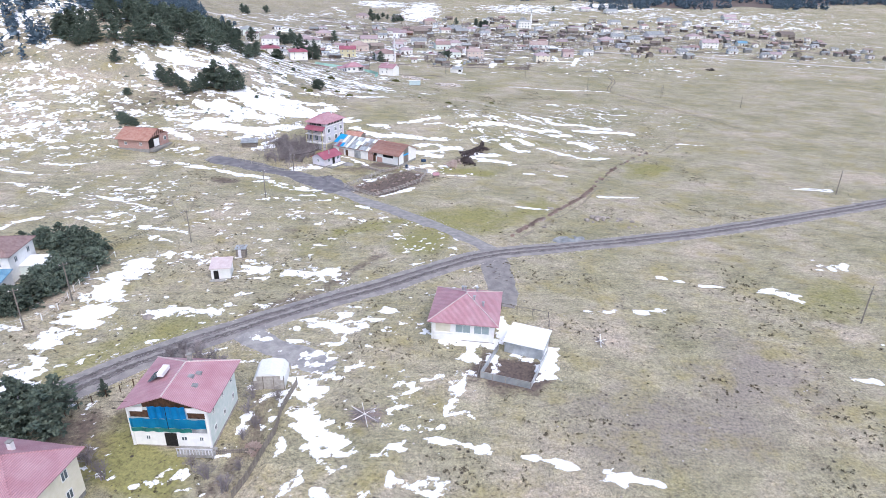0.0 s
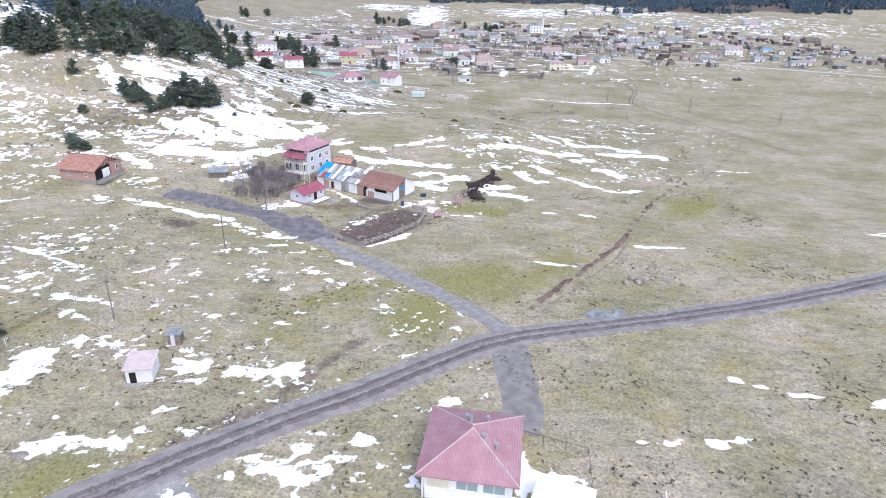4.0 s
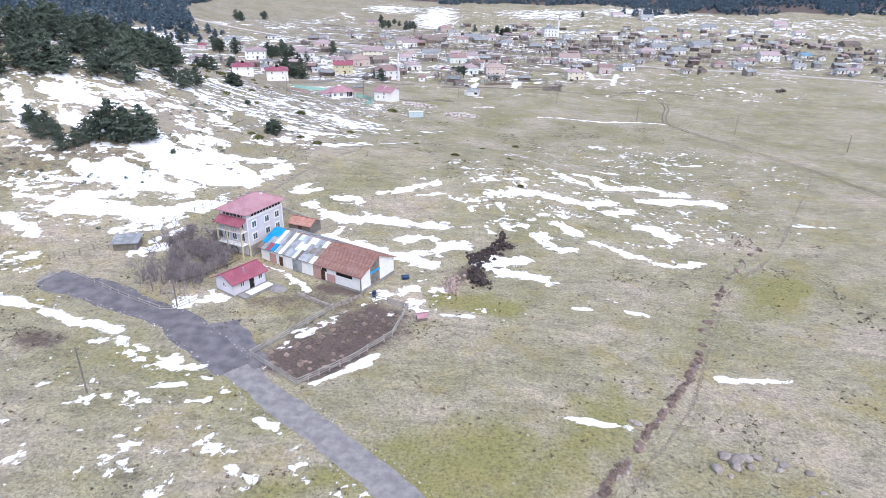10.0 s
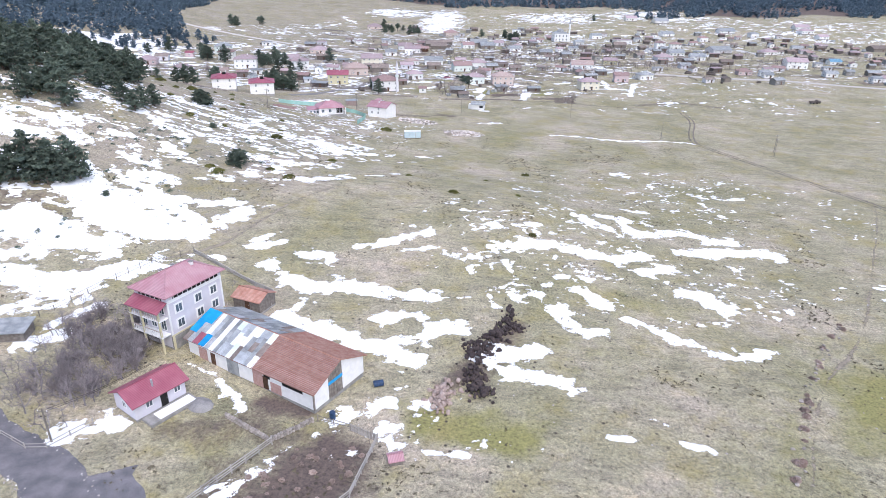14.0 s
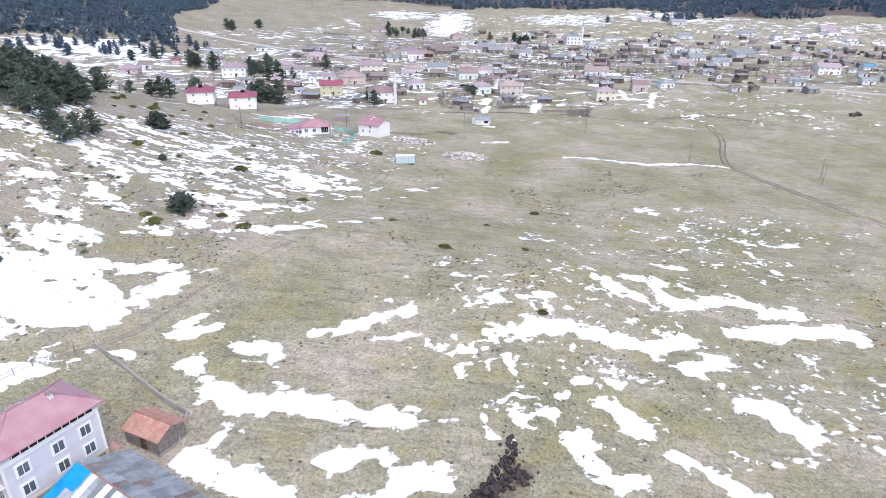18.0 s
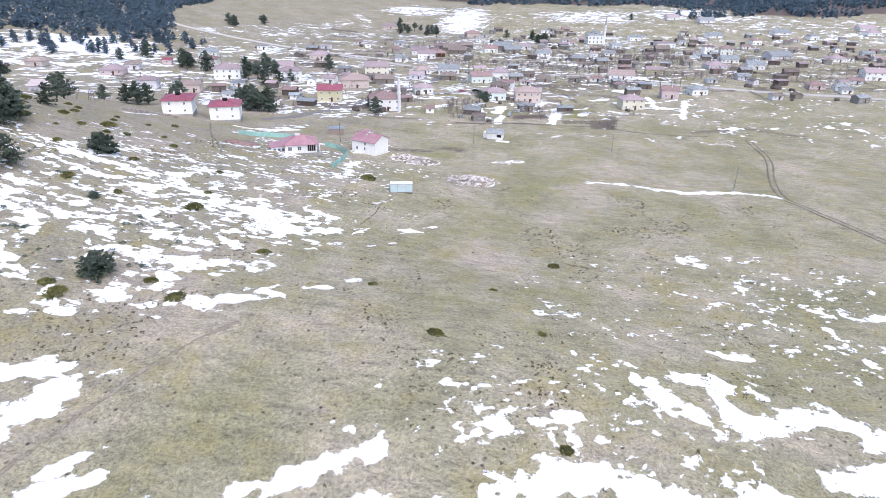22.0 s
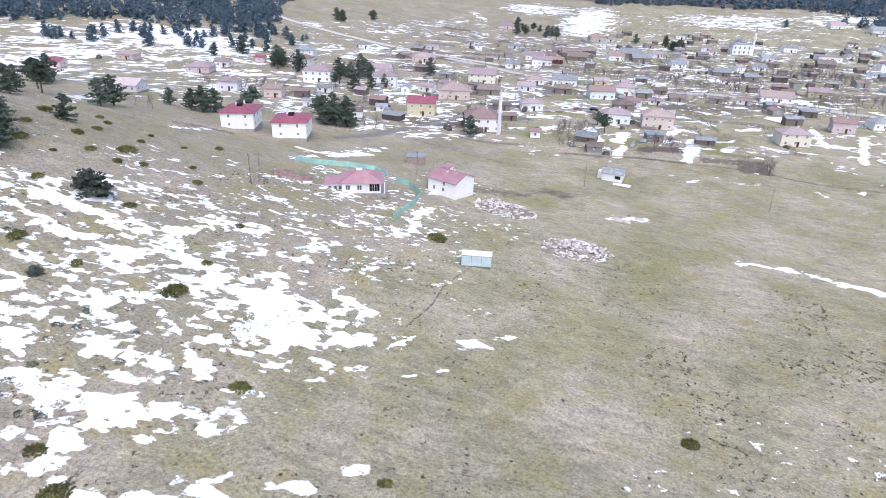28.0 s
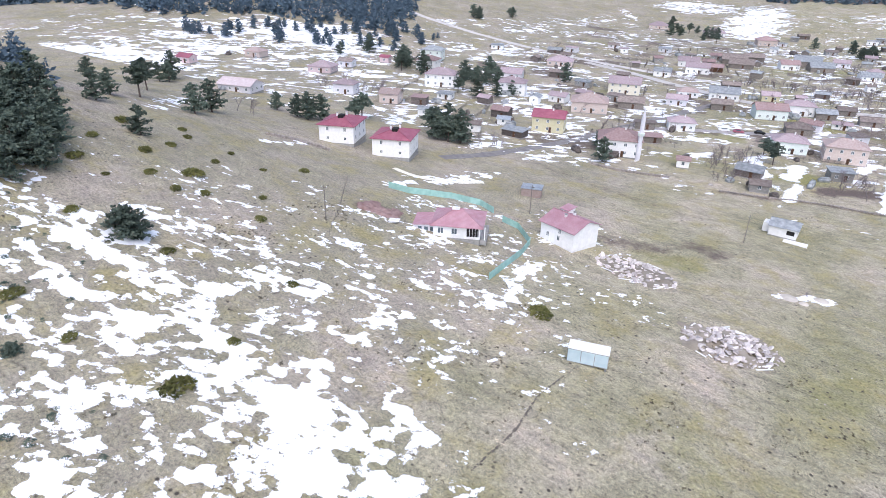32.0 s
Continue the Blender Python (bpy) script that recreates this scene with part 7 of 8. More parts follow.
for x, y, s in ((59.2, 90.8, 2.6), (57.9, 91.4, 2.2), (60.6, 91.2, 2.0), (58.6, 89.6, 1.8), (56.0, 89.0, 1.9), (62.0, 91.6, 1.4), (57.4, 88.0, 1.0), (64.9, 90.5, 1.7), (64.0, 89.6, 1.1), (67.6, 89.3, 1.4), (65.8, 85.0, 1.2), (67.6, 86.1, 0.9), (44.6, 87.2, 1.0), (44.4, 82.6, 1.2), (64.4, 91.6, 0.9), (60.4, 89.8, 1.2), (48.0, 96.6, 1.4), (47.2, 97.2, 1.0)):
    boulder(x, y, s)
heap("ballast_mound", "flat pale gravel heap beside the road", 49.4, 75.6, 4.6, 2.4, 0.22, "greyroof", 20, 13, 1.0)

# ---------- the northern plots ----------
M["sand"] = material("pale_building_sand", rgb("c9bfb2"), rgb("d9d0c4"), 0.95, scale=0.8, fine=6, vary=0.2, bump=0.5)
M["redsoil"] = material("reddish_dug_soil", rgb("806661"), rgb("9d8580"), 0.95, scale=0.9, fine=5, vary=0.35, bump=0.8)
def villa():
    W, D, h = 10.2, 8.6, 3.1
    r = house("villa", "white villa with red hip roof and glazed corner", -46.2, 320.6, 22, W, D, h, "hip", 2.0, 0.7, "white", "redmetal", plinth=0.7)
    for x in (1.6, 4.6):
        window(r, "f", W, D, x, 0.9, 1.3, 1.4)
    corner = local_box("glazed_corner", r, (7.2, 9.9, -0.06, 0, 0.6, 2.6), "dark")
    for i in range(5):
        bar("mullion", corner, (7.3 + i * 0.62, -0.09, 0.6), (7.3 + i * 0.62, -0.09, 2.6), 0.08, "grey")
    local_box("veranda_post", r, (W + 0.9, W + 1.1, 0.1, 0.3, -1.0, 2.9), "white")
    local_box("veranda_floor", r, (W, W + 1.4, 0, D, -1.2, -0.05), "concrete")
    annex = local_box("annex", r, (-4.4, 0, 1.5, 6.5, -0.6, 2.0), "grey", "grey side annex with small windows")
    part("annex_roof", slab(bmesh.new(), [(-4.8, 1.1, 2.0), (0.2, 1.1, 2.4), (0.2, 6.9, 2.9), (-4.8, 6.9, 2.5)], [(0, 1, 2, 3)], [0, 1, 2, 3], 0.1), M["redmetal"], annex)
    for x in (-3.6, -2.2, -0.9):
        local_box("annex_window", annex, (x, x + 0.8, 1.44, 1.5, 0.6, 1.5), "glass")
    local_box("roof_patch", r, (3.6, 5.2, 3.6, 4.4, h + 2.0, h + 2.5), "white")
    chimney(r, 4.4, 4.8, h + 1.9, 0.5, 0.6)
    return r


villa()


def white_house():
    W, D, h = 9.6, 8.9, 4.4
    r = house("white_house", "plain tall white house with a red roof", -29.4, 341.4, -20, W, D, h, "gable", 1.7, 0.5, "white", "redmetal", "x", 0.5, plinth_mat="white", wins=(("l", 2, 2.6, 0.8, 0.9),))
    for x, z in ((2.2, 1.2), (5.4, 1.2), (5.6, 2.9)):
        window(r, "f", W, D, x, z, 0.8, 1.2)
    part("dormer", boxes((0.2, 2.4, 6.4, 9.0, h, h + 1.6)), M["white"], r)
    part("dormer_roof", slab(bmesh.new(), [(-0.1, 6.1, h + 1.6), (2.7, 6.1, h + 1.6), (2.7, 9.3, h + 2.0), (-0.1, 9.3, h + 2.0)], [(0, 1, 2, 3)], [0, 1, 2, 3], 0.1), M["redmetal"], r)
    chimney(r, 4.2, 3.4, h + 1.2, 0.5, 0.8)
    chimney(r, 4.6, 6.0, h + 1.2, 0.5, 0.8)
    return r


white_house()


def white_block(x, y, rot, W, D):
    r = house("white_block_house", "white two-storey house with a crimson hip roof", x, y, rot, W, D, 5.4, "hip", 1.7, 0.6, "white", "crimson", plinth=1.0, chimneys=((W * 0.4, D * 0.4, 1.4), (W * 0.6, D * 0.6, 1.4)), wins=(("f", 2, 1.0, 0.8, 0.9), ("f", 2, 3.6, 0.8, 1.2), ("r", 3, 1.0, 0.9, 1.3), ("r", 3, 3.6, 0.9, 1.3)), group="white block houses")
    local_box("solar_heater", r, (W * 0.45, W * 0.6, D * 0.3, D * 0.5, 6.6, 7.5), "dark")
    return r


white_block(-106.8, 354.2, 20, 10.8, 12)
white_block(-89.7, 357.6, 20, 11.2, 12)


M["panel"] = material("pale_blue_wall_panel", rgb("bccfd6"), rgb("cbdbe0"), 0.5, scale=0.8, vary=0.06)


def container():
    W, D, h = 6.4, 2.6, 2.5
    r = tagged(new("site_container"), "white panel site container standing on blocks", "container")
    r.matrix_basis = pose(-6.6, 296.9, gz(-3.5, 298.5) + 0.3, rz=11)
    part("body", boxes((0, W, 0, D, 0, h)), M["panel"], r)
    part("roof_panel", boxes((-0.05, W + 0.05, -0.05, D + 0.05, h, h + 0.08)), M["frame"], r)
    for x in (0, W / 3, 2 * W / 3, W):
        local_box("joint", r, (x - 0.04, x + 0.04, -0.03, 0, 0, h), "concrete")
    for z in (0.0, h - 0.1):
        local_box("edge_trim", r, (0.05, W - 0.05, -0.03, 0, z, z + 0.1), "concrete")
        local_box("edge_trim", r, (W, W + 0.03, 0.05, D - 0.05, z, z + 0.1), "concrete")
    for x in (0.1, 2.1, 4.0, 6.0):
        for v in (0.1, D - 0.4):
            local_box("block", r, (x, x + 0.3, v, v + 0.3, -0.6, 0), "concrete")
    return r


container()
hut = house("white_hut", "small white hut with a grey sheet roof", 16.4, 385.2, -6, 6.6, 5.6, 2.6, "gable", 1.1, 0.4, "white", "greyroof", plinth=0.5)
# dark panel painted as the shade inside the hut
local_box("hut_opening", hut, (4.2, 6.0, -0.04, 0, 0.9, 2.0), "dark")
local_box("hut_terrace", hut, (4.0, 9.6, -2.2, 0.0, -0.9, -0.25), "white")
local_box("hut_porch", hut, (-1.8, 0, 2.0, 5.0, -0.2, 2.2), "white")
kiosk = house("wooden_kiosk", "brown wooden box shed with a pale sheet roof", -44.6, 364.6, 14, 5.4, 3.6, 2.3, "flat", 0.2, 0.2, "orange", "zinc", plinth=0.1, category="shed")
fence("net_fence", "green net fence stepping down from the villa", [(-68.5, 335.8), (-63.5, 337.6), (-55.4, 344.6), (-48.2, 347.0), (-43.4, 345.0)], 2.5, 1.7, (0.95,), "net", 0.08, 0.03, panel="net")
fence("net_fence", "green net fence along the garden path", [(-39.4, 341.8), (-35.0, 341.0), (-29.3, 335.0), (-28.4, 328.0), (-28.3, 320.0), (-28.0, 311.6)], 2.5, 1.7, (0.95,), "net", 0.08, 0.03, panel="net")
fence("wire_fence", "thin grey post and wire fence on the slope", [(-57.8, 300.4), (-65.1, 312.3), (-76.2, 329.2)], 2.6, 1.2, (0.5, 0.9), "wood", 0.09, 0.02)
rubble_heap("rubble_field", "spread of pale broken stone and old boards", 15.6, 321.0, 9.0, 6.6, 0.9, 15, 5, 290)
rubble_heap("rubble_field", "spread of pale stone rubble below the house", -6.4, 339.6, 9.4, 6.0, 0.7, -10, 6, 270)
for x, y, a, b in ((23.4, 349.6, 2.4, 1.9), (29.4, 352.2, 1.9, 1.5), (26.4, 348.4, 1.1, 0.9)):
    heap("sand_mound", "low round pale sand heap on the grass", x, y, a, b, 0.5, "sand", 0, int(x), 0.2)
plant("shrub0", 26.6, 352.6, 0.6)
pal = tagged(new("pallet_stack"), "loose pale pallets beside the villa", "pallet")
pal.matrix_basis = pose(-55.5, 316.8, gz(-55.5, 316.8), rz=20)
for i in range(6):
    local_box("pallet_board", pal, (0, 2.4, i * 0.35, i * 0.35 + 0.22, 0.25, 0.32), "white")
for i in range(3):
    local_box("pallet_bearer", pal, (i * 1.1, i * 1.1 + 0.15, 0, 2.0, 0, 0.25), "wood")
heap("soil_mound", "reddish heap of dug soil with snow", -61.0, 321.0, 5.5, 4.0, 0.8, "redsoil", 20, 31, 0.9)

# low cushions of juniper and pine bushes on the western slope
for i, (x, y, s) in enumerate(((-49.3, 280.4, 1.02), (-15.6, 307.5, 2.02), (-87.9, 293.7, 1.96), (-84.5, 322.7, 1.2), (-66.3, 270.7, 1.11), (-41.9, 252.2, 1.87), (-56.8, 248.8, 0.98), (-44.2, 263.3, 0.98), (-68.1, 292.5, 1.16), (-115.9, 298.7, 1.69), (-83.1, 286.1, 1.12), (-81.7, 265.6, 1.16), (-90.9, 277.7, 0.72), (-98.2, 276.9, 1.48), (-20.5, 238.2, 1.3), (-67.3, 248.3, 1.3), (-26.3, 215.3, 1.4), (-32.4, 218.7, 1.03), (38.2, 256.9, 1.17), (3.6, 230.3, 0.8), (17.4, 213.5, 1.1), (34.2, 218.6, 0.72), (25.6, 235.6, 0.62), (-42.7, 209.5, 1.59), (36.6, 192.8, 0.88), (-45.6, 211.6, 1.1), (-90, 286, 1.2), (-80, 290, 1.1), (-75, 300, 0.9), (-102, 300, 1.2), (-106.8, 285.9, 1.2), (-99.2, 291.9, 1.4), (-106.8, 308.2, 1.1), (-92.5, 303.5, 1.0), (-97.0, 312.0, 0.9), (-112.0, 311.0, 1.1), (-87.0, 312.0, 0.8))):
    plant("juniper%d" % (i % 3), x, y, s)
for i, (x, y, s) in enumerate(((-40.2, 217.0, 1.05), (-72.3, 268.5, 1.25), (-57.7, 242.7, 0.4), (-91.3, 147.6, 0.8), (-88.6, 147.0, 0.7), (-94.0, 150.0, 0.7), (-100, 168, 0.6), (-58.2, 186.4, 0.3))):
    plant("bush%d" % (i % 3), x, y, s)


def village(wall, top, kind, x, y, rot, W, D, st):
    h = 2.9 * st
    rows = max(1, int(st + 0.3))
    n = max(1, min(4, int(W / 3.2)))
    wins = []
    if wall not in ("wood", "darkwood", "greywood"):
        for r in range(rows):
            wins.append(("f", n, 0.9 + 2.8 * r, 1.0, 1.2))
            wins.append(("l" if rot < 8 else "r", max(1, n - 1), 0.9 + 2.8 * r, 1.0, 1.2))
    rh = 0.3 if kind == "flat" else min(W, D) * 0.22
    ch = ((W * 0.6, D * 0.45, rh * 0.8),) if st > 1 and kind != "flat" else ()
    storeys = "two-storey" if st > 1.5 else "one-storey"
    thing = "barn" if wall in ("wood", "darkwood", "greywood") else "house"
    return house("village_" + thing, "%s %s %s with %s roof" % (storeys, WALLS[wall], thing, ROOFS[top]), x, y, rot, W, D, h, kind, rh, 0.5, wall, top, "x" if W > D else "y", 0.3, wins, doors=(("f", W * 0.5 + 1.0),) if n > 1 else (), chimneys=ch, category=thing, group="village buildings")


WALLS = {"white": "white-rendered", "grey": "grey-rendered", "salmon": "salmon-rendered", "pinkwall": "pink-rendered", "mint": "pale mint", "cream": "cream-rendered", "yellow": "yellow-rendered", "wood": "weathered timber", "darkwood": "dark timber", "greywood": "grey timber", "concrete": "bare concrete"}
ROOFS = {"redtile": "a red tiled", "pinktile": "a faded and haze-paled pink tiled", "crimson": "a crimson metal", "orange": "an orange tiled", "rust": "a rusty sheet", "greyroof": "a grey sheet", "blueroof": "a blue sheet", "zinc": "a zinc", "blush": "a bleached pink"}
village("pinkwall", "crimson", "gable", -253.9, 419.7, 9, 7.8, 5.6, 1.0)
village("grey", "blush", "gable", -190.7, 389.4, 11, 15.5, 9.0, 1.0)
village("salmon", "orange", "hip", -243.9, 454.2, 7, 9.6, 7.3, 1.0)
village("pinkwall", "pinktile", "hip", -200.2, 453.9, 17, 12.0, 9.8, 1.0)
village("grey", "pinktile", "hip", -163.3, 428.5, 15, 9.5, 7.0, 1.5)
village("grey", "rust", "gable", -198.3, 474.9, 12, 7.8, 5.8, 1.0)
village("pinkwall", "crimson", "gable", -190.0, 500.7, 8, 5.3, 3.8, 1.0)
village("white", "redtile", "hip", -166.8, 501.6, 9, 10.5, 8.8, 2.0)
village("mint", "greyroof", "hip", -179.3, 525.7, 16, 11.8, 9.7, 2.0)
village("white", "pinktile", "hip", -144.7, 474.8, 16, 14.5, 10.6, 2.0)
village("white", "greyroof", "flat", -126.4, 455.8, 10, 6.6, 5.2, 0.8)
village("salmon", "orange", "gable", -139.7, 430.4, 15, 8.2, 6.8, 1.4)
village("white", "pinktile", "hip", -110.1, 485.1, 17, 12.7, 9.0, 2.0)
village("grey", "pinktile", "gable", -126.7, 521.3, 13, 11.5, 9.2, 1.0)
village("yellow", "crimson", "gable", -71.9, 436.3, 12, 12.1, 8.8, 2.0)
village("white", "zinc", "gable", -85.8, 434.4, 12, 4.8, 3.5, 0.8)
village("salmon", "orange", "hip", -71.2, 478.7, 17, 15.5, 12.9, 1.6)
village("salmon", "pinktile", "hip", -121.6, 575.9, 13, 14.7, 11.0, 1.0)
village("white", "greyroof", "flat", -166.6, 590.9, 17, 7.6, 6.0, 0.9)
village("white", "redtile", "hip", -41.7, 424.0, 17, 14.6, 12.1, 2.0)
village("cream", "pinktile", "gable", -69.8, 528.8, 12, 15.2, 11.6, 1.8)
village("wood", "rust", "gable", -56.7, 501.2, 13, 11.2, 8.6, 1.0)
village("grey", "pinktile", "gable", -40.1, 524.3, 8, 9.2, 6.9, 1.0)
village("white", "orange", "hip", -39.1, 545.9, 16, 9.8, 6.9, 1.0)
village("white", "greyroof", "gable", -62.9, 595.3, 7, 9.4, 7.4, 1.0)
village("white", "greyroof", "gable", -25.1, 551.6, 9, 13.8, 10.8, 1.2)
village("wood", "rust", "gable", -20.3, 528.9, 12, 9.1, 6.9, 1.0)
village("mint", "redtile", "gable", -0.6, 522.1, 18, 13.2, 9.6, 1.5)
village("white", "pinktile", "hip", 10.5, 540.4, 11, 12.1, 8.8, 1.6)
village("wood", "greyroof", "gable", 22.8, 539.7, 14, 8.3, 6.2, 1.0)
village("wood", "rust", "hip", 13.1, 501.6, 10, 9.7, 7.9, 1.0)
village("mint", "pinktile", "hip", 10.3, 470.2, 10, 11.8, 9.2, 1.5)
village("white", "pinktile", "hip", -28.7, 476.6, 17, 10.3, 7.4, 1.2)
village("salmon", "orange", "hip", 27.2, 469.1, 7, 13.4, 9.9, 2.0)
village("concrete", "greyroof", "flat", 29.8, 446.1, 15, 6.8, 5.4, 1.0)
village("white", "pinktile", "gable", -49.7, 619.8, 9, 13.4, 10.0, 1.3)
village("darkwood", "redtile", "gable", -39.2, 635.2, 8, 8.5, 6.6, 1.0)
village("wood", "rust", "gable", -30.6, 660.4, 7, 14.6, 11.7, 1.0)
village("white", "redtile", "gable", -1.5, 678.3, 17, 11.2, 9.4, 1.2)
village("wood", "greyroof", "gable", 15.4, 683.1, 15, 13.7, 11.6, 1.0)
village("grey", "pinktile", "gable", 27.8, 715.4, 6, 9.8, 7.3, 1.0)
village("salmon", "redtile", "hip", -26.7, 794.4, 18, 14.6, 11.9, 1.5)
village("grey", "pinktile", "hip", 47.3, 686.9, 11, 8.3, 7.0, 1.0)
village("yellow", "pinktile", "gable", -2.1, 565.0, 13, 8.1, 6.7, 1.0)
village("white", "redtile", "gable", -15.6, 428.6, 10, 4.0, 3.5, 0.9)
village("salmon", "pinktile", "hip", -121.2, 821.3, 11, 17.2, 12.4, 1.0)
village("white", "pinktile", "hip", -73.0, 818.6, 11, 17.8, 14.0, 1.0)
village("wood", "rust", "gable", 31.2, 555.1, 10, 7.5, 5.3, 0.8)
village("wood", "rust", "gable", 39.9, 537.7, 7, 8.5, 6.2, 0.8)
village("cream", "pinktile", "hip", 83.3, 466.4, 12, 12.0, 9.0, 1.8)
village("pinkwall", "redtile", "gable", 110.4, 502.4, 2, 9.5, 6.8, 1.6)
village("white", "greyroof", "hip", 130.3, 514.3, 16, 9.8, 7.5, 1.2)
village("white", "orange", "gable", 87.8, 560.9, 0, 16.5, 11.7, 1.0)
village("yellow", "pinktile", "gable", 116.3, 587.6, -3, 10.7, 7.7, 1.2)
village("white", "redtile", "hip", 192.1, 730.5, 10, 9.2, 6.7, 1.8)
village("white", "redtile", "hip", 202.7, 720.0, -3, 10.5, 8.1, 1.8)
village("white", "greyroof", "gable", 187.8, 663.2, 1, 13.6, 11.5, 1.0)
village("white", "greyroof", "gable", 197.2, 630.0, -2, 12.6, 9.9, 1.2)
village("grey", "pinktile", "hip", 167.9, 623.1, 11, 14.2, 10.8, 1.0)
village("grey", "greyroof", "gable", 236.6, 693.5, 16, 20.0, 14.0, 1.0)
village("pinkwall", "redtile", "hip", 208.9, 548.2, 1, 9.9, 7.6, 1.0)
village("white", "greyroof", "gable", 223.7, 546.5, -3, 7.1, 5.4, 0.9)
village("white", "greyroof", "gable", 222.7, 535.8, 1, 6.6, 5.5, 0.9)
village("white", "pinktile", "hip", 280.7, 686.7, 13, 13.9, 10.8, 1.0)
village("white", "pinktile", "gable", 261.1, 590.4, -3, 15.7, 11.6, 1.8)
village("white", "greyroof", "gable", 270.7, 547.0, 1, 8.8, 6.5, 1.0)
village("white", "blueroof", "gable", 309.1, 621.0, 1, 9.3, 7.7, 1.0)
village("white", "greyroof", "gable", 327.0, 735.0, -1, 10.2, 7.3, 1.0)
village("white", "redtile", "hip", 258.4, 808.5, 15, 9.7, 7.6, 1.5)
village("white", "greyroof", "hip", 326.5, 844.7, 16, 10.3, 7.9, 1.5)
village("white", "greyroof", "gable", 111.8, 737.7, 14, 9.2, 7.4, 1.2)
village("white", "greyroof", "gable", 139.0, 811.8, 12, 11.6, 9.4, 1.3)
village("white", "pinktile", "flat", 158.0, 768.9, 6, 17.7, 12.7, 1.2)
village("wood", "rust", "gable", 149.1, 727.4, 0, 12.1, 10.0, 1.0)
village("wood", "greyroof", "gable", 87.8, 631.9, 14, 8.4, 7.1, 0.9)
village("wood", "greyroof", "gable", 69.0, 643.4, 3, 11.0, 8.8, 0.9)
village("white", "pinktile", "gable", -58.4, 642.0, 12, 12.4, 9.9, 1.2)
village("wood", "redtile", "gable", -45.8, 655.4, 12, 7.2, 5.6, 1.0)
village("wood", "rust", "gable", -36.9, 677.2, 9, 15.2, 12.2, 1.0)
village("wood", "greyroof", "gable", 4.3, 702.6, 1, 16.3, 13.6, 1.2)
village("wood", "rust", "gable", -25.4, 699.5, 15, 12.3, 8.8, 1.0)
village("white", "greyroof", "gable", 42.9, 667.3, 15, 10.5, 8.9, 0.9)
village("white", "pinktile", "hip", 394.1, 870.1, 9, 15.4, 10.9, 1.2)
village("white", "pinktile", "gable", 402.9, 843.3, 14, 12.5, 9.0, 1.0)
village("white", "greyroof", "gable", 224.5, 839.9, 15, 14.8, 11.8, 1.0)
village("wood", "rust", "gable", 214.7, 604.9, -3, 9.5, 6.9, 0.9)
village("grey", "greyroof", "gable", 175.0, 577.6, 9, 8.4, 6.6, 0.9)
village("white", "greyroof", "gable", 294.0, 528.7, 5, 6.6, 5.5, 1.0)
village("white", "pinktile", "gable", 302.1, 530.7, -6, 9.3, 6.5, 1.0)
village("wood", "redtile", "gable", 386.4, 736.5, 8, 6.7, 4.7, 1.0)
village("wood", "rust", "gable", 408.4, 739.9, 8, 17.5, 12.6, 1.0)
village("white", "pinktile", "gable", 200.3, 940.8, 6, 14.6, 11.9, 1.2)
village("white", "greyroof", "gable", 234.5, 925.5, 8, 17.9, 14.0, 1.0)
village("white", "greyroof", "gable", 297.4, 863.6, 8, 18.1, 13.2, 0.8)
village("white", "pinktile", "gable", 397.6, 896.2, 3, 17.5, 13.1, 1.0)


def mosque(x, y, rot):
    r = house("mosque", "white village mosque with a slim minaret", x, y, rot, 15, 13, 8.5, "hip", 2.5, 0.4, "white", "greyroof", plinth=0.5, wins=(("f", 4, 1.2, 1.3, 2.0), ("f", 4, 4.8, 1.3, 2.0), ("l", 3, 1.2, 1.3, 2.0), ("l", 3, 4.8, 1.3, 2.0)), category="mosque")
    bm = bmesh.new()
    bmesh.ops.create_uvsphere(bm, u_segments=20, v_segments=10, radius=4.2)
    for v in bm.verts:
        v.co = Vector((v.co.x + 7.5, v.co.y + 6.5, max(0, v.co.z) * 0.8 + 9.5))
    part("dome", bm, M["greyroof"], r, smooth=True)
    bm = bmesh.new()
    tube(bm, (16.5, 2, -1), (16.5, 2, 18), 1.0, 0.85, 12)
    mn = part("minaret", bm, M["white"], r)
    for z in (13.0,):
        bm = bmesh.new()
        tube(bm, (16.5, 2, z), (16.5, 2, z + 1.3), 1.5, 1.6, 12)
        part("minaret_balcony", bm, M["white"], mn)
    bm = bmesh.new()
    tube(bm, (16.5, 2, 18), (16.5, 2, 25), 0.95, 0.05, 12)
    part("minaret_spire", bm, M["greyroof"], mn)
    return r


mosque(93.0, 772.0, 10)
r = tagged(new("small_minaret"), "slim pale minaret beside a house", "minaret")
r.matrix_basis = pose(-28.6, 428.0, gz(-28.6, 428))
bm = bmesh.new()
tube(bm, (0, 0, 0), (0, 0, 14), 0.8, 0.7, 10)
part("shaft", bm, M["grey"], r)
bm = bmesh.new()
tube(bm, (0, 0, 8.6), (0, 0, 9.6), 1.1, 1.2, 10)
part("minaret_balcony", bm, M["mint"], r)
bm = bmesh.new()
tube(bm, (0, 0, 14), (0, 0, 18), 0.75, 0.04, 10)
part("spire", bm, M["grey"], r)


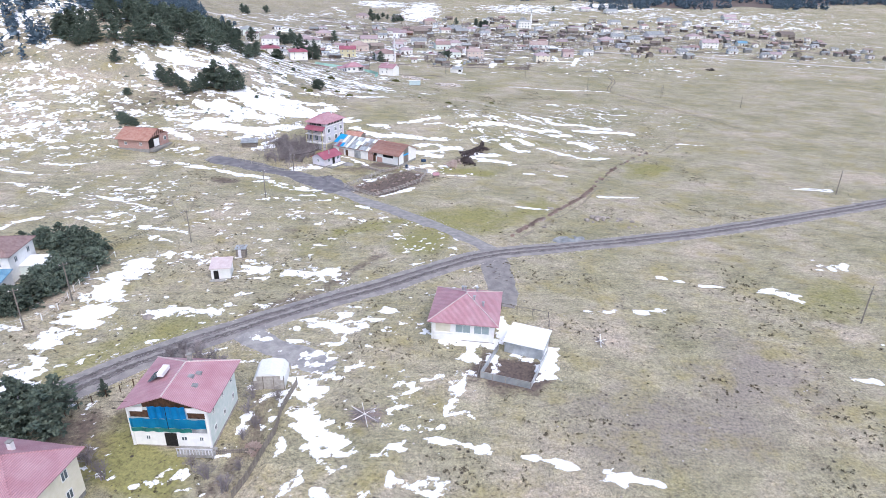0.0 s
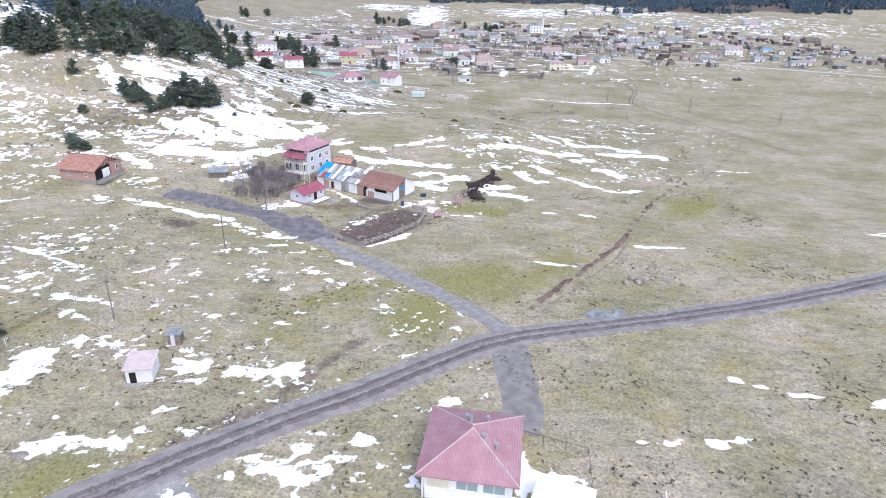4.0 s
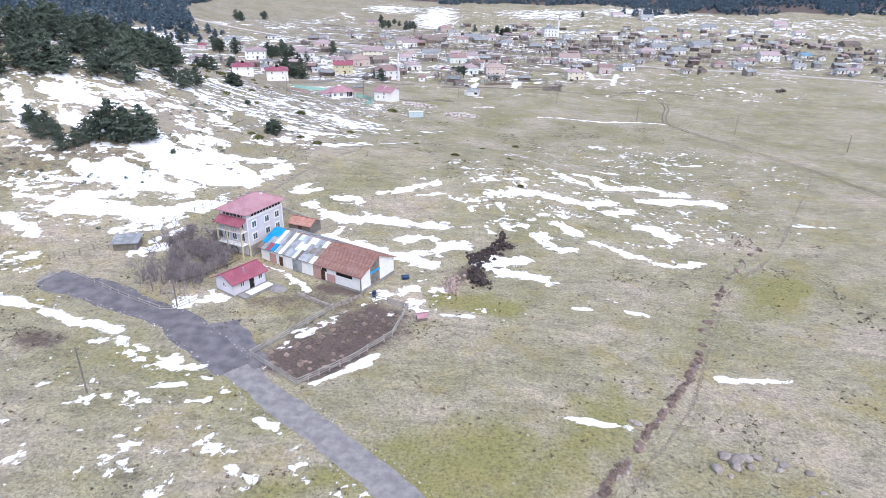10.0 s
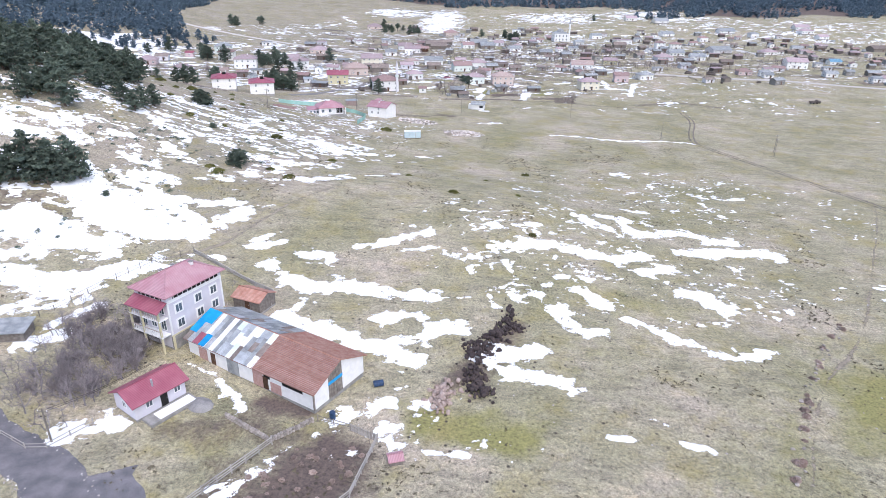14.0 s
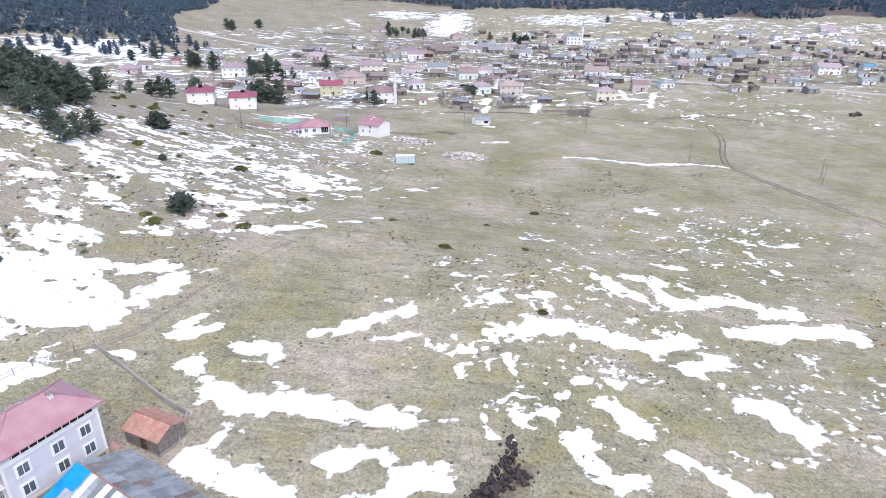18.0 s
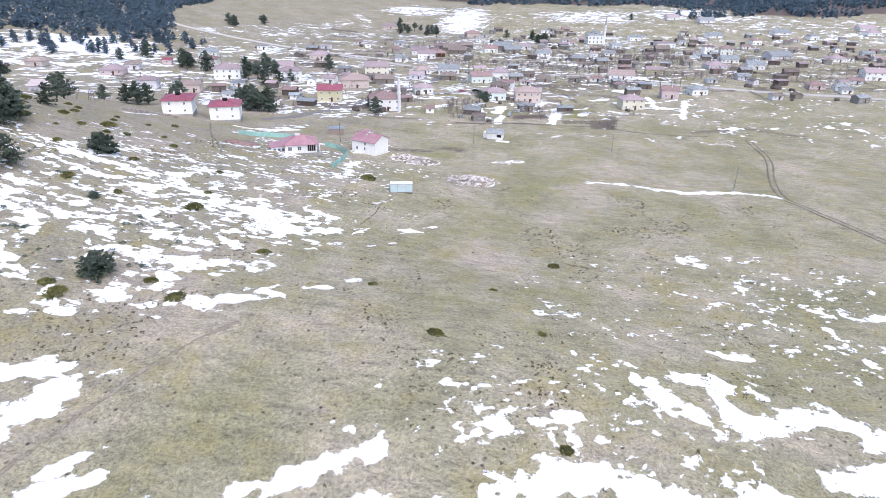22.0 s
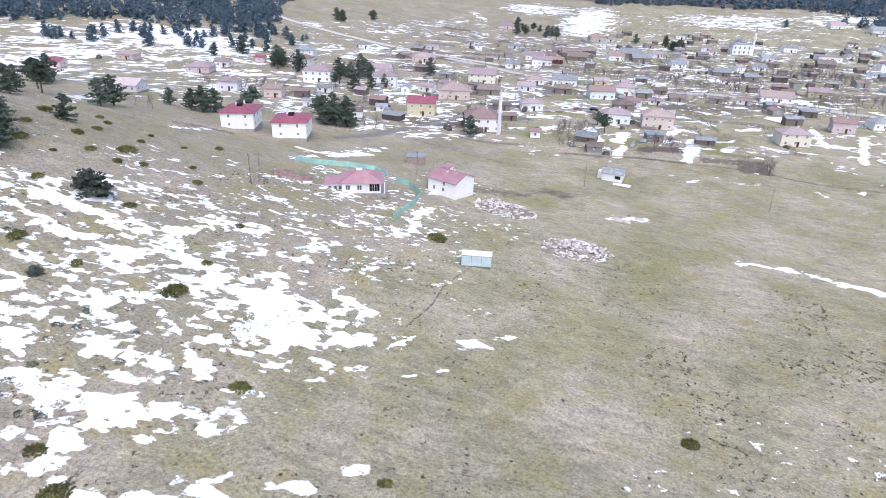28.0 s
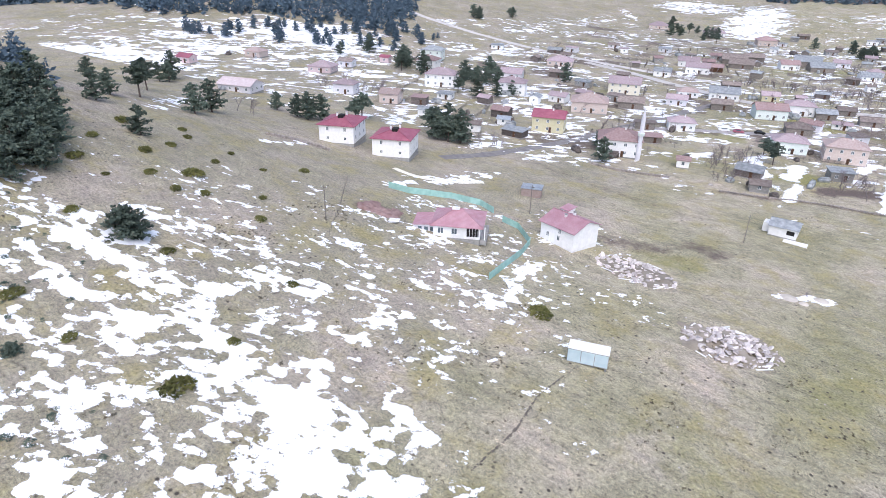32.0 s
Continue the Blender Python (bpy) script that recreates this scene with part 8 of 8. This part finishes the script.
def car(x, y, rot, mat, label):
    r = tagged(new("car"), label, "car", "parked cars")
    r.matrix_basis = pose(x, y, gz(x, y), rz=rot)
    bm = bmesh.new()
    prof = [(0, 0.35), (4.2, 0.35), (4.2, 0.8), (3.2, 0.95), (2.7, 1.45), (1.1, 1.48), (0.3, 1.0), (0, 0.9)]
    a = [bm.verts.new((u, 0, z)) for u, z in prof]
    b = [bm.verts.new((u, 1.7, z)) for u, z in prof]
    bm.faces.new(a)
    bm.faces.new(b[::-1])
    for i in range(8):
        j = (i + 1) % 8
        bm.faces.new((a[i], a[j], b[j], b[i]))
    body = part("body", bm, M[mat], r)
    local_box("side_window", body, (0.9, 2.9, -0.02, 0, 1.0, 1.38), "glass")
    for u in (0.8, 3.4):
        for v in (0.1, 1.6):
            bm = bmesh.new()
            tube(bm, (u, v - 0.1, 0.32), (u, v + 0.1, 0.32), 0.32, 0.32, 12)
            part("wheel", bm, M["dark"], r)
    return r


tractor = tagged(new("tractor"), "dark old tractor with a cart on the far pasture", "tractor")
tractor.matrix_basis = pose(220.4, 450.0, gz(220.4, 450), rz=25)
body = part("body", boxes((0, 2.4, -0.5, 0.5, 0.7, 1.5), (-1.2, 0.2, -0.7, 0.7, 0.8, 1.2), (-1.0, 0.1, -0.6, 0.6, 1.2, 2.4)), M["greywood"], tractor)
for u, v, q in ((-0.6, -0.95, 0.8), (-0.6, 0.75, 0.8), (1.9, -0.75, 0.45), (1.9, 0.55, 0.45)):
    bm = bmesh.new()
    tube(bm, (u, v, q), (u, v + 0.25, q), q, q, 14)
    part("wheel", bm, M["dark"], tractor)
part("cart_bed", boxes((-5.6, -1.8, -1.0, 1.0, 0.9, 1.05), (-5.6, -5.5, -1.0, 1.0, 1.05, 1.7), (-5.5, -1.8, -1.0, -0.92, 1.05, 1.7), (-5.5, -1.8, 0.92, 1.0, 1.05, 1.7)), M["greywood"], tractor)
for v in (-1.05, 0.85):
    bm = bmesh.new()
    tube(bm, (-3.6, v, 0.5), (-3.6, v + 0.2, 0.5), 0.5, 0.5, 12)
    part("cart_wheel", bm, M["dark"], tractor)
stone_wall("stone_wall", "tumbled dark stone wall before the village plots", [(-40.0, 411.4), (-30.0, 410.8), (-15.1, 415.0)], 0.9, 0.8, "stone")
stone_wall("stone_wall", "dark stony bank of a stream below the village", [(0.8, 412.3), (28.3, 420.2), (44.6, 421.5)], 0.5, 0.9, "stone")
stone_wall("stone_wall", "grey dry-stone wall along the upper gardens", [(-112.0, 338.0), (-106.0, 344.0), (-96.0, 346.0)], 0.9, 0.7, "stone")
car(-11.0, 490.0, 20, "frame", "white car parked on the village lane")
car(-5.6, 491.0, 15, "crimson", "red car parked on the village lane")
car(2.0, 494.4, 10, "dark", "dark car parked on the village lane")

# ---------- trees of the hill, the village and the far woods ----------
for i, (x, y, s) in enumerate(((-76.7, 183.9, 0.95), (-73.1, 184.4, 1.2), (-71.4, 188.1, 1.1), (-68.5, 191.2, 1.05), (-65.7, 189.9, 0.8), (-74.5, 186.5, 1.0), (-91.8, 180.7, 0.75), (-84, 179, 0.5), (-89, 178.5, 0.7), (-112, 186, 0.65), (-94, 183, 0.6), (-79.5, 178.5, 0.7), (-78, 181.5, 0.8), (-70, 185, 0.8), (-81.5, 175.5, 0.65), (-67.2, 187, 0.7), (-72.8, 190.6, 0.75), (-90, 183, 0.7), (-86.6, 180.8, 0.6), (-85.3, 241.5, 0.8), (-75.4, 232.8, 0.85), (-75.9, 238.3, 0.75), (-75.3, 243.4, 0.7), (-80, 236, 0.8), (-96.7, 266.6, 1.0), (-96.2, 269.0, 1.1), (-94.1, 269.5, 1.05), (-104.6, 270.3, 1.1), (-100.3, 267.3, 1.0), (-98.1, 264.4, 0.9), (-101, 274, 1.0), (-92, 263, 0.8), (-108, 279, 1.0), (-113, 283, 1.0), (-107.6, 297.4, 0.7))):
    plant("pine%d" % (i % 3), x, y, s)


def inside(poly, x, y):
    odd, j = False, len(poly) - 1
    for i in range(len(poly)):
        (xi, yi), (xj, yj) = poly[i], poly[j]
        if (yi > y) != (yj > y) and x < (xj - xi) * (y - yi) / (yj - yi) + xi:
            odd = not odd
        j = i
    return odd


HILL_WOOD = [(-150, 170), (-134, 185), (-116, 197), (-98, 205), (-88, 214), (-83, 226), (-82, 244), (-90, 252), (-97, 262), (-100, 276), (-116, 290), (-140, 300), (-260, 335), (-330, 220), (-260, 150)]
edge = [p for p in scatter(620, 3, (-140, -80, 170, 300, lambda x, y: 0.5 if inside(HILL_WOOD, x, y) else 0))]
for i, (x, y) in enumerate(edge[:105]):
    plant("pine%d" % (i % 3), x, y, 0.75 + 0.45 * ((i * 7) % 10) / 10)
woods = [wood_source(i) for i in (90, 91, 92, 93)]


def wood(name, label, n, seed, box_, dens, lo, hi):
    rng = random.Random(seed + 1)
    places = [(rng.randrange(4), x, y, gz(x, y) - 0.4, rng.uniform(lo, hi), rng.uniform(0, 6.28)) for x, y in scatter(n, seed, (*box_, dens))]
    return many(name, label, "wood", woods, places, M["hazepine"])


scrub_src = [bm_mesh(low_bush(170 + i, 1.2, 0.7, 55), "far_scrub", M["pine"]) for i in range(3)]
rng = random.Random(41)
scrub = []
for x, y in scatter(2600, 42, (-165, -35, 140, 262, lambda x, y: 0.4 if gz(x, y) > 6 and float(fbm(x, y, 14, 91, 2)) > 0.14 else 0.02)):
    scrub.append((rng.randrange(3), x, y, gz(x, y) - 0.05, rng.uniform(0.25, 0.7), rng.uniform(0, 6.28)))
many("hill_scrub", "low dark juniper scrub scattered over the snowy slope", "scrub", scrub_src, scrub, M["pine"])
PADDOCK = [(-7.8, 106.8), (-0.4, 101.8), (5.4, 107.6), (10.6, 115.6), (12, 124), (1, 121.6)]
for i in range(130):
    x, y = rng.uniform(-9, 13), rng.uniform(101, 125)
    if inside(PADDOCK, x, y):
        plant("brush%d" % (i % 3), x, y, rng.uniform(0.35, 0.7), label="dry brown weeds in the muddy paddock")
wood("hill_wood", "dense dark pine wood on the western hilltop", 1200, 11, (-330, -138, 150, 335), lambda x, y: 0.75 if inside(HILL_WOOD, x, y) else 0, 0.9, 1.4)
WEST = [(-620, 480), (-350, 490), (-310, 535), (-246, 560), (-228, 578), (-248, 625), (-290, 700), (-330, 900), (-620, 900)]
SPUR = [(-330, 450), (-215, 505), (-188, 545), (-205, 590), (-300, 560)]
wood("far_wood_west", "pine wood on the far western spur, coloured with distance haze", 6800, 12, (-620, -185, 450, 900), lambda x, y: 0.95 if inside(WEST, x, y) else 0, 1.0, 1.6)
spur_src = [bm_mesh(pine_parts(190 + i, 7.5, 2.8, "pine", 3)[1], "spur_crown", M["hazepine"]) for i in range(3)]
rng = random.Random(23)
many("spur_trees", "scattered pines on the snowy western spur", "trees", spur_src, [(rng.randrange(3), x, y, gz(x, y) - 0.2, rng.uniform(0.5, 1.2), rng.uniform(0, 6.28)) for x, y in scatter(150, 24, (-330, -188, 450, 590, lambda x, y: 0.8 if inside(SPUR, x, y) and not inside(WEST, x, y) else 0))], M["hazepine"])
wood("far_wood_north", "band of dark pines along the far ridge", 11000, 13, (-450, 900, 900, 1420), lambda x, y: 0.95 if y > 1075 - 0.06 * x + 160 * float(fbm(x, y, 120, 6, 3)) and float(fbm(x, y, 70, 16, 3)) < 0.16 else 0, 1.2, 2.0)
for i, (x, y) in enumerate(((-68.4, 790.9), (-56.4, 781.6), (-95.9, 793.3), (13.3, 807.3), (45.1, 767.5), (53.0, 802.2), (39.8, 794.2), (-176.6, 499.2), (-178.2, 510.5), (-126.8, 481.0), (-129.5, 498.1), (-130.9, 517.5), (-120.4, 505.8), (-97.0, 403.4), (-91.3, 412.2), (-96.7, 414.7), (-90.1, 396.1), (12.2, 453.8), (-89.2, 801.2), (157.3, 935.6), (-134.6, 374.8), (-133.6, 379.9), (-129.6, 329.3), (-219.2, 390.6), (-140.9, 312.7), (-145.5, 324.1), (-214.7, 497.3), (-208.3, 515.8), (-129.8, 503.2), (-126.7, 510), (-136, 499.7), (-124, 500.5), (-113, 470), (-125.3, 473.3), (-120, 505), (-132, 506), (-173, 502), (-171, 494), (-176, 508), (-91.5, 396.8), (-83.8, 401), (-86, 396), (-145.7, 376.5), (-129.9, 375), (-128.8, 381), (-122.4, 392), (-134.9, 339.4), (-211.9, 383), (-214, 380), (8.2, 463.7), (-37.9, 417.5), (-82.3, 398.3), (-87.6, 397.6), (-124.6, 398.3), (-103.9, 487.4), (-96.3, 539.3), (-44.5, 433.8), (-185.7, 517.2), (-228, 682), (-225, 686), (-222, 680), (-215.7, 725), (-212, 722), (-131.3, 303), (-140.5, 294.6), (-170.7, 344), (-224.8, 357), (-104, 837), (-98, 832), (-86, 824), (-80, 830), (-65, 810), (-70, 815), (45, 776), (50, 772), (40, 817), (53, 767), (48, 780), (-62, 820), (-160, 498), (-108, 480))):
    plant(("pine2", "umbrella", "pine0", "pine1")[i % 4], x, y, 0.8 + 0.5 * ((i * 3) % 7) / 7, label="dark conifer between the village houses")
rng = random.Random(31)
clumps = ((0, 446, 7, 12, 26), (1, 424, 5, 4, 6), (73, 425, 3, 2, 5), (-14, 603, 12, 4, 16), (8, 606, 12, 4, 16), (32, 602, 14, 4, 18), (54, 589, 10, 4, 14), (76, 580, 8, 4, 8), (144, 672, 14, 22, 34), (-60, 590, 20, 20, 16), (300, 640, 60, 40, 30), (250, 720, 80, 40, 34), (30, 720, 60, 30, 24), (-178, 440, 14, 8, 10), (100, 640, 50, 24, 26), (36, 440, 8, 10, 12), (150, 662, 45, 10, 46), (176, 578, 60, 6, 44), (55, 600, 50, 16, 40), (70, 423, 6, 4, 4), (-33, 440, 6, 6, 4), (-76, 405, 6, 6, 6), (-150, 445, 12, 10, 14), (20, 560, 50, 20, 34), (90, 540, 60, 20, 30), (-60, 470, 40, 20, 14), (230, 600, 60, 30, 30), (-140, 357, 8, 4, 3), (10, 650, 60, 40, 30), (120, 700, 80, 40, 30))
bare_sources = [bm_mesh(bare_parts(150 + i, 6.0, 1, 4, 0.75), "far_bare", M["fartwig"]) for i in range(3)]
grove = []
for cx, cy, rx, ry, n in clumps:
    for i in range(int(n * 1.5)):
        x, y = cx + rng.uniform(-rx, rx), cy + rng.uniform(-ry, ry)
        if seg_dist(x, y, VROAD) > 6:
            grove.append((i % 3, x, y, gz(x, y) - 0.2, rng.uniform(0.8, 1.5), rng.uniform(0, 6.28)))
many("village_trees", "rows and groves of leafless grey trees among the houses", "trees", bare_sources, grove, M["fartwig"])
rng = random.Random(77)
taken = [(o.location.x, o.location.y) for o in scene.objects if o.get("group") == "village buildings"]
made = 0
for k in range(2600):
    if made >= 185:
        break
    x, y = rng.uniform(-140, 420), rng.uniform(415, 860)
    if x > 60 and y < 505 + 0.0 * x or seg_dist(x, y, VROAD) < 12 or any(math.hypot(x - a, y - b) < 12 for a, b in taken) or y > 700 and x < -20:
        continue
    taken.append((x, y))
    made += 1
    village(rng.choice(["wood", "wood", "grey", "concrete", "greywood", "white", "greywood"]), rng.choice(["rust", "greyroof", "rust", "pinktile", "greyroof", "redtile"]), rng.choice(["gable", "gable", "flat"]), x, y, rng.uniform(-15, 25), rng.uniform(4, 9), rng.uniform(3.5, 6), rng.uniform(0.75, 1.1))
hedge_src = [bm_mesh(bare_parts(160 + i, 2.8, 4, 2, 1.2), "far_shrub", M["fartwig"]) for i in range(3)]
hedge = []
for k in range(60):
    x, y, a, n = rng.uniform(-140, 330), rng.uniform(420, 720), rng.choice([0.2, 1.77, 0.25, 1.7]) + rng.uniform(-0.1, 0.1), rng.randrange(8, 22)
    if x > 90 and y < 520:
        continue
    for i in range(n):
        px, py = x + math.cos(a) * i * 2.0, y + math.sin(a) * i * 2.0
        if seg_dist(px, py, VROAD) > 6:
            hedge.append((i % 3, px, py, gz(px, py) - 0.2, rng.uniform(0.5, 0.9), rng.uniform(0, 6.28)))
many("village_hedges", "bare grey hedges dividing the village plots", "hedge", hedge_src, hedge, M["fartwig"])

# garden fences and yard clutter, too small and many to pick apart
fence_src = []
for i in range(3):
    bm = bmesh.new()
    for u in (0, 2.0):
        tube(bm, (u, 0, -0.3), (u, 0, 1.3), 0.1, 0.09, 4)
    for z in (0.45, 0.85, 1.2):
        tube(bm, (0, 0, z), (2.0, 0, z + 0.03 * i), 0.08, 0.08, 4)
    fence_src.append(bm_mesh(bm, "far_fence", M["wood"]))
runs = []
for k in range(150):
    x, y, a, n = rng.uniform(-150, 380), rng.uniform(422, 760), rng.choice([0.2, 1.77]) + rng.uniform(-0.08, 0.08), rng.randrange(5, 16)
    if x > 90 and y < 515:
        continue
    for i in range(n):
        px, py = x + math.cos(a) * i * 2.0, y + math.sin(a) * i * 2.0
        if seg_dist(px, py, VROAD) > 6:
            runs.append((i % 3, px, py, gz(px, py), 1.0, a))
many("village_fences", "weathered pole fences round the village plots", "fence", fence_src, runs, M["wood"])
for title, lab, mt, n, seed in (("woodpiles", "dark stacks of firewood beside the village houses", "greywood", 150, 5), ("yard_clutter", "pale sheets and boxes lying in the village yards", "greyroof", 130, 6), ("stone_piles", "small pale piles of rubble in the village yards", "rubble", 120, 7)):
    rng = random.Random(seed)
    src = []
    for i in range(3):
        bm = boxes((0, 1.6 + i, 0, 1.1, 0, 0.8 + 0.2 * i), (0.3, 1.2 + i, 0.1, 1.0, 0.8 + 0.2 * i, 1.1 + 0.25 * i)) if title != "stone_piles" else rock_mesh(40 + i)
        src.append(bm_mesh(bm, title, M[mt]))
    spots = []
    while len(spots) < n:
        a, b = rng.choice(taken)
        x, y, k = a + rng.uniform(-11, 11), b + rng.uniform(-9, 9), rng.uniform(0.8, 1.7)
        if seg_dist(x, y, VROAD) > 6:
            spots.append((rng.randrange(3), x, y, gz(x, y) - 0.05, k, rng.uniform(0, 6.28)))
    many(title, lab, "clutter", src, spots, M[mt])

# loose stones thrown to the rims of the roads, and tussocks of dead grass on the pasture
rng = random.Random(51)
pebble_src = []
for i in range(3):
    bm = bmesh.new()
    bmesh.ops.create_icosphere(bm, subdivisions=1, radius=0.5)
    for v in bm.verts:
        v.co *= rng.uniform(0.7, 1.2)
        v.co.z *= 0.6
    pebble_src.append(bm_mesh(bm, "pebble", M["rubble"]))
pebbles = []
for pts, half, gap in ((MAIN, 3.2, 0.16), (SIDE, 2.8, 0.16), ([(31, 65), (31.8, 56), (32, 46), (31, 42)], 3.1, 0.3), ([(-13, 30), (-5, 25), (4, 20)], 3.2, 0.2)):
    for x, y, a in along_line(pts, gap):
        if x > 150 or y < -20:
            continue
        k = rng.choice((-1, 1)) * (half + rng.gauss(0.1, 0.35))
        w = radians(a) + math.pi / 2
        px, py = x + math.cos(w) * k, y + math.sin(w) * k
        pebbles.append((rng.randrange(3), px, py, gz(px, py) + 0.03, rng.choice((0.1, 0.14, 0.2, 0.32)), rng.uniform(0, 6.28)))
for x, y in scatter(2500, 52, (-60, 150, -20, 330, lambda x, y: 0.7 if float(fbm(x, y, 25, 95, 2)) > 0.12 else 0.05)):
    pebbles.append((rng.randrange(3), x, y, gz(x, y) + 0.02, rng.uniform(0.12, 0.4), rng.uniform(0, 6.28)))
many("loose_stones", "pale loose stones along the road rims and in the grass", "stones", pebble_src, pebbles, M["rubble"])
M["tussock"] = material("dead_grass_tussock", rgb("6b6254"), rgb("8c8470"), 0.95, scale=0.2, fine=3, vary=0.4, spec=0.1)
tuft_src = []
for i in range(4):
    bm = bmesh.new()
    for k in range(7):
        a, r = rng.uniform(0, 6.28), rng.uniform(0, 0.3)
        blades(bm, (math.cos(a) * r, math.sin(a) * r, 0.1), 0.38, 1, rng, 0.8)
    tuft_src.append(bm_mesh(bm, "tuft", M["tussock"]))
npr = np.random.RandomState(53)
tx, ty = npr.uniform(-70, 110, 52000), npr.uniform(-25, 320, 52000)
tz = ground_z(tx, ty)
dens = np.where(vnoise(tx / 9, ty / 9, 97) > 0.74, 0.7, np.where(vnoise(tx / 2.5, ty / 2.5, 98) > 0.6, 0.12, 0))
ok = (npr.uniform(0, 1, 52000) < dens) & (tz < 12) & (seg_dist(tx, ty, MAIN) > 4) & (seg_dist(tx, ty, SIDE) > 3.5)
tufts = [(rng.randrange(4), x, y, z, rng.uniform(0.4, 1.15), rng.uniform(0, 6.28)) for x, y, z in zip(tx[ok], ty[ok], tz[ok])]
many("grass_tussocks", "low tussocks of dead grass dotting the pasture", "grass", tuft_src, tufts, M["tussock"])
